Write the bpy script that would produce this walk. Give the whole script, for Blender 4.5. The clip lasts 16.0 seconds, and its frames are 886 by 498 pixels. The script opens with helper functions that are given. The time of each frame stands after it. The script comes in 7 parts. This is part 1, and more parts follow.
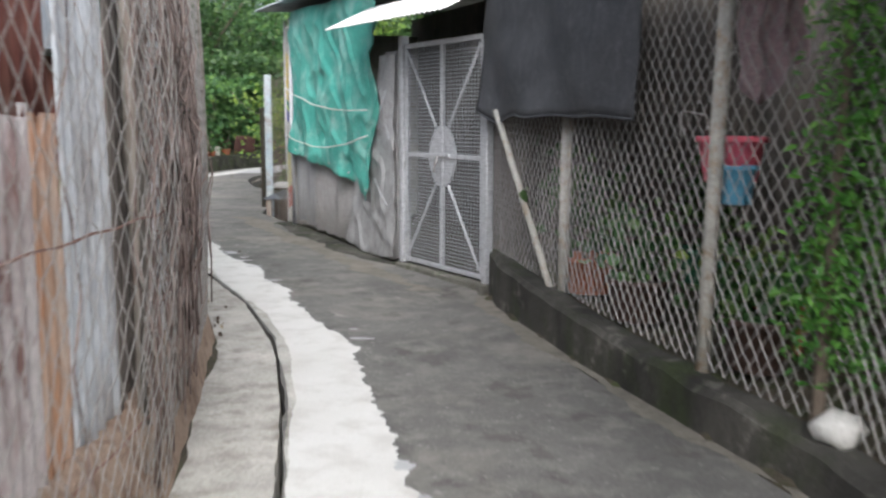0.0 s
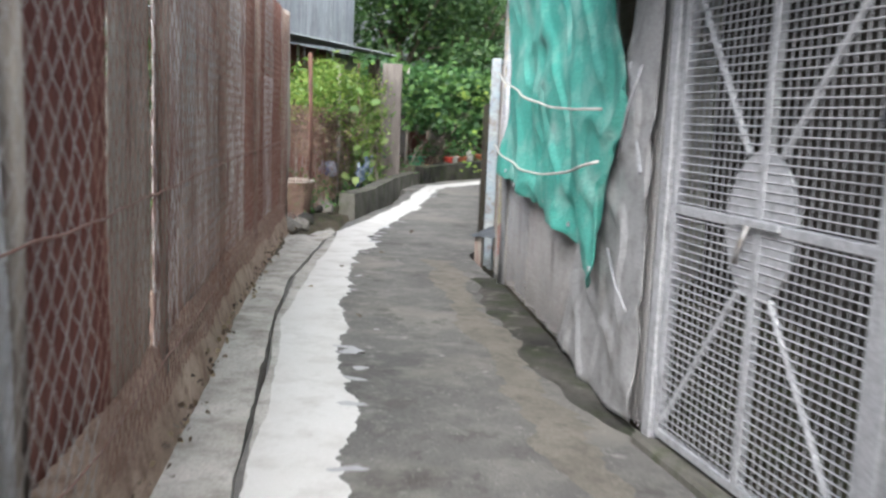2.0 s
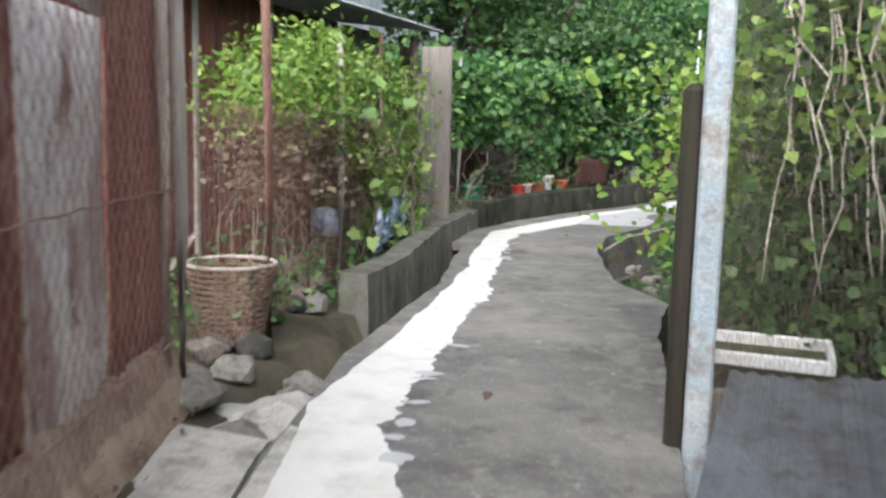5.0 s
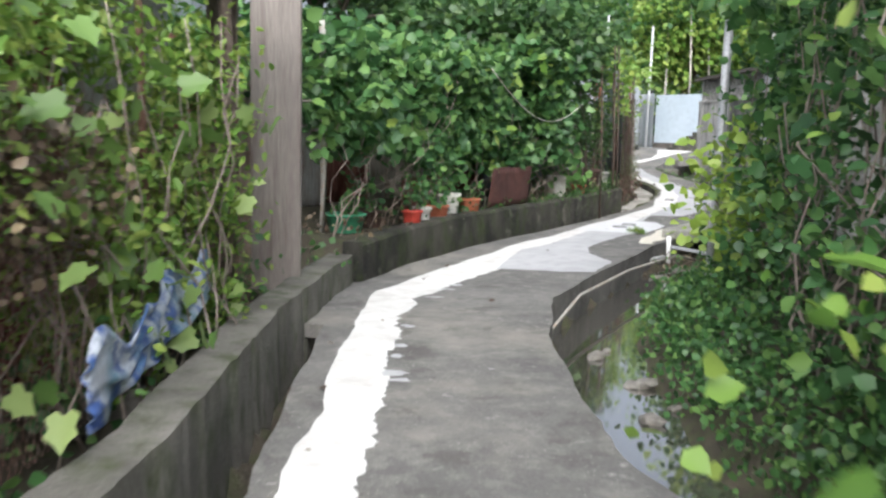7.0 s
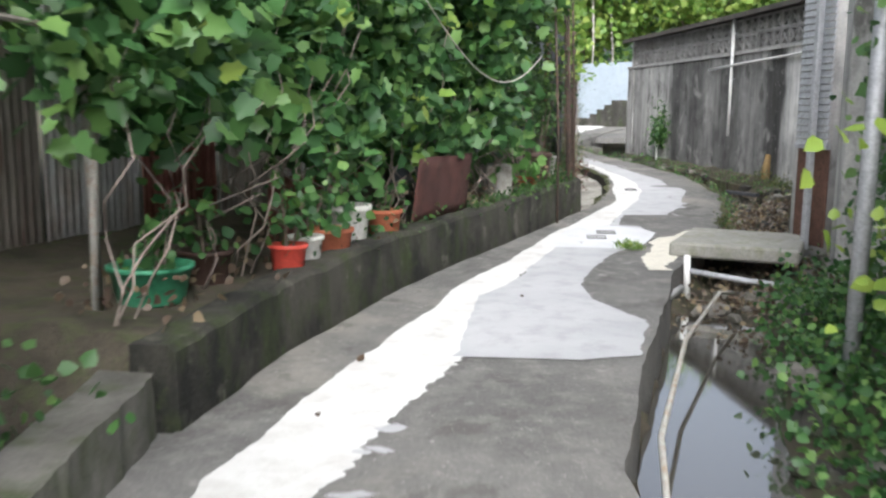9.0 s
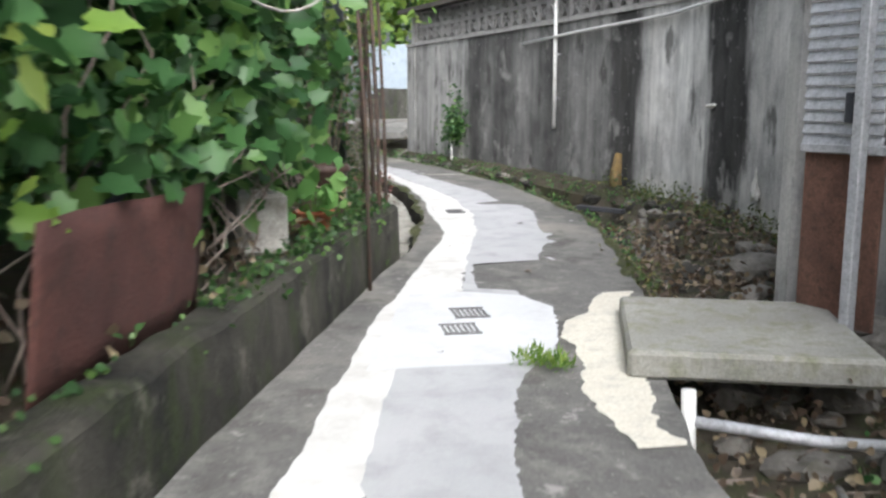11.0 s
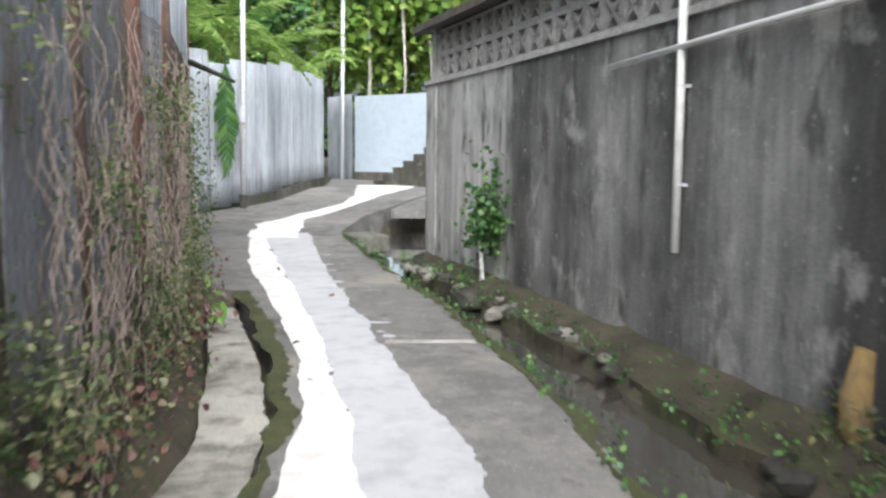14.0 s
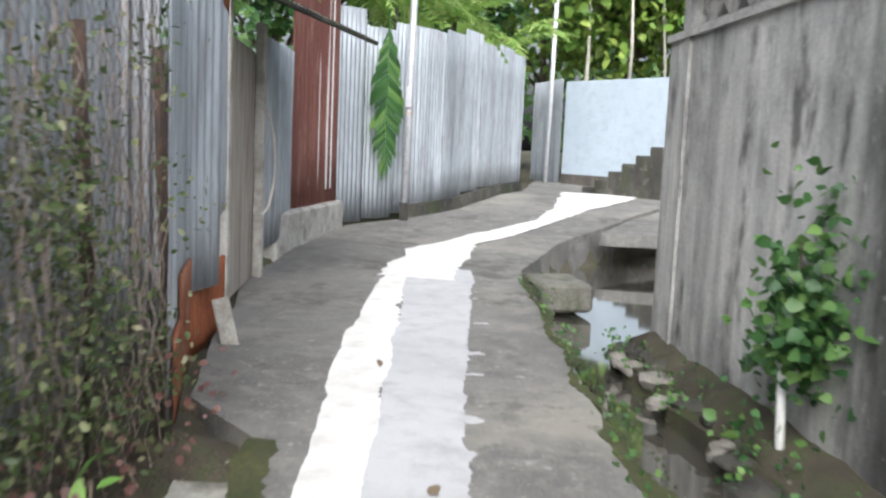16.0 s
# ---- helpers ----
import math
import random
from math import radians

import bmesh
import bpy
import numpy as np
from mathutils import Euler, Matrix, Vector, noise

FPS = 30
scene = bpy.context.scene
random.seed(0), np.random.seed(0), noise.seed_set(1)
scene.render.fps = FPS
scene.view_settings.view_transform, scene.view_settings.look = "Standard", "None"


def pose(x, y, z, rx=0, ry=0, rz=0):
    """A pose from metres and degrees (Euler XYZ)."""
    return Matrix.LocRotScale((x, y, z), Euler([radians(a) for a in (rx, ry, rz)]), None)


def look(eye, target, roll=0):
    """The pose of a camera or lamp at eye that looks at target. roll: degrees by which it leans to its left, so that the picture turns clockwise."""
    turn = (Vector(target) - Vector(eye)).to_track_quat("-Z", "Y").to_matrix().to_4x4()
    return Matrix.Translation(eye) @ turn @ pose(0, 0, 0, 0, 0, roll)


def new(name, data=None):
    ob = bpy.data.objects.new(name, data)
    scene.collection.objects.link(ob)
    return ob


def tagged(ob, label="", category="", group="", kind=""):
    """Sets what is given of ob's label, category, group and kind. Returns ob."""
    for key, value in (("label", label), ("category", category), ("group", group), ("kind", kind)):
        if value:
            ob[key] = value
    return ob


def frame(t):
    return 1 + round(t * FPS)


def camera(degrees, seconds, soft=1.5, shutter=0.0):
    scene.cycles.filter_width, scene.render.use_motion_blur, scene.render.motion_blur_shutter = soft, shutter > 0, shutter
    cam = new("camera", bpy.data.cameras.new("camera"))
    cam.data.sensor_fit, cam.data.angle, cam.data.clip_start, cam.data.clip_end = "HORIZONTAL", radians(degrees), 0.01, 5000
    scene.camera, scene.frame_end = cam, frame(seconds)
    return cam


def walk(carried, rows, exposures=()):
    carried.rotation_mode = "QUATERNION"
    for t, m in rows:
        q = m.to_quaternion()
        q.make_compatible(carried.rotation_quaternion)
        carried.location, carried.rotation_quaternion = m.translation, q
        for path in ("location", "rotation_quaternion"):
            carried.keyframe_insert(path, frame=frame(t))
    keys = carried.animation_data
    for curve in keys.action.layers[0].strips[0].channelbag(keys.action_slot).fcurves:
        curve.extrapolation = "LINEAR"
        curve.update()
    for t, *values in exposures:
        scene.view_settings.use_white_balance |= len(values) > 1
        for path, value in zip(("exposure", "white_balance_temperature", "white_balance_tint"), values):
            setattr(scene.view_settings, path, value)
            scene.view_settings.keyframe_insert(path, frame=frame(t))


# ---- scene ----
cam = camera(53.5, 16.0, 2.4, 0.4)
METRES, EYE, TILT, LEAN, TURN = 36.0, 1.41, 0.0, 0.0, 0.0
ROWS = [
    (0.0, 0.0, 0.0, 0.0, 0.03, -8.17, -0.19),
    (0.5, 0.0046, 0.0303, 0.0009, 5.56, -7.79, -1.05),
    (1.0, 0.0075, 0.0612, 0.0017, 11.19, -7.99, -0.51),
    (1.5, 0.0029, 0.0922, 0.0011, 14.48, -8.31, -1.7),
    (2.0, -0.0024, 0.1229, 0.0011, 18.88, -8.38, -2.39),
    (2.5, -0.01, 0.1541, 0.0019, 22.89, -9.45, -1.84),
    (3.0, -0.0198, 0.1804, 0.0003, 25.38, -9.44, -1.82),
    (3.5, -0.0306, 0.2054, -0.0003, 26.36, -9.46, -1.2),
    (4.0, -0.0414, 0.2277, 0.0001, 25.83, -8.92, -0.96),
    (4.5, -0.0545, 0.254, 0.0002, 24.06, -8.39, -1.11),
    (5.0, -0.0684, 0.2843, 0.0001, 21.75, -7.56, -1.38),
    (7.5, -0.1145, 0.4328, 0.0032, 12.91, -8.06, -1.2),
    (8.0, -0.1239, 0.4626, 0.0021, 11.15, -8.55, -0.73),
    (10.5, -0.1534, 0.6239, -0.002, -4.72, -9.12, -0.33),
    (11.0, -0.1507, 0.6557, -0.0025, -9.7, -9.36, 0.03),
    (11.5, -0.1454, 0.6843, -0.0029, -12.65, -9.08, 0.66),
    (12.0, -0.1399, 0.7172, -0.0018, -14.76, -8.93, 0.7),
    (12.5, -0.1315, 0.7459, -0.0012, -15.15, -8.04, 0.32),
    (13.0, -0.1203, 0.7753, 0.001, -12.08, -7.61, -0.17),
    (13.5, -0.1098, 0.8062, 0.0032, -8.16, -6.96, -0.6),
    (14.0, -0.0984, 0.8406, 0.004, -3.18, -5.93, -0.48),
    (14.5, -0.0931, 0.8745, 0.0046, 1.84, -5.68, -0.69),
    (15.0, -0.0908, 0.9054, 0.0053, 6.75, -5.72, -1.51),
    (15.5, -0.0925, 0.9349, 0.0058, 9.63, -6.78, -2.13),
    (16.0, -0.0972, 0.9638, 0.0065, 10.9, -6.65, -2.51),
]
walk(cam, [(t, pose(0, 0, EYE, TILT, LEAN, TURN) @ pose(METRES * x, METRES * y, METRES * z, 90 + pitch, roll, yaw)) for t, x, y, z, yaw, pitch, roll in ROWS],
     [(0.0, 0.88, 6050, 10.0), (1.0, 1.08, 6050, 10.0), (16.0, 1.08, 6050, 10.0)])

# ---- light ----
SUN_EL, SUN_ROT = 42.0, 172.0
world = bpy.data.worlds.new("sky")
scene.world = world
world.use_nodes = True
wn = world.node_tree.nodes
sky = wn.new("ShaderNodeTexSky")
sky.sky_type, sky.sun_disc = "NISHITA", False
sky.sun_elevation, sky.sun_rotation = radians(SUN_EL), radians(SUN_ROT)
sky.air_density, sky.dust_density, sky.ozone_density = 1.0, 9.0, 1.0
grey = wn.new("ShaderNodeHueSaturation")
grey.inputs["Saturation"].default_value = 0.4
world.node_tree.links.new(sky.outputs[0], grey.inputs["Color"])
world.node_tree.links.new(grey.outputs[0], wn["Background"].inputs[0])
wn["Background"].inputs[1].default_value = 0.15
sun = new("sun", bpy.data.lights.new("sun", "SUN"))
sun.data.energy, sun.data.angle, sun.data.color = 1.2, radians(70), (1.0, 0.98, 0.95)
a, e = radians(SUN_ROT), radians(SUN_EL)
sun.matrix_world = look((math.sin(a) * math.cos(e) * 50, math.cos(a) * math.cos(e) * 50, math.sin(e) * 50), (0, 0, 0))

# ---- materials ----
def nodes_of(name):
    m = bpy.data.materials.new(name)
    m.use_nodes = True
    return m, m.node_tree.nodes, m.node_tree.links, m.node_tree.nodes["Principled BSDF"]


def surf(name, c1, c2, c3, s1=1.2, s2=14.0, rough=0.85, bump=0.25, stretch=(1, 1, 1), metal=0.0, vary=0.0, sharp=0.5, spec=0.3, fine=60.0, grainy=0.45):
    """Two scales of noise between three colours, with fine relief; stretch draws the stains out along an axis; vary shifts each object."""
    m, n, l, b = nodes_of(name)
    tc = n.new("ShaderNodeTexCoord")
    mp = n.new("ShaderNodeMapping")
    mp.inputs["Scale"].default_value = stretch
    l.new(tc.outputs["Object"], mp.inputs[0])
    info = n.new("ShaderNodeObjectInfo")
    off = n.new("ShaderNodeMath")
    off.operation = "MULTIPLY"
    off.inputs[1].default_value = 37.0 if vary else 0.0
    l.new(info.outputs["Random"], off.inputs[0])
    l.new(off.outputs[0], mp.inputs["Location"])
    big, small, grain = (n.new("ShaderNodeTexNoise") for _ in range(3))
    for node, sc, det in ((big, s1, 5), (small, s2, 6), (grain, fine, 3)):
        node.inputs["Scale"].default_value, node.inputs["Detail"].default_value, node.inputs["Roughness"].default_value = sc, det, 0.62
        l.new(mp.outputs[0], node.inputs["Vector"])
    r1, r2 = n.new("ShaderNodeValToRGB"), n.new("ShaderNodeValToRGB")
    w = 0.5 * (1 - sharp) * 0.5 + 0.03
    r1.color_ramp.elements[0].position, r1.color_ramp.elements[1].position = 0.5 - w, 0.5 + w
    r1.color_ramp.elements[0].color, r1.color_ramp.elements[1].color = (*c1, 1), (*c2, 1)
    r2.color_ramp.elements[0].position, r2.color_ramp.elements[1].position = 0.48, 0.72
    l.new(big.outputs[0], r1.inputs[0])
    l.new(small.outputs[0], r2.inputs[0])
    mix = n.new("ShaderNodeMix")
    mix.data_type = "RGBA"
    l.new(r2.outputs[0], mix.inputs[0])
    l.new(r1.outputs[0], mix.inputs[6])
    mix.inputs[7].default_value = (*c3, 1)
    hsv = n.new("ShaderNodeHueSaturation")
    val = n.new("ShaderNodeMapRange")
    val.inputs[3].default_value, val.inputs[4].default_value = 1 - vary, 1 + vary
    l.new(info.outputs["Random"], val.inputs[0])
    l.new(val.outputs[0], hsv.inputs["Value"])
    gm = n.new("ShaderNodeMix")
    gm.data_type, gm.blend_type = "RGBA", "OVERLAY"
    gm.inputs[0].default_value = grainy
    l.new(mix.outputs[2], gm.inputs[6])
    l.new(grain.outputs[0], gm.inputs[7])
    l.new(gm.outputs[2], hsv.inputs["Color"])
    l.new(hsv.outputs[0], b.inputs["Base Color"])
    add = n.new("ShaderNodeMath")
    l.new(small.outputs[0], add.inputs[0])
    l.new(grain.outputs[0], add.inputs[1])
    bp = n.new("ShaderNodeBump")
    bp.inputs["Strength"].default_value, bp.inputs["Distance"].default_value = bump, 0.02
    l.new(add.outputs[0], bp.inputs["Height"])
    l.new(bp.outputs[0], b.inputs["Normal"])
    rr = n.new("ShaderNodeMapRange")
    rr.inputs[3].default_value, rr.inputs[4].default_value = max(0.05, rough - 0.15), min(1, rough + 0.12)
    l.new(small.outputs[0], rr.inputs[0])
    l.new(rr.outputs[0], b.inputs["Roughness"])
    b.inputs["Metallic"].default_value = metal
    b.inputs["Specular IOR Level"].default_value = spec
    return m


def leafy(name, c1, c2, c3, glow=0.35):
    """Leaves: colour varied leaf by leaf, partly translucent."""
    m, n, l, b = nodes_of(name)
    geo = n.new("ShaderNodeNewGeometry")
    ramp = n.new("ShaderNodeValToRGB")
    els = ramp.color_ramp.elements
    els[0].color, els[1].color = (*c1, 1), (*c3, 1)
    els.new(0.6).color = (*c2, 1)
    l.new(geo.outputs["Random Per Island"], ramp.inputs[0])
    tr = n.new("ShaderNodeBsdfTranslucent")
    mx = n.new("ShaderNodeMixShader")
    mx.inputs[0].default_value = glow
    l.new(ramp.outputs[0], b.inputs["Base Color"])
    l.new(ramp.outputs[0], tr.inputs[0])
    l.new(b.outputs[0], mx.inputs[1])
    l.new(tr.outputs[0], mx.inputs[2])
    l.new(mx.outputs[0], n["Material Output"].inputs[0])
    b.inputs["Roughness"].default_value = 0.45
    b.inputs["Specular IOR Level"].default_value = 0.4
    return m


M_PATH = surf("old_concrete", (0.095, 0.093, 0.088), (0.15, 0.146, 0.136), (0.19, 0.184, 0.168), 0.8, 6, 0.88, 0.3)
def overlay(mat, *layers):
    """Patches of other colours over a material: scale, stretch, where they begin and are full, strength, colour."""
    n, l = mat.node_tree.nodes, mat.node_tree.links
    b = n["Principled BSDF"]
    src = b.inputs["Base Color"].links[0].from_socket
    tc = n.new("ShaderNodeTexCoord")
    for k, (scale, stretch, lo, hi, amount, colour) in enumerate(layers):
        mp, t, r, m = n.new("ShaderNodeMapping"), n.new("ShaderNodeTexNoise"), n.new("ShaderNodeMapRange"), n.new("ShaderNodeMix")
        mp.inputs["Scale"].default_value, mp.inputs["Location"].default_value = stretch, (3.7 * k, 1.9 * k, 0.0)
        l.new(tc.outputs["Object"], mp.inputs[0])
        t.inputs["Scale"].default_value, t.inputs["Detail"].default_value, t.inputs["Roughness"].default_value = scale, 8, 0.68
        l.new(mp.outputs[0], t.inputs["Vector"])
        r.inputs[1].default_value, r.inputs[2].default_value, r.inputs[4].default_value = lo, hi, amount
        l.new(t.outputs[0], r.inputs[0])
        m.data_type = "RGBA"
        l.new(r.outputs[0], m.inputs[0])
        l.new(src, m.inputs[6])
        m.inputs[7].default_value = (*colour, 1)
        src = m.outputs[2]
    l.new(src, b.inputs["Base Color"])


FLAT = (1, 1, 1)
overlay(M_PATH, (0.55, FLAT, 0.51, 0.66, 0.7, (0.26, 0.245, 0.21)), (1.4, FLAT, 0.56, 0.66, 0.7, (0.06, 0.057, 0.052)), (7.0, FLAT, 0.62, 0.70, 0.7, (0.33, 0.32, 0.30)),
        (3.0, FLAT, 0.58, 0.63, 0.55, (0.07, 0.066, 0.058)), (42.0, FLAT, 0.60, 0.66, 0.55, (0.36, 0.345, 0.32)))
M_PALE = surf("pale_ledge_concrete", (0.34, 0.33, 0.30), (0.47, 0.455, 0.42), (0.21, 0.195, 0.165), 2.2, 5, 0.9, 0.45)
M_WHITE = surf("white_cement", (0.57, 0.565, 0.545), (0.52, 0.515, 0.49), (0.44, 0.43, 0.405), 2.0, 5, 0.9, 0.06, grainy=0.1)
M_GREYC = surf("fresh_grey_cement", (0.345, 0.35, 0.355), (0.40, 0.40, 0.405), (0.30, 0.30, 0.305), 1.2, 5, 0.9, 0.06, grainy=0.1)
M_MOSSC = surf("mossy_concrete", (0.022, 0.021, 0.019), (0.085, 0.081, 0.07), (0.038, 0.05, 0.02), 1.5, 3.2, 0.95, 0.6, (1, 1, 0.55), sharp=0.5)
M_KERB = surf("weathered_kerb", (0.075, 0.072, 0.062), (0.21, 0.20, 0.175), (0.055, 0.072, 0.03), 1.7, 5, 0.95, 0.6, (1, 1, 0.7), sharp=0.4)
M_ZINCD = surf("dark_sheet", (0.12, 0.135, 0.15), (0.19, 0.21, 0.23), (0.10, 0.085, 0.075), 2.2, 6, 0.7, 0.2, (1, 1, 0.2), 0.2, 0.2)
M_WOODD = surf("dark_wood", (0.14, 0.122, 0.11), (0.22, 0.20, 0.18), (0.09, 0.072, 0.062), 3, 12, 0.92, 0.5, (1, 1, 0.1), vary=0.2)
M_FLAKE = surf("flaking_sheet", (0.62, 0.59, 0.585), (0.46, 0.42, 0.41), (0.15, 0.04, 0.026), 1.6, 4.2, 0.85, 0.4, (1, 1, 0.30), 0.0, 0.15)
overlay(M_PALE, (2.6, FLAT, 0.54, 0.66, 0.6, (0.16, 0.148, 0.12)), (30.0, FLAT, 0.60, 0.68, 0.4, (0.12, 0.11, 0.095)))
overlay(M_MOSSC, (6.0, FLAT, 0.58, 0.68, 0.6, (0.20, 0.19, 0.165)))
overlay(M_FLAKE, (2.2, (1, 1, 0.3), 0.57, 0.63, 0.65, (0.20, 0.075, 0.05)), (11.0, (1, 1, 0.22), 0.56, 0.61, 0.8, (0.12, 0.04, 0.028)))
M_BANK = surf("dry_bank", (0.28, 0.20, 0.15), (0.42, 0.325, 0.255), (0.15, 0.095, 0.07), 2.0, 7, 0.97, 0.9)
M_SOIL = surf("soil", (0.04, 0.035, 0.025), (0.095, 0.08, 0.058), (0.065, 0.08, 0.032), 2.0, 7, 0.97, 0.9)
def damp_wall(name):
    """Grey render with broad dark runs of damp, fine streaks and pale worn blotches."""
    m, n, l, b = nodes_of(name)
    tc = n.new("ShaderNodeTexCoord")

    def tex(scale, stretch, det=5):
        mp, t = n.new("ShaderNodeMapping"), n.new("ShaderNodeTexNoise")
        mp.inputs["Scale"].default_value = stretch
        t.inputs["Scale"].default_value, t.inputs["Detail"].default_value, t.inputs["Roughness"].default_value = scale, det, 0.6
        l.new(tc.outputs["Object"], mp.inputs[0])
        l.new(mp.outputs[0], t.inputs["Vector"])
        return t.outputs[0]

    def steps(src, *stops):
        r = n.new("ShaderNodeValToRGB")
        els = r.color_ramp.elements
        els[0].position, els[0].color = stops[0][0], (*stops[0][1], 1)
        els[1].position, els[1].color = stops[-1][0], (*stops[-1][1], 1)
        for p, c in stops[1:-1]:
            els.new(p).color = (*c, 1)
        l.new(src, r.inputs[0])
        return r.outputs[0]

    def mixed(mode, fac, a, c):
        x = n.new("ShaderNodeMix")
        x.data_type, x.blend_type = "RGBA", mode
        if isinstance(fac, float):
            x.inputs[0].default_value = fac
        else:
            l.new(fac, x.inputs[0])
        l.new(a, x.inputs[6])
        if isinstance(c, tuple):
            x.inputs[7].default_value = (*c, 1)
        else:
            l.new(c, x.inputs[7])
        return x.outputs[2]

    # runs of damp under the leaking coping, one beside the other along the wall
    sep = n.new("ShaderNodeSeparateXYZ")
    l.new(tc.outputs["Object"], sep.inputs[0])

    def shifted(src, noise_out, amount):
        q = n.new("ShaderNodeMath")
        q.operation = "MULTIPLY_ADD"
        l.new(noise_out, q.inputs[0])
        q.inputs[1].default_value = amount
        l.new(src, q.inputs[2])
        return q.outputs[0]

    run = shifted(shifted(sep.outputs[1], tex(1.3, (1, 1, 0.40), 7), 0.75), tex(9.0, (1, 1, 0.06), 4), 0.24)
    norm = n.new("ShaderNodeMapRange")
    norm.inputs[1].default_value, norm.inputs[2].default_value = 28.6 + 0.49, 41.2 + 0.49
    l.new(run, norm.inputs[0])
    tones = ((28.6, 0.40), (29.6, 0.26), (30.0, 0.38), (30.3, 0.28), (30.5, 0.50), (31.3, 0.44), (31.45, 0.06), (32.0, 0.07), (32.15, 0.54), (32.6, 0.68), (33.3, 0.60), (33.62, 0.30), (33.75, 0.06), (34.25, 0.08),
             (34.45, 0.22), (35.3, 0.25), (35.5, 0.15), (36.0, 0.13), (36.5, 0.24), (37.2, 0.11), (37.6, 0.19), (38.2, 0.10), (38.45, 0.13), (38.6, 0.34), (39.5, 0.43), (40.2, 0.30), (41.1, 0.40))
    col = steps(norm.outputs[0], *(((y - 28.6) / 12.6, (v, v * 0.985, v * 0.945)) for y, v in tones))
    streak = steps(tex(7.0, (1, 1, 0.05), 4), (0.36, (0.5, 0.5, 0.5)), (0.5, (0.95, 0.95, 0.95)), (0.64, (1.3, 1.3, 1.3)))
    col = mixed("MULTIPLY", 0.5, col, streak)
    col = mixed("MULTIPLY", 0.7, col, steps(tex(2.6, (1, 1, 0.6), 8), (0.38, (0.55, 0.55, 0.55)), (0.5, (1.0, 1.0, 1.0)), (0.64, (1.35, 1.35, 1.33))))
    col = mixed("MIX", steps(tex(2.0, (1, 1, 0.75), 7), (0.57, (0, 0, 0)), (0.66, (0.6, 0.6, 0.6))), col, (0.46, 0.45, 0.425))
    col = mixed("MIX", steps(tex(3.4, (1, 1, 0.4), 8), (0.57, (0, 0, 0)), (0.66, (0.75, 0.75, 0.75))), col, (0.06, 0.058, 0.053))
    col = mixed("MIX", steps(tex(24.0, (1, 1, 0.5), 4), (0.64, (0, 0, 0)), (0.70, (0.5, 0.5, 0.5))), col, (0.5, 0.49, 0.47))
    grain = tex(38.0, (1, 1, 1), 4)
    col = mixed("OVERLAY", 0.3, col, grain)
    l.new(col, b.inputs["Base Color"])
    bp = n.new("ShaderNodeBump")
    bp.inputs["Strength"].default_value, bp.inputs["Distance"].default_value = 0.3, 0.02
    l.new(grain, bp.inputs["Height"])
    l.new(bp.outputs[0], b.inputs["Normal"])
    b.inputs["Roughness"].default_value = 0.92
    b.inputs["Specular IOR Level"].default_value = 0.2
    return m


M_WALL = damp_wall("damp_render")
M_WALLP = surf("pale_coping", (0.45, 0.44, 0.42), (0.36, 0.35, 0.33), (0.26, 0.25, 0.24), 2, 10, 0.9, 0.3)
M_RUST = surf("rusted_sheet", (0.16, 0.062, 0.052), (0.21, 0.082, 0.066), (0.29, 0.15, 0.115), 1.8, 8, 0.8, 0.25, (1, 1, 0.25), 0.2, 0.18)
M_ZINC = surf("galvanised_sheet", (0.27, 0.30, 0.325), (0.42, 0.45, 0.48), (0.20, 0.205, 0.215), 2.6, 7, 0.6, 0.1, (1, 1, 0.10), 0.35, 0.12)
M_ZINCO = surf("weathered_sheet", (0.40, 0.40, 0.40), (0.50, 0.50, 0.51), (0.30, 0.23, 0.19), 2.2, 6, 0.7, 0.2, (1, 1, 0.2), 0.25, 0.2)
overlay(M_ZINCO, (2.6, (1, 1, 0.2), 0.54, 0.62, 0.7, (0.21, 0.10, 0.07)))
overlay(M_RUST, (9.0, (1, 1, 0.15), 0.60, 0.66, 0.6, (0.34, 0.24, 0.21)))
M_WOOD = surf("grey_wood", (0.26, 0.23, 0.20), (0.38, 0.35, 0.31), (0.17, 0.13, 0.11), 3, 18, 0.9, 0.5, (1, 1, 0.08), vary=0.2)
M_STEEL = surf("grey_painted_steel", (0.42, 0.43, 0.45), (0.50, 0.51, 0.53), (0.33, 0.33, 0.34), 3, 20, 0.5, 0.1, metal=0.3)
M_WIRE = surf("wire", (0.34, 0.33, 0.32), (0.42, 0.41, 0.40), (0.24, 0.20, 0.17), 4, 30, 0.55, 0.0, metal=0.4)
M_WIREO = surf("old_wire", (0.22, 0.115, 0.085), (0.30, 0.19, 0.155), (0.36, 0.30, 0.27), 2, 20, 0.7, 0.0, metal=0.3)
M_TEAL = surf("teal_tarpaulin", (0.055, 0.29, 0.24), (0.11, 0.385, 0.32), (0.27, 0.47, 0.42), 1.1, 4, 0.6, 0.3)
M_BLACK = surf("black_cloth", (0.042, 0.044, 0.05), (0.062, 0.064, 0.07), (0.085, 0.086, 0.092), 2, 14, 0.75, 0.3)
M_WATER, _n, _l, _b = nodes_of("still_water")
_b.inputs["Base Color"].default_value = (0.06, 0.055, 0.045, 1)
_b.inputs["Specular IOR Level"].default_value = 1.0
_b.inputs["Coat Weight"].default_value = 1.0
_b.inputs["Coat IOR"].default_value = 2.0
_b.inputs["Coat Roughness"].default_value = 0.04
_b.inputs["Roughness"].default_value = 0.06
_w = _n.new("ShaderNodeTexNoise")
_w.inputs["Scale"].default_value = 5
_p = _n.new("ShaderNodeBump")
_p.inputs["Strength"].default_value = 0.05
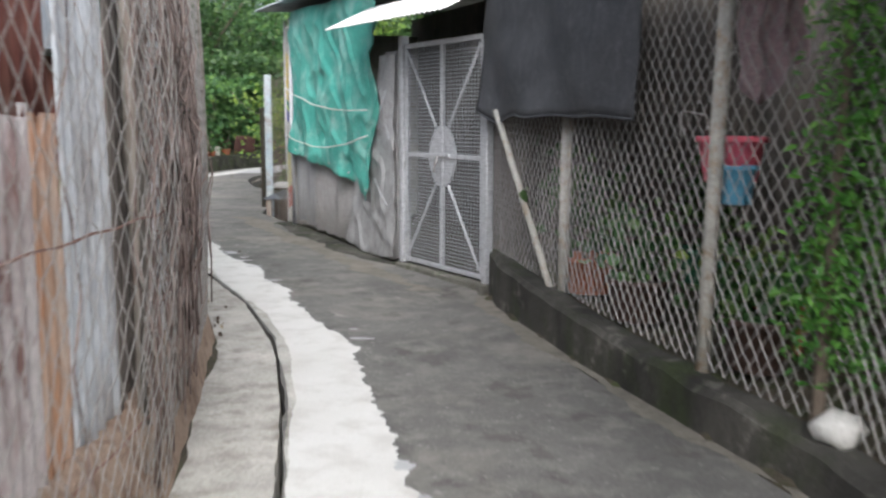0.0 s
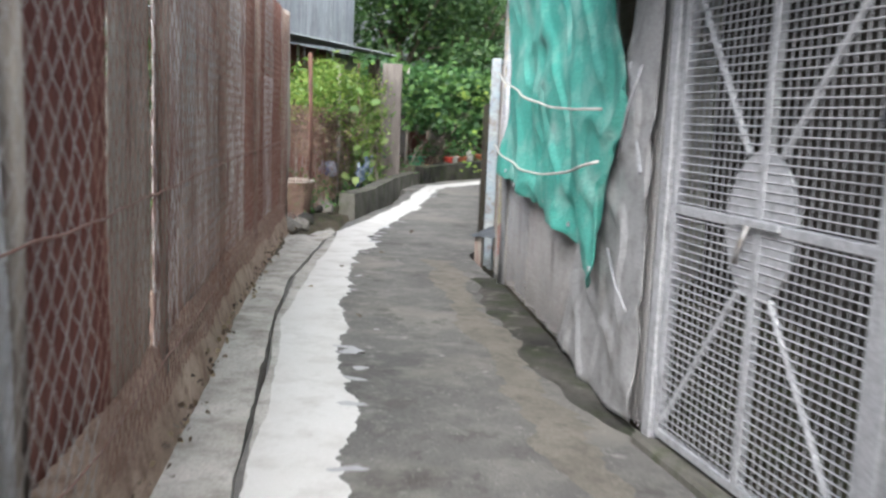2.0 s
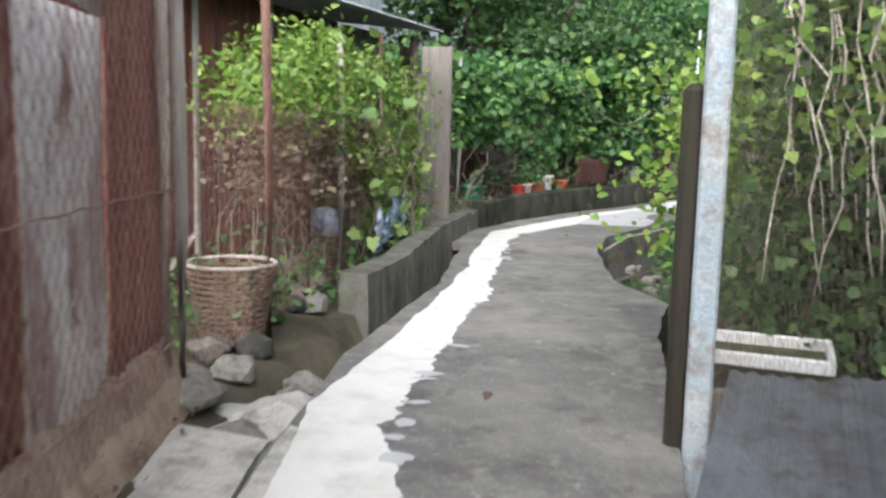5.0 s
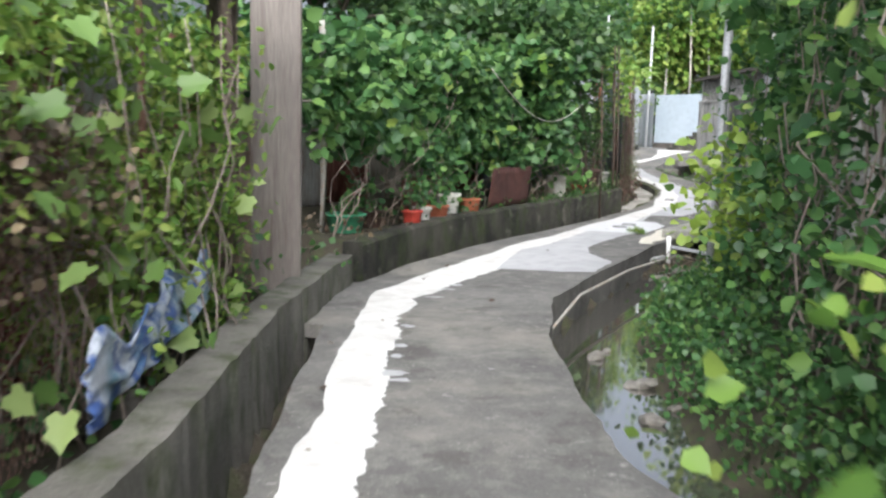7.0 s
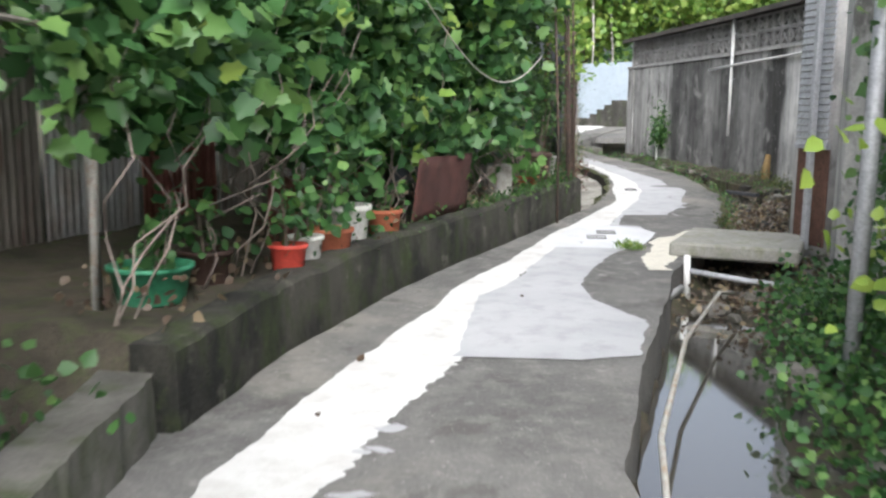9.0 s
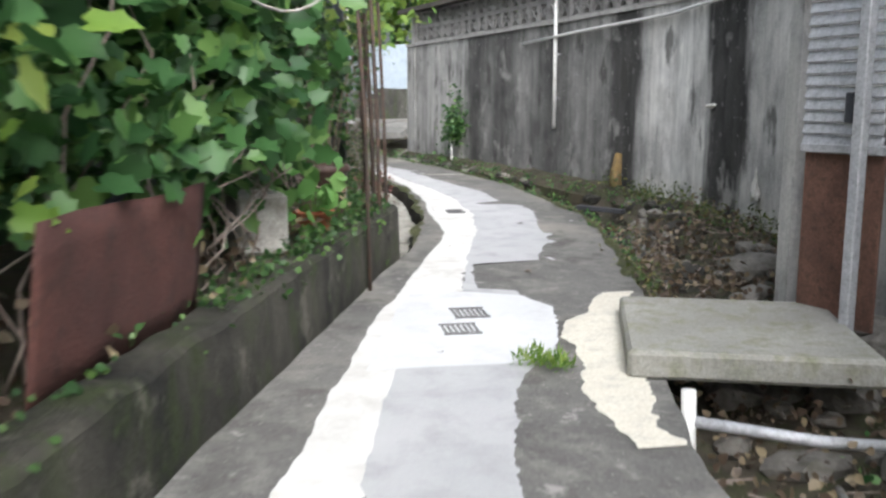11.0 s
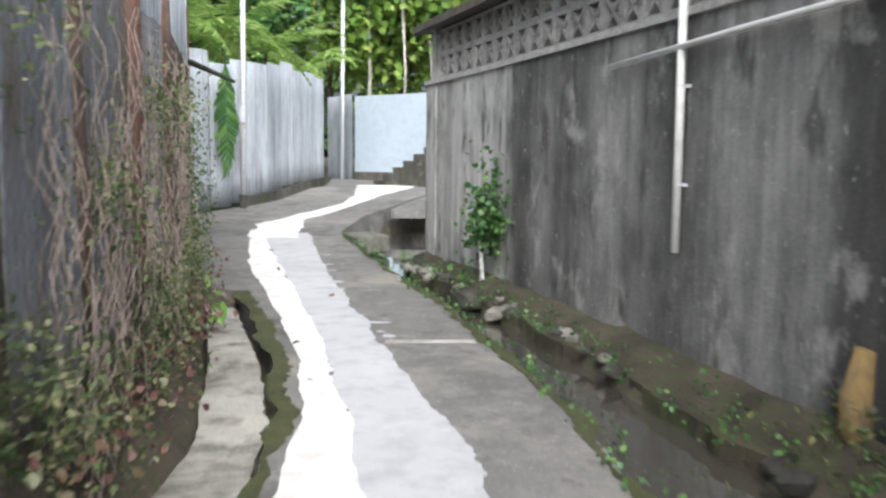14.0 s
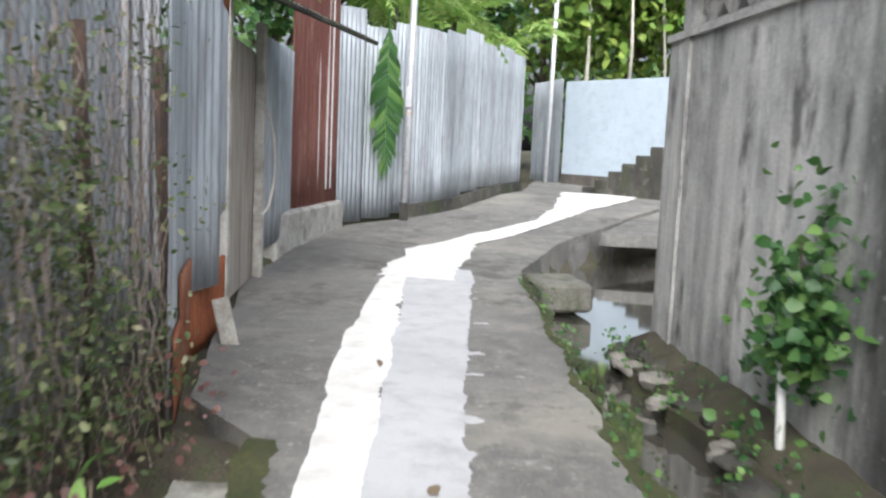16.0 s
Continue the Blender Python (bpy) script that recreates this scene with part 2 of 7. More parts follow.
_l.new(_w.outputs[0], _p.inputs["Height"])
_l.new(_p.outputs[0], _b.inputs["Normal"])
L_VINE = leafy("vine_leaf", (0.028, 0.08, 0.026), (0.064, 0.155, 0.043), (0.145, 0.255, 0.068), 0.32)
L_LIGHT = leafy("young_leaf", (0.09, 0.19, 0.03), (0.18, 0.29, 0.05), (0.30, 0.38, 0.09))
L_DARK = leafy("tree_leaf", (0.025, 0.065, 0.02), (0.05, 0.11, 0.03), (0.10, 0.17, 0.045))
M_BARK = surf("bark", (0.11, 0.085, 0.065), (0.18, 0.15, 0.12), (0.07, 0.05, 0.04), 4, 20, 0.95, 0.8, (1, 1, 0.3))

# ---- shapes ----
class Mesh:
    """Gathers points and faces of one mesh."""
    def __init__(self):
        self.v, self.f = [], []

    def add(self, verts, faces):
        k = len(self.v)
        self.v += [tuple(p) for p in verts]
        self.f += [tuple(i + k for i in q) for q in faces]
        return self

    def box(self, cx, cy, cz, sx, sy, sz, rz=0.0, rx=0.0, ry=0.0, c=0.0):
        """A box by centre and size; c cuts its upright and level edges back."""
        m = pose(cx, cy, cz, rx, ry, rz)
        x, y, z = sx / 2, sy / 2, sz / 2
        c = min(c, x * 0.9, y * 0.9, z * 0.9)
        if c <= 0:
            pts = [(i * x, j * y, k * z) for k in (-1, 1) for i, j in ((-1, -1), (1, -1), (1, 1), (-1, 1))]
            fs = [(3, 2, 1, 0), (4, 5, 6, 7), (0, 1, 5, 4), (1, 2, 6, 5), (2, 3, 7, 6), (3, 0, 4, 7)]
        else:
            def ring(a, b, zz, q):
                return [(-a + q, -b, zz), (a - q, -b, zz), (a, -b + q, zz), (a, b - q, zz), (a - q, b, zz), (-a + q, b, zz), (-a, b - q, zz), (-a, -b + q, zz)]
            pts = ring(x - c, y - c, -z, c * 0.6) + ring(x, y, -z + c, c) + ring(x, y, z - c, c) + ring(x - c, y - c, z, c * 0.6)
            fs = [tuple(range(7, -1, -1)), tuple(range(24, 32))]
            for r in range(3):
                fs += [(r * 8 + i, r * 8 + (i + 1) % 8, r * 8 + 8 + (i + 1) % 8, r * 8 + 8 + i) for i in range(8)]
        return self.add([m @ Vector(p) for p in pts], fs)

    def tube(self, p, q, r, n=6, r2=None, caps=True):
        p, q = Vector(p), Vector(q)
        d = q - p
        if d.length < 1e-6:
            return self
        t = d.to_track_quat("Z", "Y").to_matrix()
        r2 = r if r2 is None else r2
        pts = [o + t @ Vector((math.cos(6.2832 * i / n) * k, math.sin(6.2832 * i / n) * k, 0)) for o, k in ((p, r), (q, r2)) for i in range(n)]
        fs = [(i, (i + 1) % n, n + (i + 1) % n, n + i) for i in range(n)]
        if caps:
            fs += [tuple(range(n - 1, -1, -1)), tuple(range(n, 2 * n))]
        return self.add(pts, fs)

    def pipe(self, pts, r, n=6):
        """A tube along points, with its rings joined."""
        pts = [Vector(p) for p in pts]
        rs = r if isinstance(r, (list, tuple)) else [r] * len(pts)
        vs, fs = [], []
        for i, p in enumerate(pts):
            d = pts[min(i + 1, len(pts) - 1)] - pts[max(i - 1, 0)]
            t = d.to_track_quat("Z", "Y").to_matrix()
            vs += [p + t @ Vector((math.cos(6.2832 * k / n) * rs[i], math.sin(6.2832 * k / n) * rs[i], 0)) for k in range(n)]
            if i:
                fs += [((i - 1) * n + k, (i - 1) * n + (k + 1) % n, i * n + (k + 1) % n, i * n + k) for k in range(n)]
        fs += [tuple(range(n - 1, -1, -1)), tuple(range(len(vs) - n, len(vs)))]
        return self.add(vs, fs)

    def lathe(self, prof, cx=0, cy=0, cz=0, n=20):
        """A turned shape from (radius, height) pairs."""
        vs = [(cx + r * math.cos(6.2832 * k / n), cy + r * math.sin(6.2832 * k / n), cz + z) for r, z in prof for k in range(n)]
        fs = [(i * n + k, i * n + (k + 1) % n, (i + 1) * n + (k + 1) % n, (i + 1) * n + k) for i in range(len(prof) - 1) for k in range(n)]
        return self.add(vs, fs)

    def grid(self, f, nu, nv):
        """A sheet f(u, v), u and v from 0 to 1."""
        vs = [f(i / nu, j / nv) for j in range(nv + 1) for i in range(nu + 1)]
        fs = [(j * (nu + 1) + i, j * (nu + 1) + i + 1, (j + 1) * (nu + 1) + i + 1, (j + 1) * (nu + 1) + i) for j in range(nv) for i in range(nu)]
        return self.add(vs, fs)

    def data(self, name, mat, smooth=False):
        me = bpy.data.meshes.new(name)
        me.from_pydata(self.v, [], self.f)
        me.materials.append(mat)
        if smooth:
            me.shade_smooth()
        me.update()
        return me


def part(name, mesh, mat, parent=None, label="", smooth=False, thick=0.0, bevel=0.0):
    """Links a mesh as one object, under a thing or a part where one is given."""
    ob = new(name, mesh.data(name, mat, smooth))
    if parent is not None:
        ob.parent = parent
    if label:
        ob["label"] = label
    if thick:
        s = ob.modifiers.new("thick", "SOLIDIFY")
        s.thickness, s.offset = thick, 0
    if bevel:
        s = ob.modifiers.new("edge", "BEVEL")
        s.width, s.segments, s.limit_method = bevel, 2, "ANGLE"
    return ob


def thing(name, label, category, group="", kind="", at=(0, 0, 0)):
    ob = new(name)
    ob.empty_display_size = 0.1
    ob.location = at
    return tagged(ob, label, category, group, kind)


def inp(pts, y):
    return float(np.interp(y, [p[1] for p in pts], [p[0] for p in pts]))


def nz(x, y, z=0.0, s=1.0):
    return noise.noise((x * s, y * s, z * s))


# ---- plan ----
def zg(y):
    return float(np.interp(y, (0, 8, 20, 27, 29.5, 32, 36, 41, 45, 50, 60), (0, 0.05, 0.07, 0.04, 0.09, 0.22, 0.32, 0.36, 0.5, 0.85, 1.0)))


LEFT = [(-0.35, -6), (-0.5, 2), (-0.6, 3.1), (-0.8, 4.3), (-1.08, 5.5), (-1.5, 6.6), (-2.62, 8.85), (-3.1, 9.8), (-3.68, 11.1), (-4.42, 13.2), (-4.95, 15), (-5.36, 17.5), (-5.7, 18.6), (-6.1, 20), (-6.6, 22.2),
        (-6.5, 23.6), (-6.2, 25.3), (-5.8, 26.9), (-4.85, 29.8), (-4.5, 30.6), (-4.17, 32.1), (-4.08, 33.8), (-4.12, 34.7), (-4.37, 36.05), (-4.75, 37.5), (-4.95, 38.2), (-5.5, 38.7), (-5.85, 39.6), (-6.65, 42.0), (-6.9, 44), (-6.9, 45.8), (-6.25, 46.8), (-5.8, 47.9), (-5.15, 51.3), (-5.3, 56)]
RIGHT = [(2.2, -6), (1.5, 2), (1.33, 3.2), (1.08, 3.9), (0.72, 5), (0.33, 6.55), (0.26, 7.2), (-0.22, 8.0), (-0.64, 8.86), (-1.18, 9.96), (-1.68, 11.0), (-2.18, 12), (-2.7, 13.1), (-2.9, 14.4), (-3.0, 14.9), (-3.22, 16.2), (-3.36, 17.5), (-3.95, 18.4), (-4.14, 19),
         (-4.35, 19.75), (-4.59, 20.7), (-4.75, 22.1), (-4.56, 23.4), (-4.2, 25.2), (-3.95, 26.6), (-3.15, 29.0), (-2.79, 30.5), (-2.58, 31.7), (-2.56, 33.4), (-2.68, 34.8), (-2.87, 35.8), (-3.08, 37.3), (-3.45, 38.9), (-3.96, 41.6), (-4.34, 43.4), (-4.07, 45.5), (-2.77, 49.2), (-1.6, 51), (-1.5, 56)]
WALL = [(-1.25, 28.6), (-1.22, 33.0), (-1.75, 35.6), (-2.6, 39.1), (-3.15, 41.1)]


def xl(y):
    return inp(LEFT, y)


def xr(y):
    return inp(RIGHT, y)


def ramp(y, *pairs):
    return float(np.interp(y, pairs[0::2], pairs[1::2]))


def lie(x, y):
    """Height of the bare ground beside and under the path."""
    g, a, b = zg(y), xl(y), xr(y)
    w = 0.06 * nz(x, y, 3, 1.3) + 0.025 * nz(x, y, 8, 5)
    if a < x < b:
        return g - 0.2
    if x <= a:
        d = a - x
        if y < 13:
            h = ramp(d, 0, -0.12, 0.25, -0.08, 0.5, 0.05, 3, 0.15)
        elif y < 22.5:
            h = ramp(d, 0, -0.4, 0.25, -0.42, 0.35, -0.08, 0.7, -0.03, 4, 0.1)
        elif y < 30:
            h = ramp(d, 0, -0.1, 0.12, 0.2, 0.2, 0.34, 4, 0.45)
        elif y < 38:
            h = ramp(d, 0, -0.25, 0.5, -0.2, 0.6, 0.08, 4, 0.2)
        else:
            h = ramp(d, 0, -0.05, 0.4, 0.0, 5, 0.2)
        return g + h + w * min(1, d * 2)
    d = x - b
    if y < 7:
        h = ramp(d, 0, 0.0, 0.2, 0.12, 3, 0.2)
    elif y < 12:
        h = ramp(d, 0, -0.02, 0.3, 0.0, 3, 0.1)
    elif y < 17:
        h = ramp(d, 0, -0.2, 0.1, -0.3, 1, -0.3, 2.5, 0.2)
    elif y < 26:
        h = ramp(d, 0, -0.46, 0.6, -0.46, 0.85, -0.24, 1.4, -0.02, 3, 0.3) + (0.12 if y < 18.6 else 0) * min(1, d * 2)
    elif y < 28.6:
        h = ramp(d, 0, -0.3, 0.3, -0.38, 1.2, -0.2, 3, 0.2)
    elif y < 41.2:
        q = d / max(0.3, inp(WALL, y) - b)
        deep = ramp(y, 28.6, -0.08, 30, -0.14, 32, -0.30, 34, -0.38, 41, -0.5)
        h = ramp(q, 0, deep * 0.7, 0.1, deep, 0.6, deep, 0.72, -0.02, 1, 0.05)
    else:
        h = ramp(d, 0, -0.55, 1.5, -0.55, 1.9, 0.0, 5, 0.3)
    return g + h + w * min(1, d * 2)


# ---- ground ----
m = Mesh()
xs = sorted(set([-400, -150, -60, -30, -20, -14] + [round(-11 + 0.14 * i, 3) for i in range(108)] + [6, 9, 14, 25, 60, 150, 400]))
ys = sorted(set([-300, -100, -40, -15, -6] + [round(-3 + 0.25 * i, 3) for i in range(250)] + [62, 68, 80, 110, 200, 500]))
m.add([(x, y, lie(x, y)) for y in ys for x in xs], [(j * len(xs) + i, j * len(xs) + i + 1, (j + 1) * len(xs) + i + 1, (j + 1) * len(xs) + i) for j in range(len(ys) - 1) for i in range(len(xs) - 1)])
tagged(part("ground", m, M_SOIL, smooth=True), "brown soil ground with litter beside the path", "ground", kind="structure")


def ribbon(lpts, rpts, y0, y1, lift, depth=0.0, rough=0.03, step=0.07, seed=0, across=6, edge=None):
    """A strip along the path between two edges, with uneven edges; depth gives it a side."""
    m, n = Mesh(), int((y1 - y0) / step)
    rows = []
    for i in range(n + 1):
        y = y0 + (y1 - y0) * i / n
        e1 = (rough if edge is None else edge) * (1.5 * nz(seed, y, 0, 1.7) + 0.6 * nz(seed + 3, y, 0, 6) + 0.3 * nz(seed + 5, y, 0, 21))
        e2 = rough * (1.5 * nz(seed + 7, y, 0, 1.7) + 0.8 * nz(seed + 11, y, 0, 6) + 0.55 * nz(seed + 17, y, 0, 19) + 0.3 * nz(seed + 23, y, 0, 55))
        a, b = inp(lpts, y) + e1, max(inp(rpts, y) + e2, inp(lpts, y) + e1 + 0.01)
        row = [(a + (b - a) * k / across, y) for k in range(across + 1)]
        row = [(x, y, zg(y) + lift + 0.012 * nz(x, y, 5, 0.9)) for x, y in row]
        if depth:
            row = [(row[0][0] - 0.02, y, row[0][2] - depth), (row[0][0], y, row[0][2] - 0.02)] + row + [(row[-1][0], y, row[-1][2] - 0.02), (row[-1][0] + 0.02, y, row[-1][2] - depth)]
        rows.append(row)
    w = len(rows[0])
    m.add([p for r in rows for p in r], [(j * w + i, j * w + i + 1, (j + 1) * w + i + 1, (j + 1) * w + i) for j in range(n) for i in range(w - 1)])
    if depth:
        m.f += [tuple(range(w)), tuple(n * w + i for i in range(w - 1, -1, -1))]
    return m


tagged(part("path", ribbon(LEFT, RIGHT, -6, 56, 0.0, 0.75, 0.02, 0.12, 1, 14), M_PATH, smooth=False), "worn dark grey concrete footpath with stains", "path", kind="structure")
W_L = [(-0.5, -6), (-0.56, 2.5), (-0.6, 3.1), (-0.74, 4.3), (-1.01, 5.5), (-1.28, 6.2), (-1.62, 6.9), (-2.56, 8.87), (-3.0, 9.7), (-3.62, 11.3), (-4.21, 12.9), (-4.6, 13.9), (-4.86, 15.5), (-5.27, 17.6), (-5.5, 18.6), (-5.75, 19.4), (-6.3, 21.8), (-6.1, 23.4), (-5.85, 24.7),
       (-5.75, 25.4), (-5.4, 26.9), (-4.93, 28.8), (-4.5, 30.0), (-4.1, 31.3), (-4.08, 32.2), (-3.98, 33.5), (-4.0, 34.7), (-4.15, 35.7), (-4.54, 37.5), (-5.2, 40.3), (-5.6, 43.0)]
W_R = [(0.0, -6), (-0.05, 2.5), (-0.09, 3.1), (-0.36, 4.35), (-0.53, 5.37), (-0.97, 6.28), (-1.45, 7.4), (-1.93, 8.44), (-2.59, 9.83), (-3.0, 10.7), (-3.63, 12.2), (-3.78, 13.1), (-4.1, 13.8), (-4.35, 14.8), (-4.95, 17.8), (-5.16, 18.7), (-5.55, 19.94), (-5.87, 21.75), (-5.5, 23.7),
       (-5.5, 25.2), (-5.28, 25.7), (-5.12, 26.75), (-4.93, 27.6), (-4.5, 28.6), (-4.27, 29.3), (-4.03, 30.3), (-3.75, 31.3), (-3.6, 32.4), (-3.6, 33.5), (-3.75, 34.74), (-3.97, 36.1), (-4.42, 38.4), (-4.9, 40.8), (-5.35, 43.0)]
G_L = [(p[0] - 0.05, p[1]) for p in W_R]
G_R = [(-5.1, 23.5), (-4.55, 23.75), (-4.4, 24.6), (-4.72, 25.2), (-4.77, 25.8), (-4.71, 26.35), (-4.47, 27.25), (-4.2, 27.8), (-4.1, 28.5), (-4.0, 28.9), (-3.99, 29.2), (-4.22, 29.3), (-4.1, 30.02), (-3.56, 30.09), (-3.3, 30.8), (-3.18, 31.4), (-3.0, 32.4), (-3.04, 32.78), (-3.5, 32.86), (-3.45, 32.93), (-3.16, 33.1), (-3.18, 34.0), (-3.31, 34.4), (-3.53, 35.56), (-3.82, 37.1), (-4.21, 39.3), (-4.54, 41.6), (-4.97, 44.5), (-4.9, 45.2)]
tagged(part("white_cement_strip", ribbon(W_L, W_R, -6, 43.0, 0.005, 0, 0.065, 0.025, 21, 5, 0.025), M_WHITE), "white cement strip trowelled along the path", "path strip", kind="structure")
tagged(part("grey_cement_patch", ribbon(G_L, G_R, 23.6, 43.2, 0.009, 0, 0.03, 0.025, 40, 5), M_GREYC), "pale grey fresh cement patch on the path", "path patch", kind="structure")
E_L = [(-5.6, 42.6), (-5.7, 44.3), (-5.1, 45.8), (-4.5, 47.2), (-4.35, 49), (-4.4, 51.5)]
E_R = [(-4.9, 42.6), (-5.0, 44.9), (-4.5, 46.3), (-3.75, 48.7), (-3.2, 50), (-2.9, 51.5)]
m = Mesh()
rs = random.Random(15)
for _ in range(60):
    y = rs.uniform(1.5, 30) if rs.random() < 0.8 else rs.uniform(30, 43)
    far = rs.random() < 0.12
    x = inp(W_R if y < 30 else G_R, y) + abs(rs.gauss(0, 0.05)) + (rs.uniform(0.05, 0.6) if far else 0)
    a, b, q = rs.uniform(0.02, 0.10), rs.uniform(0.02, 0.07), rs.uniform(-0.5, 0.5)
    if far:
        a, b = a * 0.35, b * 0.4
    n = 11
    pts = []
    for k in range(n):
        t = 6.2832 * k / n
        w = rs.uniform(0.6, 1.25)
        u, v = a * math.cos(t) * w, b * math.sin(t) * w
        px, py = x + u * math.cos(q) - v * math.sin(q), y + u * math.sin(q) + v * math.cos(q)
        pts.append((px, py, zg(py) + 0.006 + 0.012 * nz(px, py, 5, 0.9)))
    m.add(pts, [tuple(range(n))])
tagged(part("cement_smears", m, M_GREYC), "pale smears and splashes of cement on the path", "cement smears", kind="stuff")
tagged(part("far_cement_strip", ribbon(E_L, E_R, 42.6, 51.5, 0.013, 0, 0.06, 0.04, 60, 5), M_WHITE), "white cement strip where the path bends", "path strip", kind="structure")

# ---- sheet metal ----
def sheet(p, q, z0, z1, mat, parent, name="sheet", pitch=0.076, amp=0.01, rag=0.03, lean=0.0, label=""):
    """An upright corrugated sheet between two places of the plan."""
    p, q = Vector((*p, 0)), Vector((*q, 0))
    d = q - p
    ln = d.length
    d.normalize()
    nrm = Vector((d.y, -d.x, 0))
    k = max(4, int(ln / pitch * 6))
    rows, front = 5, []
    s0 = random.uniform(0, 50)
    for j in range(rows + 1):
        for i in range(k + 1):
            u = ln * i / k
            b = z0 + rag * nz(s0, u, 0, 3)
            t = z1 + rag * 0.5 * nz(s0 + 9, u, 0, 2)
            z = b + (t - b) * j / rows
            o = amp * math.sin(6.2832 * u / pitch) + 0.012 * nz(s0, u, z, 1.4) + lean * (z - z0)
            front.append(p + d * u + nrm * o + Vector((0, 0, z)))
    n = len(front)
    back = [v - nrm * 0.004 for v in front]
    w = k + 1
    fs = [(j * w + i, j * w + i + 1, (j + 1) * w + i + 1, (j + 1) * w + i) for j in range(rows) for i in range(k)]
    fs += [tuple(reversed([c + n for c in f])) for f in fs]
    m = Mesh().add(front + back, fs)
    for i in range(k):
        m.f += [(i + n, i + 1 + n, i + 1, i), (rows * w + i, rows * w + i + 1, rows * w + i + 1 + n, rows * w + i + n)]
    for j in range(rows):
        m.f += [(j * w, j * w + w, j * w + w + n, j * w + n), (j * w + k, j * w + k + n, j * w + w + k + n, j * w + w + k)]
    return part(name, m, mat, parent, label, smooth=True)


def along(pts, s):
    for a, b in zip(pts, pts[1:]):
        ln = math.dist(a, b)
        if s <= ln:
            return (a[0] + (b[0] - a[0]) * s / ln, a[1] + (b[1] - a[1]) * s / ln)
        s -= ln
    return pts[-1]


def lattice(f, lu, lv, cell, r, wob=0.15, hexa=False, tall=1.0):
    """Woven wire over a surface f(u, v) in metres: diamonds, or the longer cells of chicken wire."""
    m = Mesh()
    nu, nv = int(lu / cell), int(lv / (cell * tall))

    def node(i, j):
        du, dv = (random.random() - 0.5) * cell * wob, (random.random() - 0.5) * cell * wob
        return f(i * cell + (cell / 2 if j % 2 else 0) + du, j * cell * tall + dv)

    pts = [[node(i, j) for i in range(nu + 1)] for j in range(nv + 1)]
    for j in range(nv):
        for i in range(nu + 1):
            a = pts[j][i]
            for k in ((i, i - 1) if j % 2 == 0 else (i, i + 1)):
                if 0 <= k <= nu:
                    b = pts[j + 1][k]
                    d = (b - a) * 0.30 if hexa else b - a
                    if hexa:
                        z = Vector((0, 0, 1)) * cell * tall * 0.18
                        m.tube(a + z * 0.5, b - z * 0.5, r, 3, caps=False)
                    else:
                        m.tube(a, b, r, 3, caps=False)
            if hexa and 0 < j:
                z = Vector((0, 0, 1)) * cell * tall * 0.18
                m.tube(a - z * 0.5, a + z * 0.5, r * 1.5, 3, caps=False)
    return m


FENCE = [(-0.98, -1.0), (-1.0, 1.0), (-1.06, 3.1), (-1.2, 3.9), (-1.5, 5.5), (-1.85, 6.5), (-2.65, 8.2), (-3.35, 9.6), (-3.95, 10.9), (-4.95, 13.2), (-5.12, 13.6)]
old_fence = thing("sheet_metal_fence", "patchwork fence of rusted and grey corrugated sheets", "fence")
# (from, to, foot, top, material), in metres along the fence, 2 m more than from its bend
overlay(M_WOOD, (8.0, (1, 1, 0.12), 0.56, 0.64, 0.6, (0.16, 0.07, 0.05)))
M_ORNG = surf("streaked_orange_rust", (0.30, 0.12, 0.05), (0.42, 0.26, 0.17), (0.45, 0.42, 0.38), 2.4, 7, 0.9, 0.4, (1, 1, 0.2))
M_PALEB = surf("pale_blue_grey_sheet", (0.46, 0.49, 0.52), (0.58, 0.60, 0.62), (0.24, 0.22, 0.21), 1.8, 6, 0.8, 0.3, (1, 1, 0.3), vary=0.1)
for s0, s1, z0, z1, mat in ((0, 2.9, 0.1, 2.6, M_FLAKE), (2.9, 3.62, 1.42, 2.6, M_RUST), (2.9, 3.47, 0.15, 1.45, M_FLAKE), (3.48, 3.68, 0.15, 1.42, M_ORNG), (3.69, 4.12, 0.15, 1.95, M_PALEB), (3.64, 4.13, 1.97, 2.6, M_ZINCO), (4.14, 4.59, 0.15, 2.55, M_WOODD),
                            (4.6, 5.08, 0.2, 2.6, M_WOOD), (5.1, 5.75, 0.2, 2.5, M_PALEB), (5.77, 6.1, 0.25, 2.55, M_WOOD), (6.12, 6.6, 0.2, 2.6, M_RUST), (6.62, 7.28, 0.2, 2.5, M_PALEB), (7.3, 8.1, 0.15, 2.5, M_RUST), (8.12, 8.8, 0.2, 2.55, M_WOOD), (8.85, 9.45, 0.2, 2.6, M_FLAKE),
                            (9.45, 10.0, 0.15, 2.5, M_ZINCO), (10.0, 10.6, 0.2, 2.6, M_FLAKE), (10.6, 11.23, 0.25, 2.6, M_ZINCO), (11.25, 11.6, 0.3, 2.55, M_FLAKE), (11.62, 12.6, 0.25, 2.6, M_FLAKE), (12.65, 13.2, 0.2, 2.65, M_RUST), (13.2, 13.95, 0.15, 2.6, M_RUST), (13.95, 14.65, 0.15, 1.75, M_FLAKE), (14.0, 14.7, 1.78, 2.6, M_ZINCO), (14.7, 15.4, 0.15, 2.6, M_RUST)):
    a, b = along(FENCE, s0), along(FENCE, s1)
    a, b = (a[0] - 0.12, a[1]), (b[0] - 0.12, b[1])
    sheet(a, b, zg(a[1]) + z0, zg(a[1]) + z1, mat, old_fence, amp=0.004 if mat == M_WOOD else 0.009)
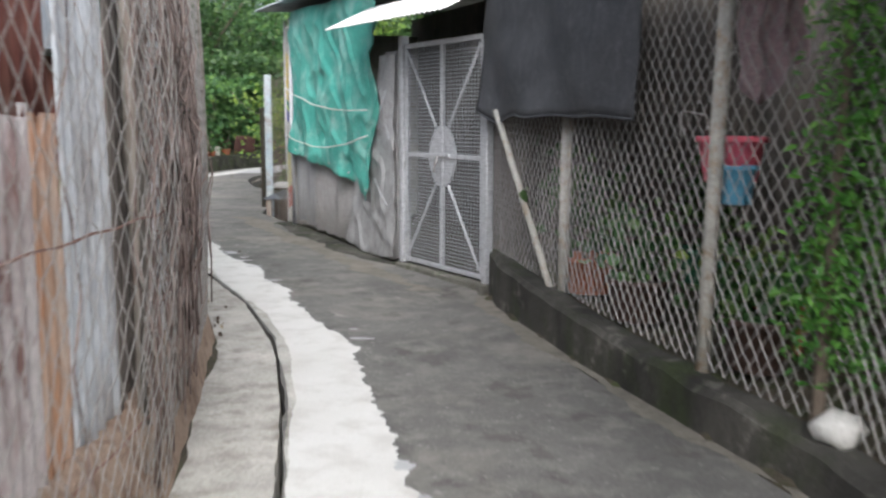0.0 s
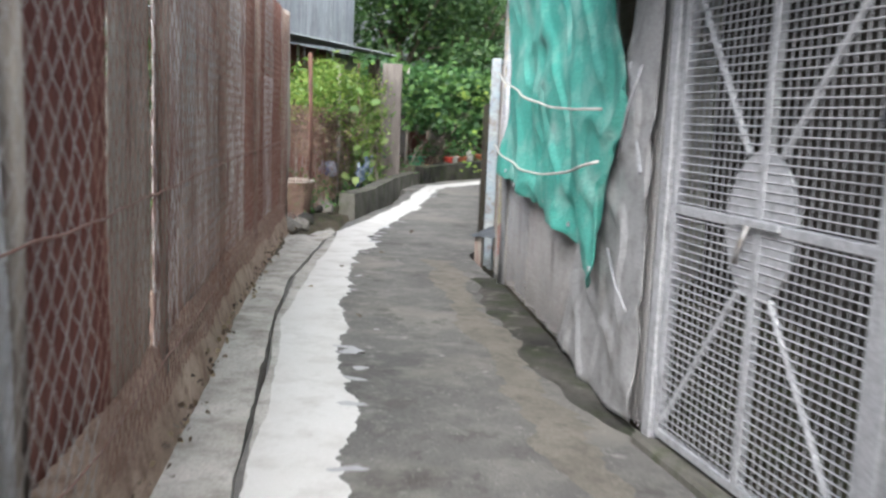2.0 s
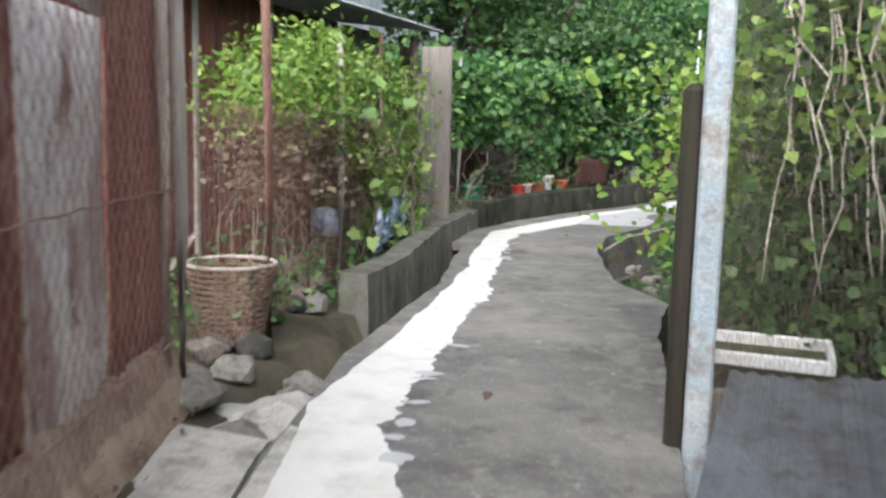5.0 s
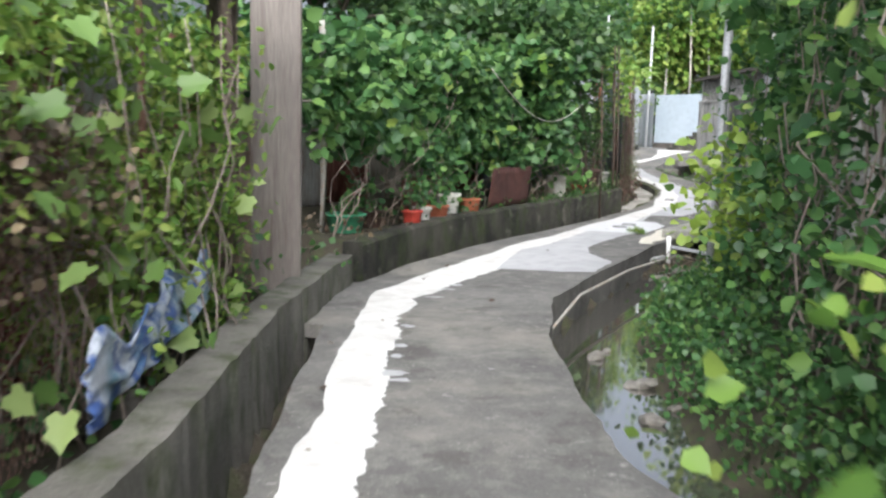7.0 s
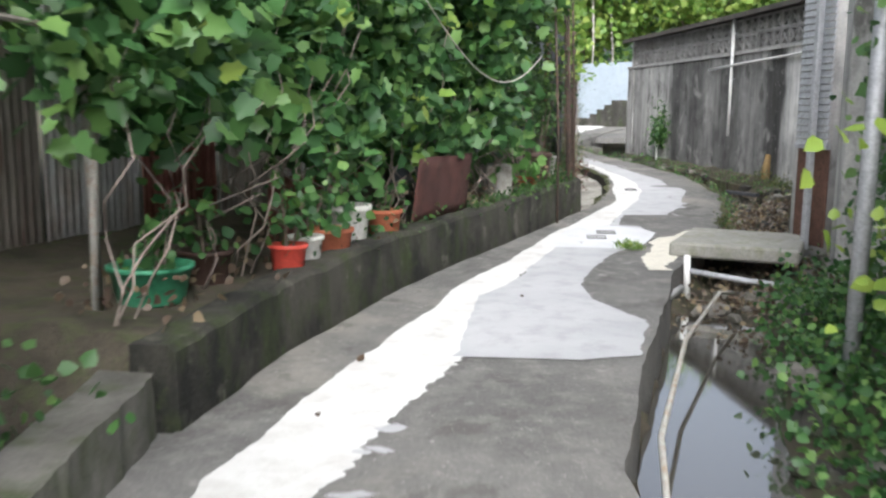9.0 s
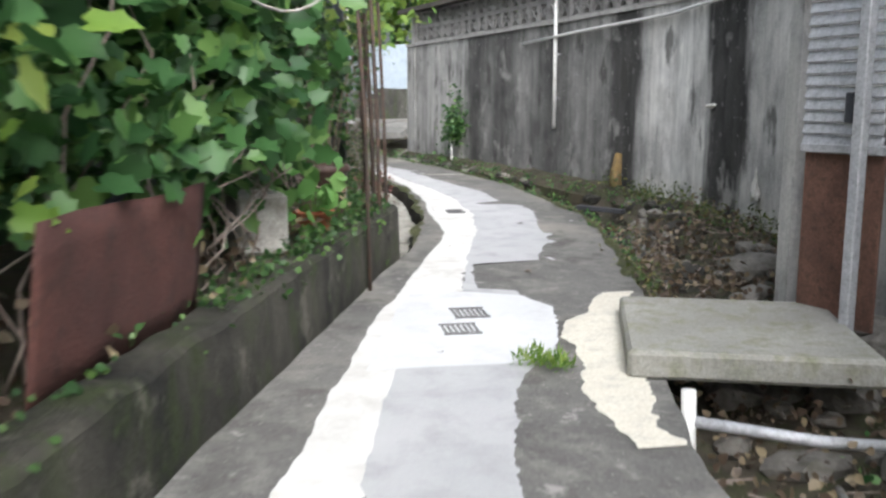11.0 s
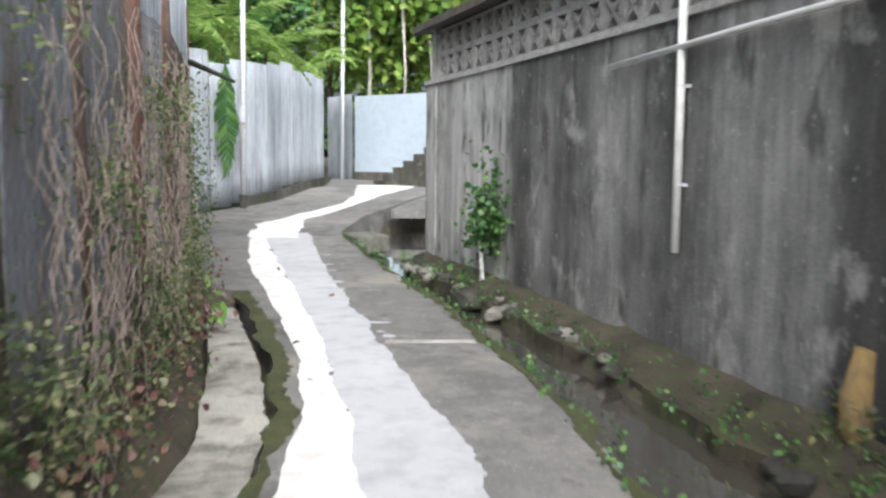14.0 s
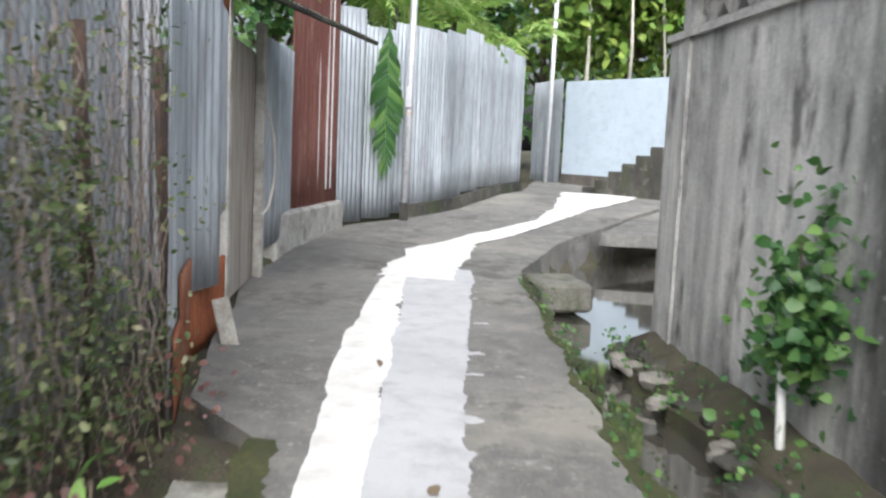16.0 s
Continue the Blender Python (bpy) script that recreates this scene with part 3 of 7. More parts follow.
for s in (2.9, 4.2, 5.6, 7.2, 8.8, 10.9, 12.95, 15.3):
    a = along(FENCE, s)
    part("post", Mesh().pipe([(a[0] - 0.05, a[1], zg(a[1]) - 0.1), (a[0] - 0.06, a[1] + 0.01, 1.3), (a[0] - 0.04, a[1] - 0.02, 2.6)], 0.03, 7), M_WOOD, old_fence, smooth=True)

# ---- gate, low wall and chain-link fence ----
LOW = [(2.05, 0), (1.55, 2), (1.4, 3.2), (1.15, 3.9), (0.79, 5), (0.42, 6.5), (0.4, 7.0)]
m = Mesh()
n = 60
rows = []
for i in range(n + 1):
    x, y = along(LOW, 7.3 * i / n)
    h = zg(y) + ramp(y, 0, 0.14, 3, 0.19, 4, 0.22, 7, 0.36) + 0.02 * nz(x, y, 0, 4)
    rows.append([(x - 0.03, y, -0.1), (x - 0.02 + 0.015 * nz(x, y, 1, 6), y, h - 0.03), (x + 0.01, y, h), (x + 0.14, y, h), (x + 0.16, y, h - 0.03), (x + 0.17, y, -0.1)])
m.add([p for r in rows for p in r], [(j * 6 + i, j * 6 + i + 1, j * 6 + 7 + i, j * 6 + 6 + i) for j in range(n) for i in range(5)] + [(0, 1, 2, 3, 4, 5), tuple(n * 6 + k for k in range(5, -1, -1))])
tagged(part("low_wall", m, M_MOSSC), "low mossy concrete wall under the chain-link fence", "wall", kind="structure")

# ---- big stained wall ----
m = Mesh()
n = 80
rows = []
for i in range(n + 1):
    y = 28.6 + 12.5 * i / n
    x = inp(WALL, y)
    rows.append([(x, y, -0.7), (x, y, 2.46), (x + 0.18, y, 2.46), (x + 0.18, y, -0.7)])
m.add([p for r in rows for p in r], [(j * 4 + i, j * 4 + i + 1, j * 4 + 5 + i, j * 4 + 4 + i) for j in range(n) for i in range(3)] + [(0, 1, 2, 3), tuple(n * 4 + k for k in (3, 2, 1, 0))])
tagged(part("wall_yard", m, M_WALL), "tall rendered wall streaked black with damp", "wall", kind="structure")

# ---- retaining wall ----
m = Mesh()
n = 70
rows = []
for i in range(n + 1):
    y = 22.3 + 8.0 * i / n
    x = xl(y) + 0.02 * nz(0, y, 4, 3)
    h = zg(y) + ramp(y, 22, 0.36, 25, 0.42, 30.3, 0.42) + 0.02 * nz(x, y, 0, 5)
    rows.append([(x + 0.03, y, -0.4), (x, y, h - 0.03), (x - 0.03, y, h), (x - 0.2, y, h), (x - 0.22, y, -0.4)])
m.add([p for r in rows for p in r], [(j * 5 + i, j * 5 + i + 1, j * 5 + 6 + i, j * 5 + 5 + i) for j in range(n) for i in range(4)] + [(0, 1, 2, 3, 4), tuple(n * 5 + k for k in (4, 3, 2, 1, 0))])
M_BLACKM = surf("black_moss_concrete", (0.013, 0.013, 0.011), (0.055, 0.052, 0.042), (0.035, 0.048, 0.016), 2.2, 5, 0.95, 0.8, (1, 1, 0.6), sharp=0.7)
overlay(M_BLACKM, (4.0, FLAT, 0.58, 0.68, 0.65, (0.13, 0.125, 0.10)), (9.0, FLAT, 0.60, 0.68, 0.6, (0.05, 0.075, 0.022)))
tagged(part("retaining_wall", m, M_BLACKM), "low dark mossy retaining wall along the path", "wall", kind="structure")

# ---- foliage ----
def leaves(name, centres, size, mat, parent, per=14, spread=0.22, label="", up=0.5, seed=1, wide=0.8, droop=0.3, lobed=False):
    """Many small cupped leaves in clumps round the given centres, as one mesh."""
    rng = np.random.default_rng(seed)
    c = np.repeat(np.asarray(centres, float), per, axis=0)
    c = c + rng.normal(0, spread, c.shape) * np.array((1, 1, 0.9))
    n = len(c)
    nrm = rng.normal(0, 0.8, (n, 3)) + np.array((0.15, -0.4, up))
    nrm /= np.linalg.norm(nrm, axis=1)[:, None]
    d = rng.normal(0, 1, (n, 3)) + np.array((0, 0, -droop))
    d -= nrm * (d * nrm).sum(1)[:, None]
    d /= np.linalg.norm(d, axis=1)[:, None]
    s = np.cross(nrm, d)
    z = (size * rng.uniform(0.55, 1.25, n))[:, None]
    if lobed:
        half = ((-0.14, 0.24, 0.03), (0.06, 0.52, 0.09), (0.36, 0.40, 0.05), (0.58, 0.52, 0.06), (0.74, 0.24, 0.01))
        shape = ((0, 0, 0), *half, (1, 0, -0.12), *((x, -y, k) for x, y, k in reversed(half)), (0.4, 0, -0.03))
    else:
        shape = ((0, 0, 0), (0.28, 0.5, 0.07), (0.62, 0.42, 0.06), (1, 0, -0.1), (0.62, -0.42, 0.06), (0.28, -0.5, 0.07), (0.5, 0, -0.03))
    w = len(shape) - 1
    v = np.stack([c + z * (d * a + s * b * wide + nrm * k) for a, b, k in shape], 1).reshape(-1, 3)
    tri = np.array([(k, (k + 1) % w, w) for k in range(w)])
    f = (np.arange(n)[:, None, None] * (w + 1) + tri[None]).reshape(-1, 3)
    me = bpy.data.meshes.new(name)
    me.vertices.add(len(v))
    me.vertices.foreach_set("co", v.ravel())
    me.loops.add(f.size)
    me.loops.foreach_set("vertex_index", f.ravel().astype(np.int32))
    me.polygons.add(len(f))
    me.polygons.foreach_set("loop_start", np.arange(0, f.size, 3, dtype=np.int32))
    me.polygons.foreach_set("loop_total", np.full(len(f), 3, dtype=np.int32))
    me.materials.append(mat)
    me.update(calc_edges=True)
    ob = new(name, me)
    if parent is not None:
        ob.parent = parent
    if label:
        ob["label"] = label
    return ob


def scatter(n, box, seed, keep=None):
    rng = np.random.default_rng(seed)
    p = rng.uniform(0, 1, (n, 3)) * (np.array(box[1]) - np.array(box[0])) + np.array(box[0])
    return [tuple(q) for q in p if keep is None or keep(*q)]


def stems(name, n, seed, mat, parent, foot, tip, r=0.008, bend=0.15, steps=6):
    rng = random.Random(seed)
    for _ in range(n):
        m = Mesh()
        a, b = foot(rng), tip(rng)
        pts = []
        for k in range(steps + 1):
            u = k / steps
            w = bend * math.sin(3.14 * u)
            b = (a[0] + max(-0.35, min(0.35, b[0] - a[0])), a[1] + max(-0.35, min(0.35, b[1] - a[1])), b[2])
            pts.append((a[0] + (b[0] - a[0]) * u + rng.uniform(-1, 1) * w, a[1] + (b[1] - a[1]) * u + rng.uniform(-1, 1) * w, a[2] + (b[2] - a[2]) * u))
        m.pipe(pts, [r * (1 - 0.5 * k / steps) for k in range(steps + 1)], 4)
        part(name, m, mat, parent, smooth=True)


def tree(x, y, h, crown, spread, mat, seed, lab, size=0.16, n=420):
    t = thing("tree", lab, "tree", at=(x, y, 0))
    rng = random.Random(seed)
    z0 = lie(x, y) - 0.1
    m = Mesh()
    lean = rng.uniform(-0.4, 0.4)
    top = (lean, rng.uniform(-0.3, 0.3), h * 0.62)
    m.pipe([(0, 0, z0), (lean * 0.3, 0.05, h * 0.25), (lean * 0.7, 0, h * 0.45), top], [0.2, 0.15, 0.12, 0.08], 9)
    ends = []
    for k in range(11):
        a = rng.uniform(0, 6.28)
        b = (math.cos(a) * spread * rng.uniform(0.5, 0.9), math.sin(a) * spread * rng.uniform(0.5, 0.9), h * rng.uniform(0.55, 0.95))
        s = (lean * 0.6, 0, h * rng.uniform(0.3, 0.6))
        mid = ((s[0] + b[0]) / 2, (s[1] + b[1]) / 2, (s[2] + b[2]) / 2 + 0.3)
        m.pipe([s, mid, b], [0.07, 0.045, 0.02], 6)
        ends += [b, mid]
    part("trunk", m, M_BARK, t, smooth=True)
    rng2 = np.random.default_rng(seed)
    cs = []
    for e in ends:
        for _ in range(max(2, n // len(ends))):
            p = np.array(e) + rng2.normal(0, spread * 0.24, 3)
            if p[2] > h * crown:
                cs.append(p)
    leaves("crown", cs, size, mat, t, 9, 0.25, seed=seed + 1)
    return t


# ---- concrete beside the path ----
LEDGE_L = [(-0.82, -3), (-0.86, 2), (-0.92, 3.1), (-1.05, 3.9), (-1.32, 5.5), (-1.7, 6.5), (-2.78, 8.7), (-3.3, 9.7), (-3.88, 11), (-4.8, 13.1), (-4.9, 13.5)]
tagged(part("concrete_ledge", ribbon([(p[0] - 0.12, p[1]) for p in LEDGE_L], [(p[0] - 0.022, p[1]) for p in LEFT], -3, 13.4, 0.0, 0.3, 0.012, 0.04, 70, 6, 0.05), M_PALE), "pale worn concrete ledge beside a narrow drain", "ledge", kind="structure")
tagged(part("path_shoulder", ribbon([(p[0] + 0.012, p[1]) for p in LEFT], [(p[0] + 0.03, p[1]) for p in W_L], -3, 13.6, 0.0025, 0, 0.012, 0.04, 75, 3), M_PALE), "pale worn shoulder between drain and cement strip", "path edge", kind="structure")
GUT_L = [(-5.2, 29.9), (-4.78, 31.3), (-4.58, 32.4), (-4.5, 33.8), (-4.52, 34.6), (-4.75, 36), (-5.2, 38.0), (-5.25, 38.3)]
tagged(part("gutter_floor", ribbon(GUT_L, [(p[0] - 0.07, p[1]) for p in LEFT], 30.4, 38.2, -0.10, 0.3, 0.03, 0.06, 80, 5), surf("gutter_concrete", (0.20, 0.19, 0.165), (0.40, 0.385, 0.34), (0.07, 0.066, 0.05), 1.4, 4, 0.8, 0.45)), "pale concrete gutter floor with damp stains", "gutter", kind="structure")
M_MOSS = surf("moss", (0.035, 0.046, 0.016), (0.075, 0.08, 0.03), (0.06, 0.055, 0.04), 4, 20, 1.0, 1.0)
tagged(part("moss_edge", ribbon([(p[0] - 0.03, p[1]) for p in LEFT], [(p[0] + ramp(p[1], 33, 0.02, 36, 0.10, 38.4, 0.10), p[1]) for p in LEFT], 30.8, 38.2, 0.004, 0, 0.05, 0.03, 83, 3), M_MOSS), "green moss along the path edge", "moss", kind="stuff")
tagged(part("moss_bank", ribbon([(p[0] - 0.04, p[1]) for p in RIGHT], [(p[0] + 0.03, p[1]) for p in RIGHT], 29.5, 43.2, 0.006, 0, 0.07, 0.03, 87, 3), M_MOSS), "moss and weeds along the channel edge", "moss", kind="stuff")
KERB_R = [(-5.4, 16.0), (-5.62, 17.4), (-5.95, 18.6), (-6.3, 20.0), (-6.45, 20.9), (-6.7, 22.3)]
tagged(part("drain_kerb", ribbon([(p[0] - 0.24, p[1]) for p in KERB_R], KERB_R, 16.2, 22.3, 0.25, 0.75, 0.02, 0.06, 90, 6), M_KERB), "broken mossy concrete kerb above an open drain", "kerb", kind="structure")
tagged(part("drain_slab", ribbon([(-6.45, 20.3), (-6.85, 22.5)], [(-5.95, 20.3), (-6.4, 22.5)], 20.45, 22.35, -0.012, 0.1, 0.04, 0.06, 95, 5), M_PATH), "grey concrete slab bridging the drain", "slab", kind="structure")
m = Mesh()
m.grid(lambda u, v: (xr(18.2 + 8.0 * v) + 0.02 + 1.0 * u, 18.2 + 8.0 * v, -0.27), 8, 40)
tagged(part("water_ditch", m, M_WATER), "still grey water in the ditch", "water", kind="structure")
m = Mesh()
m.grid(lambda u, v: (xr(30.5 + 17.5 * v) + 0.02 + 2.2 * u, 30.5 + 17.5 * v, min(zg(30.5 + 17.5 * v) - 0.2, 0.15)), 8, 60)
tagged(part("water_channel", m, M_WATER), "shallow still water in the wall channel", "water", kind="structure")
M_LEDGE = surf("mossy_ledge", (0.028, 0.025, 0.018), (0.075, 0.063, 0.04), (0.05, 0.072, 0.022), 2.5, 5, 0.95, 0.7)
LED = [(inp(WALL, y) - ramp(y, 31, 0.36, 36, 0.36, 41, 0.30), y) for y in np.arange(30.5, 41.2, 0.5)]
tagged(part("wall_footing", ribbon(LED, [(x + ramp(y, 31, 0.38, 36, 0.38, 41, 0.32), y) for x, y in LED], 30.6, 41.1, -0.09, 0.5, 0.10, 0.06, 97, 5), M_LEDGE), "mossy footing of the tall wall above the channel", "footing", kind="structure")


def rock(name, x, y, z, r, mat, seed, squash=0.6, label="grey stone lying beside the path", group="stones"):
    rng = random.Random(seed)
    bm = bmesh.new()
    bmesh.ops.create_icosphere(bm, subdivisions=2, radius=1)
    ax = [r * rng.uniform(0.75, 1.3), r * rng.uniform(0.7, 1.2), r * squash * rng.uniform(0.8, 1.2)]
    for v in bm.verts:
        k = 1 + 0.35 * noise.noise(v.co * 1.3 + Vector((seed, 0, 0))) + 0.12 * noise.noise(v.co * 4)
        v.co = Vector((v.co.x * ax[0] * k, v.co.y * ax[1] * k, v.co.z * ax[2] * k))
    me = bpy.data.meshes.new(name)
    bm.to_mesh(me)
    bm.free()
    me.materials.append(mat)
    if "bag" in name:
        me.shade_smooth()
    ob = new(name, me)
    ob.matrix_world = pose(x, y, z, rng.uniform(-15, 15), rng.uniform(-15, 15), rng.uniform(0, 360))
    return tagged(ob, label, "stone", group)


M_STONE = surf("stone", (0.15, 0.14, 0.125), (0.25, 0.235, 0.21), (0.10, 0.095, 0.07), 3, 15, 0.9, 0.6, vary=0.2)

# ---- first stretch, fence side: wire, dry stems ----
def fence_face(off):
    def f(u, v):
        a = along(FENCE, u)
        b = 0.10 * math.exp(-((u - 5.0) / 1.6) ** 2) * math.sin(min(1, v / 2.4) * 3.14)
        w = 0.02 * nz(u, v, 2, 1.5)
        return Vector((a[0] + off + b + w, a[1] - 0.3 * w, zg(a[1]) + 0.02 + v))
    return f


wire = thing("wire_netting", "rusty chicken wire stretched over the old fence", "netting")
for s0, s1, cell in ((3.9, 7.6, 0.085), (7.6, 15.4, 0.08)):
    f = fence_face(-0.01)
    part("netting", lattice(lambda u, v: f(u + s0, v), s1 - s0, 2.5, cell, 0.0021, 0.25, False, 0.75), M_WIRE if s0 < 5 else M_WIREO, wire)
for v0 in (0.34, 1.05):
    part("tension_wire", Mesh().pipe([f(1.2 + 0.1 * k, v0 + 0.005 * math.sin(k * 1.7)) for k in range(142)], 0.0045, 5), M_WIREO, wire)
part("front_netting", lattice(lambda u, v: fence_face(0.035)(u + 1.0, v), 3.2, 2.5, 0.1, 0.0022, 0.35, False, 0.7), M_WIRE, wire, "newer grey chain-link")
dry = thing("dry_creeper", "dead brown creeper stems hanging on the fence", "creeper")
f = fence_face(0.02)


def dry_foot(rng):
    dry_foot.s = 4.0 + 1.1 * rng.random() if rng.random() < 0.85 else 3.0 + 3.5 * rng.random()
    return f(dry_foot.s + rng.uniform(-0.15, 0.15), rng.uniform(0, 1.2))


def dry_tip(rng):
    return f(max(0, dry_foot.s + rng.uniform(-0.2, 0.2)), rng.uniform(1.6, 2.7))


M_TWIG = surf("dry_stem", (0.24, 0.195, 0.165), (0.33, 0.285, 0.25), (0.16, 0.12, 0.10), 5, 30, 0.95, 0.2)
stems("stem", 100, 11, surf("mauve_stem", (0.20, 0.15, 0.135), (0.30, 0.25, 0.23), (0.12, 0.085, 0.07), 5, 30, 0.95, 0.2, vary=0.35), dry, dry_foot, dry_tip, 0.005, 0.05, 9)
soil_bank = Mesh()
soil_bank.grid(lambda u, v: (lambda a: (a[0] + 0.05 - 0.45 * v, a[1], zg(a[1]) - 0.02 + 0.36 * math.sin(min(1, v * 3.0) * 1.57) + 0.05 * nz(a[0] - v, a[1], 0, 5)))(along(FENCE, 3 + 12.4 * u)), 160, 8)
tagged(part("soil_bank", soil_bank, M_BANK, smooth=True), "ragged bank of soil and litter at the fence foot", "soil", kind="structure")
cs = [(along(FENCE, s)[0] + 0.0 + random.uniform(-0.10, 0.05), along(FENCE, s)[1], zg(along(FENCE, s)[1]) + 0.05) for s in np.arange(6.5, 15.3, 0.05)]
M_LITTER = leafy("dead_leaf", (0.06, 0.04, 0.028), (0.11, 0.08, 0.052), (0.25, 0.20, 0.12), 0.1)
tagged(leaves("leaf_litter", cs, 0.035, M_LITTER, None, 6, 0.045, "dry brown leaf litter at the fence foot", seed=31), "", "litter", kind="stuff")

# ---- gate ----
GA, GB = Vector((0.36, 7.15, 0)), Vector((-0.37, 8.3, 0))
gd = (GB - GA).normalized()
GW = (GB - GA).length


def gp(u, z, o=0.0):
    p = GA + gd * u + Vector((gd.y, -gd.x, 0)) * o
    return (p.x, p.y, z)


ang = math.degrees(math.atan2(gd.y, gd.x))
gate = thing("metal_gate", "grey painted steel mesh gate, closed, with round plate", "gate", at=(0, 0, 0))
for u in (0.0, GW):
    part("post", Mesh().box(*gp(u, 1.1), 0.07, 0.07, 2.2, ang, c=0.006), M_STEEL, gate)
for u in (0.07, GW / 2, GW - 0.07):
    part("stile", Mesh().box(*gp(u, 1.12), 0.04, 0.035, 1.96, ang, c=0.004), M_STEEL, gate)
for z in (0.14, 1.12, 2.1):
    part("rail", Mesh().box(*gp(GW / 2, z), GW - 0.1, 0.036, 0.04, ang, c=0.004), M_STEEL, gate)
for s in (-1, 1):
    for z in (0.2, 2.05):
        part("brace", Mesh().tube(gp(GW / 2 + s * 0.10, 1.12 + (0.25 if z > 1 else -0.25), -0.006), gp(GW / 2 + s * (GW / 2 - 0.1), z, -0.006), 0.013, 8), M_STEEL, gate)
m = Mesh()
for k in range(1, int(1.9 / 0.032)):
    m.tube(gp(0.08, 0.16 + k * 0.032, -0.013), gp(GW - 0.08, 0.16 + k * 0.032, -0.013), 0.0034, 4, caps=False)
for k in range(1, int(GW / 0.045)):
    m.tube(gp(k * 0.045, 0.15, -0.008), gp(k * 0.045, 2.09, -0.008), 0.003, 4, caps=False)
part("mesh_infill", m, M_STEEL, gate)
m = Mesh()
n = 28
ring = [(0.21 * math.cos(6.2832 * k / n), 0.27 * math.sin(6.2832 * k / n)) for k in range(n)]
m.add([gp(GW / 2 + a, 1.12 + b, -0.011) for a, b in ring] + [gp(GW / 2 + a, 1.12 + b, 0.0035) for a, b in ring], [tuple(range(n)), tuple(range(2 * n - 1, n - 1, -1))] + [(k, k + n, (k + 1) % n + n, (k + 1) % n) for k in range(n)])
plate = part("round_plate", m, M_STEEL, gate)
part("bolt_bar", Mesh().box(*gp(GW / 2 - 0.02, 1.13, -0.032), 0.26, 0.022, 0.03, ang, c=0.004), M_STEEL, plate)
part("handle", Mesh().pipe([gp(GW / 2 + 0.02, 1.12, -0.045), gp(GW / 2 + 0.03, 1.06, -0.06), gp(GW / 2 + 0.06, 0.98, -0.06)], 0.011, 8), M_WIRE, plate, smooth=True)
tagged(part("gate_sill", Mesh().box(*gp(GW / 2, 0.03), GW + 0.1, 0.16, 0.14, ang, c=0.015), M_KERB), "low concrete sill under the gate", "sill", kind="structure")

# ---- chain-link fence and yard behind ----
chain = thing("chain_link_fence", "grey chain-link fence on steel pipe posts", "fence")
BACK = [(p[0] + 0.13, p[1]) for p in LOW[:-1]] + [(0.40, 7.1)]
M_PIPE = surf("weathered_pipe", (0.33, 0.32, 0.29), (0.42, 0.41, 0.38), (0.30, 0.22, 0.14), 4, 18, 0.7, 0.2)
blen = sum(math.dist(a, b) for a, b in zip(BACK, BACK[1:]))
part("netting", lattice(lambda u, v: (lambda a: Vector((a[0] + 0.01 * nz(u, v, 0, 2), a[1], zg(a[1]) + ramp(a[1], 0, 0.15, 3, 0.2, 7, 0.36) + v)))(along(BACK, u)), blen, 2.3, 0.08, 0.0026, 0.12, False, 0.68), M_WIRE, chain)
for y, h in ((4.05, 2.6), (1.2, 2.6)):
    x = inp(BACK, y)
    part("post", Mesh().pipe([(x, y, 0.1), (x + 0.02, y, 1.2), (x + 0.05, y, h)], 0.036, 10), M_PIPE, chain, "pale rust-stained pipe", smooth=True)
part("post", Mesh().pipe([(0.78, 5.65, 0.2), (0.79, 5.65, 1.45)], 0.036, 10), M_PIPE, chain, smooth=True)
part("brace", Mesh().pipe([(0.40, 6.75, 1.5), (0.72, 5.75, 0.3)], 0.024, 8), M_PIPE, chain, smooth=True)
m = Mesh()


def black_at(u, v):
    a = along([(0.36, 7.1), (0.50, 6.5), (0.87, 5.0), (1.03, 4.5)], 2.68 * u)
    fold = 0.022 * math.sin(u * 13 + 1.5 * math.sin(v * 4)) * (0.3 + v) + 0.03 * nz(u * 4, v * 3, 0, 1.5)
    low = 1.40 + 0.06 * math.sin(u * 2.6) - 0.04 * nz(u, 0, 4, 5) + 0.10 * max(0, 0.12 - u) / 0.12
    return (a[0] - 0.06 + fold * 0.9, a[1] + fold * 0.4, 2.75 + (low - 2.75) * v)


m.grid(black_at, 60, 22)
bt = thing("black_tarpaulin", "black cloth tarpaulin hung over the chain-link fence", "tarpaulin")
part("cloth", m, M_BLACK, bt, smooth=True, thick=0.006)
part("hem", Mesh().pipe([black_at(k / 40, 1.0) for k in range(41)], 0.009, 5), M_BLACK, bt, smooth=True)
part("edge_cord", Mesh().pipe([black_at(1.0, k / 20) for k in range(21)], 0.007, 5), M_BLACK, bt, smooth=True)
yard_roof = thing("lean_to_roof", "rusty corrugated lean-to roof over the yard", "roof")
m = Mesh()
m.grid(lambda u, v: (0.9 + 3.0 * u - 0.5 * v, 0.0 + 8.0 * v, 2.72 + 0.25 * u + 0.012 * math.sin(v * 640)), 4, 640)
part("roof_sheet", m, M_RUST, yard_roof, thick=0.004)
for x, y in ((3.5, 0.5), (3.4, 6.5)):
    part("post", Mesh().box(x, y, 1.35, 0.09, 0.09, 2.9, c=0.008), M_WOOD, yard_roof)
m = Mesh()
m.box(3.8, 3.5, 1.35, 0.1, 11, 3.0)
m.box(2.2, 8.4, 1.35, 3.3, 0.1, 3.0)
m.box(2.9, -1.9, 1.35, 2.0, 0.1, 3.0)
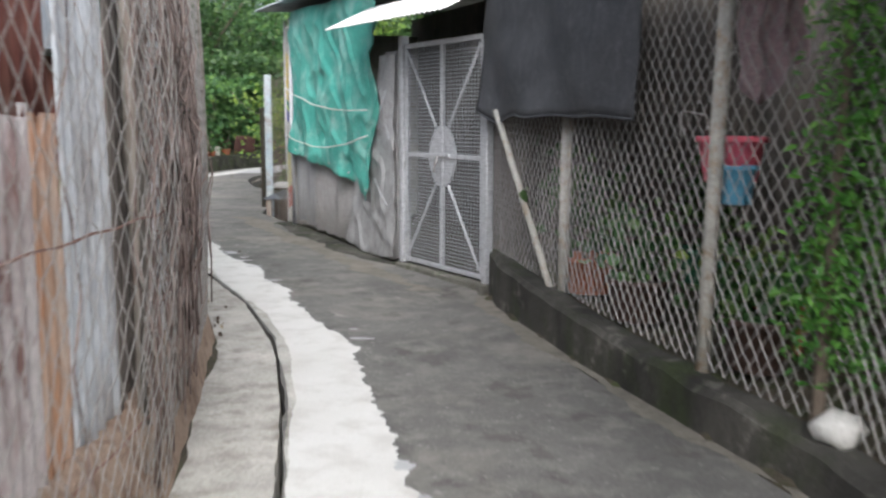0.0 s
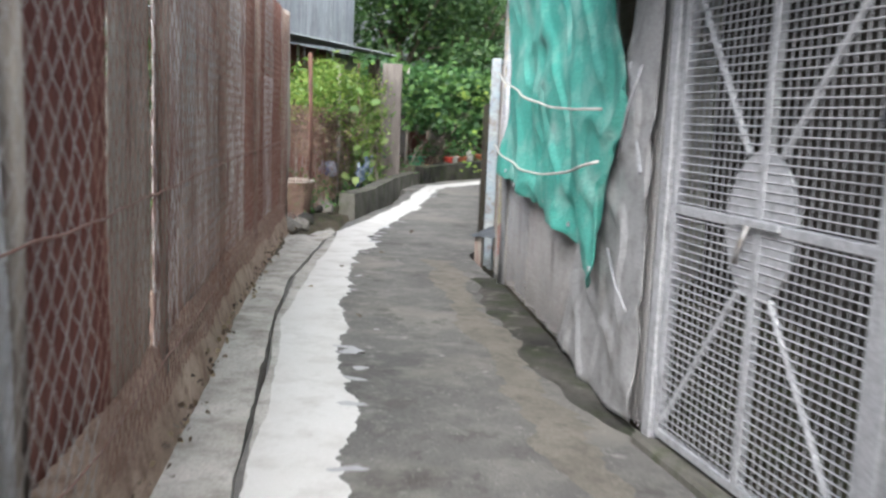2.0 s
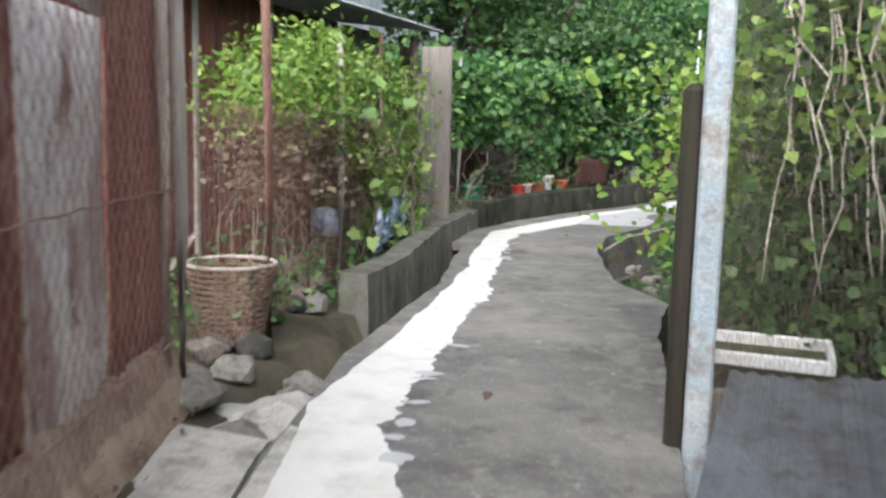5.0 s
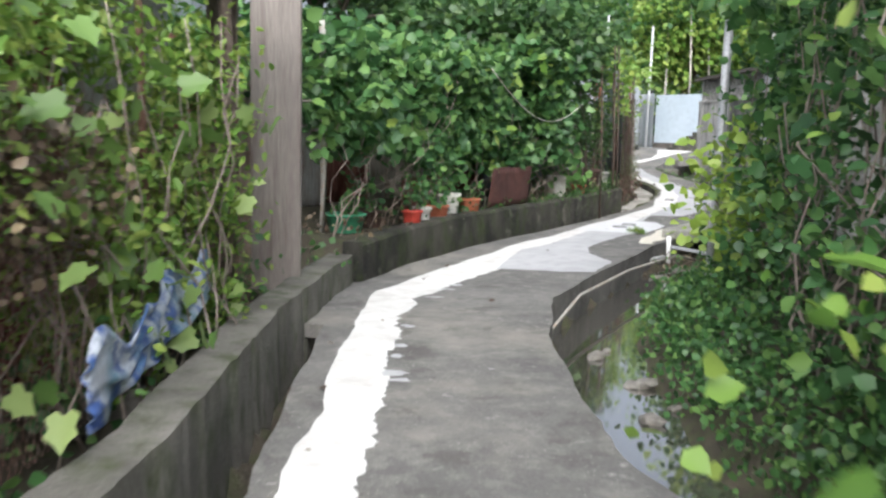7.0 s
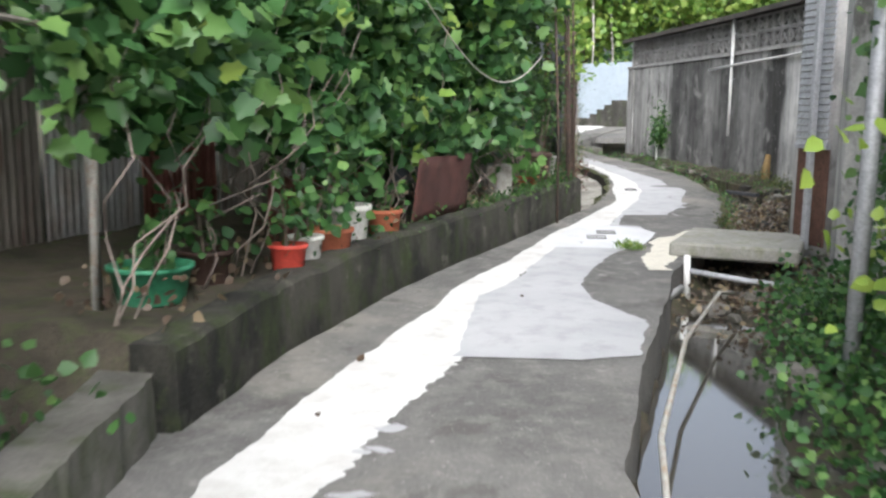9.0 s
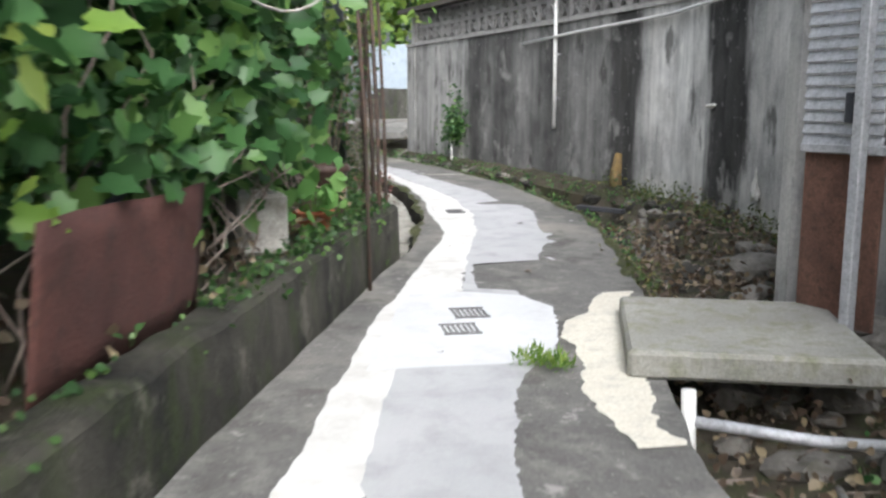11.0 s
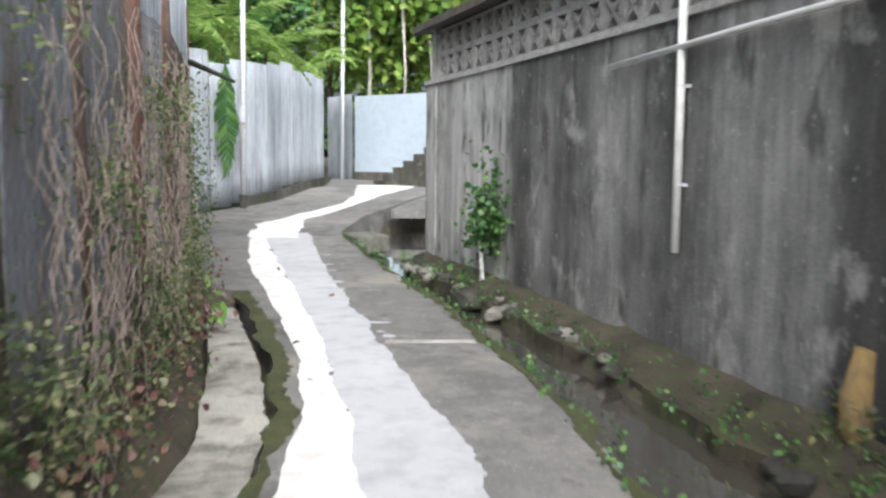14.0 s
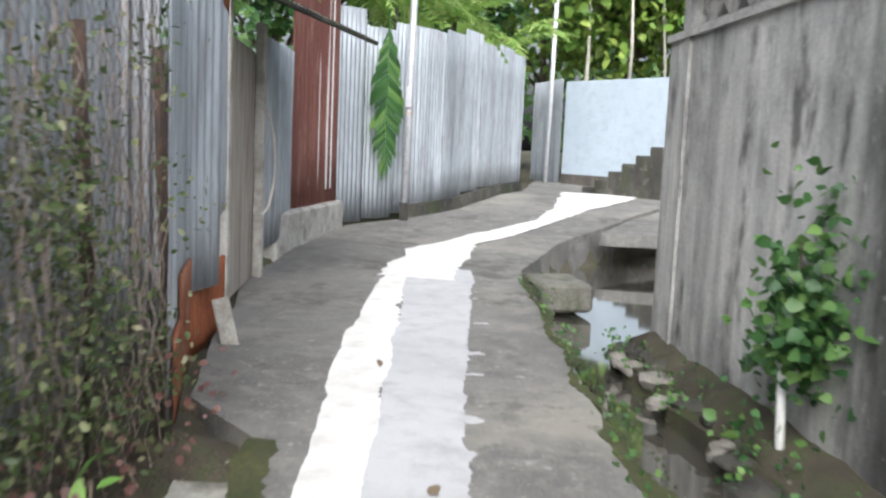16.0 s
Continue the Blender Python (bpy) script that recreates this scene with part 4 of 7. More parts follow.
M_DARKW = surf("dark_boards", (0.06, 0.055, 0.05), (0.10, 0.09, 0.08), (0.14, 0.12, 0.10), 2, 10, 0.9, 0.4, (1, 1, 0.2))
tagged(part("wall_lean_to", m, M_DARKW), "dark boarded back wall of the lean-to", "wall", kind="structure")


def plastic(name, c, rough=0.4):
    return surf(name, c, tuple(k * 0.9 for k in c), tuple(min(1, k * 1.12) for k in c), 4, 25, rough, 0.05)


M_PINK, M_BLUE = plastic("pink_plastic", (0.75, 0.14, 0.20)), plastic("blue_plastic", (0.10, 0.30, 0.45))
M_TERRA, M_REDP = plastic("terracotta", (0.40, 0.13, 0.07), 0.8), plastic("red_plastic", (0.50, 0.07, 0.05))
M_WHITEP, M_GREENP = plastic("white_plastic", (0.62, 0.61, 0.57), 0.5), plastic("green_plastic", (0.05, 0.22, 0.12))
M_GREYP = plastic("grey_plastic", (0.30, 0.295, 0.275), 0.6)
M_BROWNP = plastic("brown_crock", (0.065, 0.04, 0.032), 0.5)
M_CLOTH = surf("faded_pink_cloth", (0.42, 0.30, 0.33), (0.50, 0.38, 0.40), (0.30, 0.22, 0.25), 4, 14, 0.95, 0.3)


def tub(name, x, y, z, r, h, mat, label, cat="pot", group="pots", flare=1.25, rim=0.012, lip=True):
    """A round pot: outer wall, rim and inside."""
    t = thing(name, label, cat, group, at=(x, y, z))
    prof = [(0.001, 0.0), (r * 0.98, 0.0), (r, 0.01), (r * (1 + (flare - 1) * 0.85), h * 0.85)]
    if lip:
        prof += [(r * flare, h * 0.86), (r * flare + rim, h * 0.88), (r * flare + rim, h * 0.99), (r * flare, h)]
    else:
        prof += [(r * flare, h * 0.97), (r * flare, h)]
    prof += [(r * flare - 0.012, h), (r * flare - 0.02, h * 0.8), (r * 0.95, h * 0.78), (0.001, h * 0.8)]
    part("body", Mesh().lathe(prof, n=22), mat, t, smooth=True)
    return t


def plant_in(t, h, rad, n, mat, seed, size=0.09, stemsn=5):
    """Stems and leaves standing in a pot."""
    rng = random.Random(seed)
    cs = []
    for _ in range(stemsn):
        m = Mesh()
        a, q = rng.uniform(0, 6.28), rad * rng.uniform(0.3, 1)
        tip = (math.cos(a) * q, math.sin(a) * q, h * rng.uniform(0.7, 1.1))
        m.pipe([(0.02 * math.cos(a), 0.02 * math.sin(a), 0.1), (tip[0] * 0.4, tip[1] * 0.4, tip[2] * 0.55), tip], [0.009, 0.007, 0.004], 5)
        part("stem", m, M_BARK, t)
        cs += [(tip[0] * k, tip[1] * k, tip[2] * (0.35 + 0.65 * k)) for k in np.linspace(0.3, 1, max(2, n // stemsn))]
    leaves("foliage", cs, size, mat, t, 6, 0.09, seed=seed)


for x, y, z, r, h, mat, lab in ((1.40, 4.30, 1.13, 0.125, 0.22, M_PINK, "pink plastic basket hung behind the chain-link"), (1.36, 4.10, 1.04, 0.075, 0.18, M_BLUE, "blue plastic basket hung beside the pink one")):
    t = tub("washing_basket", x, y, z, r, h, mat, lab, "basket", "baskets")
    nx = inp(BACK, y) - x
    part("hook", Mesh().pipe([(0.9 * nx, 0, h + 0.12), (0.5 * nx, 0, h + 0.10), (-r * 0.9, 0, h)], 0.004, 5), M_WIRE, t, "bent wire hook")
    part("hook", Mesh().pipe([(nx, 0, h + 0.12), (nx, 0, h)], 0.004, 5), M_WIRE, t, "bent wire hook")
m = Mesh()
m.grid(lambda u, v: (1.62 + 0.34 * u + 0.02 * math.sin(9 * v), 4.9 + 0.05 * math.sin(u * 16 + v), 2.3 - 0.75 * v * (0.9 + 0.15 * math.sin(u * 5))), 16, 14)
cl = tagged(part("hanging_cloth", m, M_CLOTH, smooth=True, thick=0.004), "faded pink cloth hanging on a line", "cloth")
tagged(part("clothes_line", Mesh().pipe([(0.9, 4.9, 2.36), (1.8, 4.9, 2.3), (3.7, 4.9, 2.36)], 0.004, 5), M_WIRE), "thin wire clothes line across the yard", "line")
for k, (x, y, r, mat, pm, h) in enumerate(((1.2, 5.3, 0.16, M_BROWNP, L_VINE, 0.7), (1.05, 6.2, 0.17, M_TERRA, L_DARK, 0.9), (1.55, 4.2, 0.14, M_BROWNP, L_VINE, 0.55), (1.75, 4.55, 0.15, M_TERRA, L_LIGHT, 0.6), (2.0, 6.6, 0.17, M_GREENP, L_DARK, 0.9))):
    t = tub("plant_pot", x, y, 0.22, r, 0.26, mat, "potted leafy plant standing in the yard", "potted plant", "yard pots")
    plant_in(t, h, 0.3, 40, pm, 300 + k)
shrub = thing("conifer_shrub", "feathery green shrub behind the chain-link fence", "shrub", at=(1.46, 3.3, 0.2))
part("stem", Mesh().pipe([(0, 0, 0), (0.02, 0, 1.0), (0.05, 0.02, 2.2)], [0.03, 0.02, 0.01], 6), M_BARK, shrub)
leaves("foliage", [(0.15 * nz(z, 1, 0, 3) + random.uniform(-0.13, 0.13) + 0.08, random.uniform(-0.13, 0.13), z) for z in np.arange(0.28, 2.3, 0.012)], 0.05, leafy("shrub_leaf", (0.05, 0.17, 0.025), (0.09, 0.26, 0.04), (0.16, 0.36, 0.06)), shrub, 16, 0.055, seed=77, wide=0.35)
m = Mesh()
bag = rock("plastic_bag", 1.5, 3.2, 0.27, 0.085, M_WHITEP, 5, 0.7, "crumpled translucent white plastic bag on the ground", "bags")
bag["category"] = "bag"

M_SAND = surf("sandy_dirt", (0.155, 0.143, 0.12), (0.20, 0.185, 0.155), (0.115, 0.105, 0.09), 3, 9, 0.95, 0.5)
tagged(part("sandy_edge", ribbon([(p[0] - 0.13, p[1]) for p in LOW], [(p[0] + 0.01, p[1]) for p in LOW], 0.5, 6.9, 0.006, 0, 0.07, 0.04, 52, 3), M_SAND), "pale sandy dirt along the low wall", "dirt", kind="stuff")
tagged(part("sandy_strip", ribbon([(p[0] - 0.56, p[1]) for p in RIGHT], [(p[0] - 0.30, p[1]) for p in RIGHT], 7.1, 12.6, 0.006, 0, 0.12, 0.04, 54, 3), M_SAND), "pale dirt washed along the path edge", "dirt", kind="stuff")
# ---- shed with tarpaulins ----
SA, SB = Vector((-0.42, 8.38, 0)), Vector((-2.05, 11.9, 0))
sd = (SB - SA).normalized()
SL = (SB - SA).length
so = Vector((-sd.y, sd.x, 0))
if so.x > 0:
    so = -so


def sp(u, z, o=0.0):
    p = SA + sd * u + so * o
    return (p.x, p.y, z)


M_PANEL = surf("grey_plastic_panel", (0.36, 0.36, 0.36), (0.46, 0.46, 0.46), (0.28, 0.275, 0.265), 2, 8, 0.75, 0.4)
shed = thing("garden_shed", "makeshift shed of grey sheets under a tin roof", "shed")
for u0, u1, z0, z1, mat in ((0.0, 0.32, 0.1, 2.08, M_PANEL), (0.32, 0.78, 0.1, 1.25, M_PANEL), (0.78, 1.9, 0.12, 2.3, M_PANEL), (1.9, 2.75, 0.1, 2.5, M_PANEL), (2.75, 3.62, 0.12, 2.6, M_ZINC)):
    a, b = sp(u0 + 0.01, 0), sp(u1 - 0.01, 0)
    sheet(a[:2], b[:2], z0, z1, mat, shed, "panel", pitch=0.4, amp=0.012, rag=0.05)
part("corner_post", Mesh().pipe([sp(3.64, -0.1, 0.03), sp(3.64, 1.2, 0.04), sp(3.64, 2.75, 0.03)], 0.04, 9), M_STEEL, shed, smooth=True)
part("corner_post", Mesh().pipe([sp(4.05, -0.1, 0.0), sp(4.04, 1.2, 0.01), sp(4.05, 2.75, 0.0)], 0.026, 9), M_STEEL, shed, smooth=True)
part("brace", Mesh().tube(sp(0.12, 1.25, 0.05), sp(0.38, 1.75, 0.05), 0.014, 6), M_STEEL, shed)
M_PAINT = surf("painted_panel", (0.40, 0.41, 0.35), (0.47, 0.47, 0.41), (0.30, 0.28, 0.22), 3, 12, 0.8, 0.15)
SC = Vector((0.2, 12.9, 0))
sheet((SB.x + 0.02, SB.y + 0.03), (SC.x, SC.y), 0.0, 2.6, M_PAINT, shed, "side_panel", pitch=0.5, amp=0.004)
m = Mesh()
m.grid(lambda u, v: sp(3.66 + 0.38 * u, 0.05 + 2.6 * v, 0.0), 6, 20)
part("painted_panel", m, M_PAINT, shed, "cream panel with painted bands", thick=0.012)
for z0, z1, c, nm, rise in ((1.68, 2.3, (0.60, 0.45, 0.06), "yellow_band", 0.10), (1.60, 1.68, (0.03, 0.22, 0.10), "green_band", 0.10), (1.55, 1.60, (0.40, 0.50, 0.08), "lime_band", 0.10), (1.40, 1.55, (0.03, 0.06, 0.28), "blue_band", 0.10), (0.28, 0.56, (0.35, 0.07, 0.03), "red_band", -0.06), (0.56, 1.1, (0.50, 0.47, 0.20), "pale_yellow_band", -0.06)):
    m = Mesh()
    m.grid(lambda u, v: sp(3.69 + 0.34 * u, z0 + (z1 - z0) * v + rise * (u * u - 0.4), 0.011), 12, 2)
    part(nm, m, plastic(nm, c, 0.7), shed, "painted curved colour band", thick=0.003)
m = Mesh()
m.grid(lambda u, v: (*(SA + sd * (-0.15 + (SL + 0.7) * u) + so * (0.32 - 2.9 * v)).xy, 2.80 + 0.18 * v + 0.10 * u + 0.012 * math.sin(u * 350)), 340, 4)
part("roof", m, M_ZINC, shed, thick=0.004)
m = Mesh()
m.box(0.6, 10.6, 1.4, 0.1, 5.0, 2.9, 24)
tagged(part("wall_shed_back", m, M_DARKW), "dark back wall of the shed", "wall", kind="structure")
M_SHEETW = surf("white_tin", (0.70, 0.70, 0.68), (0.76, 0.76, 0.74), (0.60, 0.59, 0.56), 2, 10, 0.6, 0.1, metal=0.1)
m = Mesh()
m.grid(lambda u, v: ((GA + gd * (-0.12 + (GW + 0.75) * u)).x - (0.42 * v), (GA + gd * (-0.12 + (GW + 0.75) * u)).y - 0.27 * v, 2.50 - 0.24 * v + 0.02 * u + 0.008 * math.sin(u * 170)), 150, 3)
aw = thing("tin_awning", "white tin awning sheet sloping above the gate", "awning")
part("sheet", m, M_SHEETW, aw, thick=0.004)
part("batten", Mesh().box(*gp(GW / 2 + 0.2, 2.50, 0.04), GW + 0.7, 0.05, 0.05, ang, c=0.005), M_WOOD, aw)


def tarp_at(u, v):
    w = 0.42 + (SL * 0.91 - 0.42) * u
    d = 1 - u
    low = ramp(d, 0, 1.03, 0.5, 0.9, 0.73, 0.82, 0.86, 0.72, 0.94, 0.63, 0.97, 0.78, 1, 1.15) + 0.02 * nz(u * 30, 0, 3)
    top = 2.80 - 0.12 * d
    z = top + (low - top) * v
    edge = 0.07 * max(0, d - 0.85) / 0.15 * math.sin(z * 7)
    fold = 0.06 + 0.03 * math.sin((u * 9 + v * 3.2) * 2.2) * v + 0.05 * nz(u * 3, v * 2, 1, 1.7) + 0.03 * nz(u * 9, v * 5, 2, 1.3)
    crease = abs(nz(u * 6 + v * 2.5, v * 2 - u * 2, 7, 1.6))
    fold += 0.035 * max(0, 1 - 5 * crease) * min(1, 0.4 + d)
    return sp(w + edge, z, fold + 0.03)


m = Mesh()
m.grid(tarp_at, 150, 80)
tt = thing("teal_tarpaulin", "teal green tarpaulin tied over the shed front", "tarpaulin")
part("cloth", m, M_TEAL, tt, smooth=True, thick=0.003)
part("hem", Mesh().pipe([tarp_at(k / 60, 1.0) for k in range(61)], 0.004, 5), M_TEAL, tt, smooth=True)
part("side_hem", Mesh().pipe([tarp_at(0.0, k / 30) for k in range(31)], 0.004, 5), M_TEAL, tt, smooth=True)
for k in range(5):
    a = Vector(tarp_at(0.05 + 0.22 * k, 0.97))
    part("eyelet", Mesh().tube(a + so * 0.012, a + so * 0.002, 0.016, 10), M_STEEL, tt, "small metal eyelet")
M_ROPE = surf("rope", (0.55, 0.55, 0.52), (0.62, 0.62, 0.58), (0.42, 0.41, 0.38), 8, 40, 0.9, 0.3)
for z0, z1, sag in ((1.53, 1.85, 0.10), (1.28, 1.26, 0.14)):
    pts = [sp(0.40 + (SL - 0.75) * k / 24, z0 + (z1 - z0) * k / 24 - sag * math.sin(k / 24 * 3.14), 0.175 + 0.015 * math.sin(k)) for k in range(25)]
    tagged(part("rope", Mesh().pipe(pts, 0.008, 6), M_ROPE, smooth=True), "white rope tied round the teal tarpaulin", "rope", "tarpaulin ropes")


def grey_at(u, v):
    z = 0.12 + 1.93 * v
    w = -0.01 + u * ramp(z, 0.1, 1.5, 0.8, 1.1, 1.2, 0.62, 2.05, 0.42)
    crease = abs(nz(w * 2 - z * 0.8, z * 1.6 + w, 9, 1.5))
    return sp(w, z - 0.05 * math.sin(u * 3.1) * (1 - v), 0.045 + 0.025 * nz(w * 2, z, 3, 1.6) + 0.022 * max(0, 1 - 4.5 * crease) + 0.012 * math.sin(z * 3 + u * 4) * (1 - v))


gt0 = thing("grey_tarpaulin", "crumpled silver-grey plastic sheet beside the gate", "tarpaulin")
m = Mesh()
m.grid(grey_at, 70, 90)
part("cloth", m, surf("silver_sheet", (0.30, 0.30, 0.30), (0.40, 0.40, 0.405), (0.22, 0.215, 0.205), 2, 9, 0.55, 0.3), gt0, smooth=True, thick=0.003)
part("cord", Mesh().pipe([sp(0.1, 1.72, 0.09), sp(0.22, 1.55, 0.10), sp(0.36, 1.30, 0.09)], 0.007, 5), M_STEEL, gt0, smooth=True)
part("cord", Mesh().pipe([sp(0.08, 0.62, 0.09), sp(0.24, 0.72, 0.10), sp(0.42, 0.86, 0.09)], 0.007, 5), M_STEEL, gt0, smooth=True)
f2 = lambda u, v: Vector(sp(u, 0.1 + v, 0.016))
net = thing("shed_netting", "chain-link netting over the shed panels", "netting")
part("netting", lattice(f2, 3.6, 1.35, 0.06, 0.0018, 0.1, False, 0.9), M_WIRE, net)
part("netting", lattice(lambda u, v: Vector(sp(3.67 + u, 0.1 + v, 0.03)), 0.37, 2.4, 0.06, 0.0018, 0.1, False, 0.9), M_WIRE, net)
# dark strip along the shed foot with a ragged outer edge
dirt = Mesh()
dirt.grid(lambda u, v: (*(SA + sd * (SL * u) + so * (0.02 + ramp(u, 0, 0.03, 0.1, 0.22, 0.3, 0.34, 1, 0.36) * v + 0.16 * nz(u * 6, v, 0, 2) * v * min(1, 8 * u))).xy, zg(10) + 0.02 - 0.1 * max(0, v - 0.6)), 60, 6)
tagged(part("damp_strip", dirt, M_MOSSC, smooth=True), "dark strip at the foot of the shed", "ground", kind="structure")

# ---- posts, tray and roots past the shed ----
M_BLUEP = surf("flaking_blue_paint", (0.40, 0.43, 0.43), (0.27, 0.34, 0.39), (0.20, 0.15, 0.11), 5, 11, 0.8, 0.4)
p = thing("painted_post", "post with flaking white and blue paint", "post", "path posts", at=(-2.78, 14.1, 0))
part("shaft", Mesh().box(0.0, 0, 0.85, 0.11, 0.11, 2.6, 8, c=0.012), M_BLUEP, p)
part("stub", Mesh().box(-0.095, 0.05, 0.62, 0.10, 0.12, 2.05, 8, c=0.03), surf("rotten_timber", (0.022, 0.018, 0.014), (0.045, 0.037, 0.028), (0.032, 0.036, 0.02), 4, 14, 0.95, 0.6, (1, 1, 0.2)), p, "dark rotten timber")
fl = thing("post_netting", "chain-link netting strung between two posts", "netting")
part("netting", lattice(lambda u, v: Vector((-2.15 - 0.62 * u / 2.2, 12.15 + 2.1 * u / 2.2, v)), 2.2, 2.1, 0.06, 0.0009, 0.15, False, 0.9), M_BARK, fl)
part("netting", lattice(lambda u, v: Vector((-2.75 + u * 0.99, 14.3 + u * 0.12, 0.3 + v)), 1.6, 2.2, 0.06, 0.0009, 0.15, False, 0.9), M_BARK, fl)
plat = thing("sheet_platform", "grey corrugated sheet platform behind the netting", "platform")
m = Mesh()
m.grid(lambda u, v: (-2.68 + 1.6 * u, 13.0 + 1.75 * v, 0.28 + 0.008 * math.sin(u * 120) + 0.02 * v), 90, 3)
part("top", m, M_ZINCD, plat, thick=0.006)
for x, y in ((-2.6, 13.1), (-1.2, 13.1), (-2.6, 14.6), (-1.2, 14.6)):
    part("leg", Mesh().box(x, y, -0.03, 0.08, 0.08, 0.6, c=0.006), M_WOOD, plat)
tray = thing("white_tray", "white plastic tray of green scum water", "tray", at=(-2.53, 14.85, 0.20))
m = Mesh()
for a, b, c, d in ((0, -0.24, 0.62, 0.03), (0, 0.24, 0.62, 0.03), (-0.3, 0, 0.03, 0.5), (0.3, 0, 0.03, 0.5)):
    m.box(a, b, 0.165, c, d, 0.07, c=0.008)
part("rim", m, M_SHEETW, tray)
part("contents", Mesh().box(0, 0, 0.11, 0.58, 0.46, 0.06), M_MOSS, tray, "green scum")
part("stand", Mesh().box(0, 0, -0.25, 0.6, 0.48, 0.5, c=0.01), M_WOOD, tray)
# shade put into leaf colour: dark leaves throughout, light ones only above
shade = thing("root_thicket", "leafy growth behind the hanging roots, shade in its dark leaves", "thicket")
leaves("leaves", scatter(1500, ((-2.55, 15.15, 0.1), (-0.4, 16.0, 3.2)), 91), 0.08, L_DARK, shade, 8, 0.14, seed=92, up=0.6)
leaves("young_leaves", scatter(420, ((-2.6, 15.0, 1.3), (-0.6, 15.6, 3.2)), 93), 0.075, L_LIGHT, shade, 7, 0.12, seed=94, up=0.8)
stems("stem", 14, 95, M_BARK, shade, lambda r: (-2.4 + 1.8 * r.random(), 15.4 + 0.4 * r.random(), -0.1), lambda r: (-2.4 + 1.8 * r.random(), 15.4, r.uniform(1.5, 2.8)), 0.014, 0.12)
roots = thing("hanging_roots", "pale aerial roots hanging behind the netting", "roots")
stems("root", 34, 21, surf("pale_root", (0.52, 0.47, 0.40), (0.62, 0.57, 0.50), (0.38, 0.33, 0.27), 5, 20, 0.9, 0.2), roots,
      lambda r: (-2.65 + 1.5 * r.random(), 14.9 + 0.4 * r.random(), 3.0), lambda r: (-2.65 + 1.5 * r.random(), 14.9 + 0.4 * r.random(), r.uniform(0.5, 1.5)), 0.009, 0.07, 10)
# ---- garden yard with basket and bush ----
yard_shed = thing("rust_red_shed", "rust-red sheet metal shed with pale battens", "shed")
for k in range(5):
    sheet((-6.9 - 0.05 * k, 14.2 + 1.15 * k), (-6.95 - 0.05 * k, 15.33 + 1.15 * k), 0.1, 2.55, M_RUST if k < 4 else M_ZINCO, yard_shed, "wall_sheet")
for k in range(4):
    part("batten", Mesh().box(-6.84 - 0.05 * k, 14.9 + 1.15 * k, 1.4, 0.03, 0.05, 2.3, c=0.004), M_PALE, yard_shed)
m = Mesh()
m.grid(lambda u, v: (-6.45 - 3.2 * v, 13.8 + 6.4 * u, 2.60 + 0.35 * v + 0.012 * math.sin(u * 530)), 420, 2)
part("roof", m, M_ZINC, yard_shed, thick=0.004)
house = thing("zinc_house", "grey zinc-clad house rising behind the yard", "house")
for k in range(6):
    sheet((-9.2, 17.0 + 1.2 * k), (-9.2, 18.18 + 1.2 * k), 0.0, 4.6, M_ZINC, house, "wall_sheet")
part("roof", Mesh().box(-10.9, 20.6, 4.7, 3.8, 8.0, 0.12, ry=-5, c=0.02), M_ZINC, house)
YF = [(-5.15, 13.6), (-5.55, 14.9), (-6.0, 16.6), (-6.5, 18.6), (-6.85, 20.6)]
yf = thing("yard_fence", "rusty wire fence on iron and timber posts", "fence")
part("netting", lattice(lambda u, v: (lambda a: Vector((a[0], a[1], 0.15 + v)))(along(YF, u)), 7.1, 1.45, 0.06, 0.0016, 0.25, True, 0.9), M_WIREO, yf)
M_IRON = surf("rusted_iron", (0.11, 0.06, 0.045), (0.17, 0.09, 0.065), (0.08, 0.05, 0.04), 6, 25, 0.85, 0.3)
for s, r, h, mat in ((0.05, 0.035, 2.6, M_WOOD), (1.55, 0.03, 2.25, M_IRON), (2.5, 0.012, 1.2, M_IRON), (3.5, 0.032, 2.2, M_PIPE), (5.2, 0.02, 2.4, M_IRON)):
    a = along(YF, s)
    part("post", Mesh().pipe([(a[0], a[1], -0.1), (a[0] + 0.01, a[1], 1.0), (a[0] - 0.02, a[1], h)], r, 8), mat, yf, smooth=True)
bk = thing("wicker_basket", "tall dark wicker basket with pale rim", "basket", at=(-5.72, 14.85, -0.02))
M_WICK = surf("wicker", (0.10, 0.07, 0.05), (0.16, 0.11, 0.08), (0.07, 0.045, 0.035), 10, 50, 0.9, 0.3)
m = Mesh()
for k in range(22):
    a = 6.2832 * k / 22
    m.tube((0.17 * math.cos(a), 0.17 * math.sin(a), 0), (0.27 * math.cos(a), 0.27 * math.sin(a), 0.58), 0.008, 5)
part("stake", m, M_WICK, bk)
m = Mesh()
for j in range(15):
    r = 0.172 + 0.1 * j / 15
    m.pipe([((r + 0.007 * (-1) ** (k + j)) * math.cos(6.2832 * k / 44), (r + 0.007 * (-1) ** (k + j)) * math.sin(6.2832 * k / 44), 0.02 + 0.037 * j) for k in range(45)], 0.012, 5)
part("weave", m, M_WICK, bk)
part("rim", Mesh().pipe([(0.275 * math.cos(6.2832 * k / 30), 0.275 * math.sin(6.2832 * k / 30), 0.585) for k in range(31)], 0.014, 7), M_WOOD, bk, "pale bound rim", smooth=True)
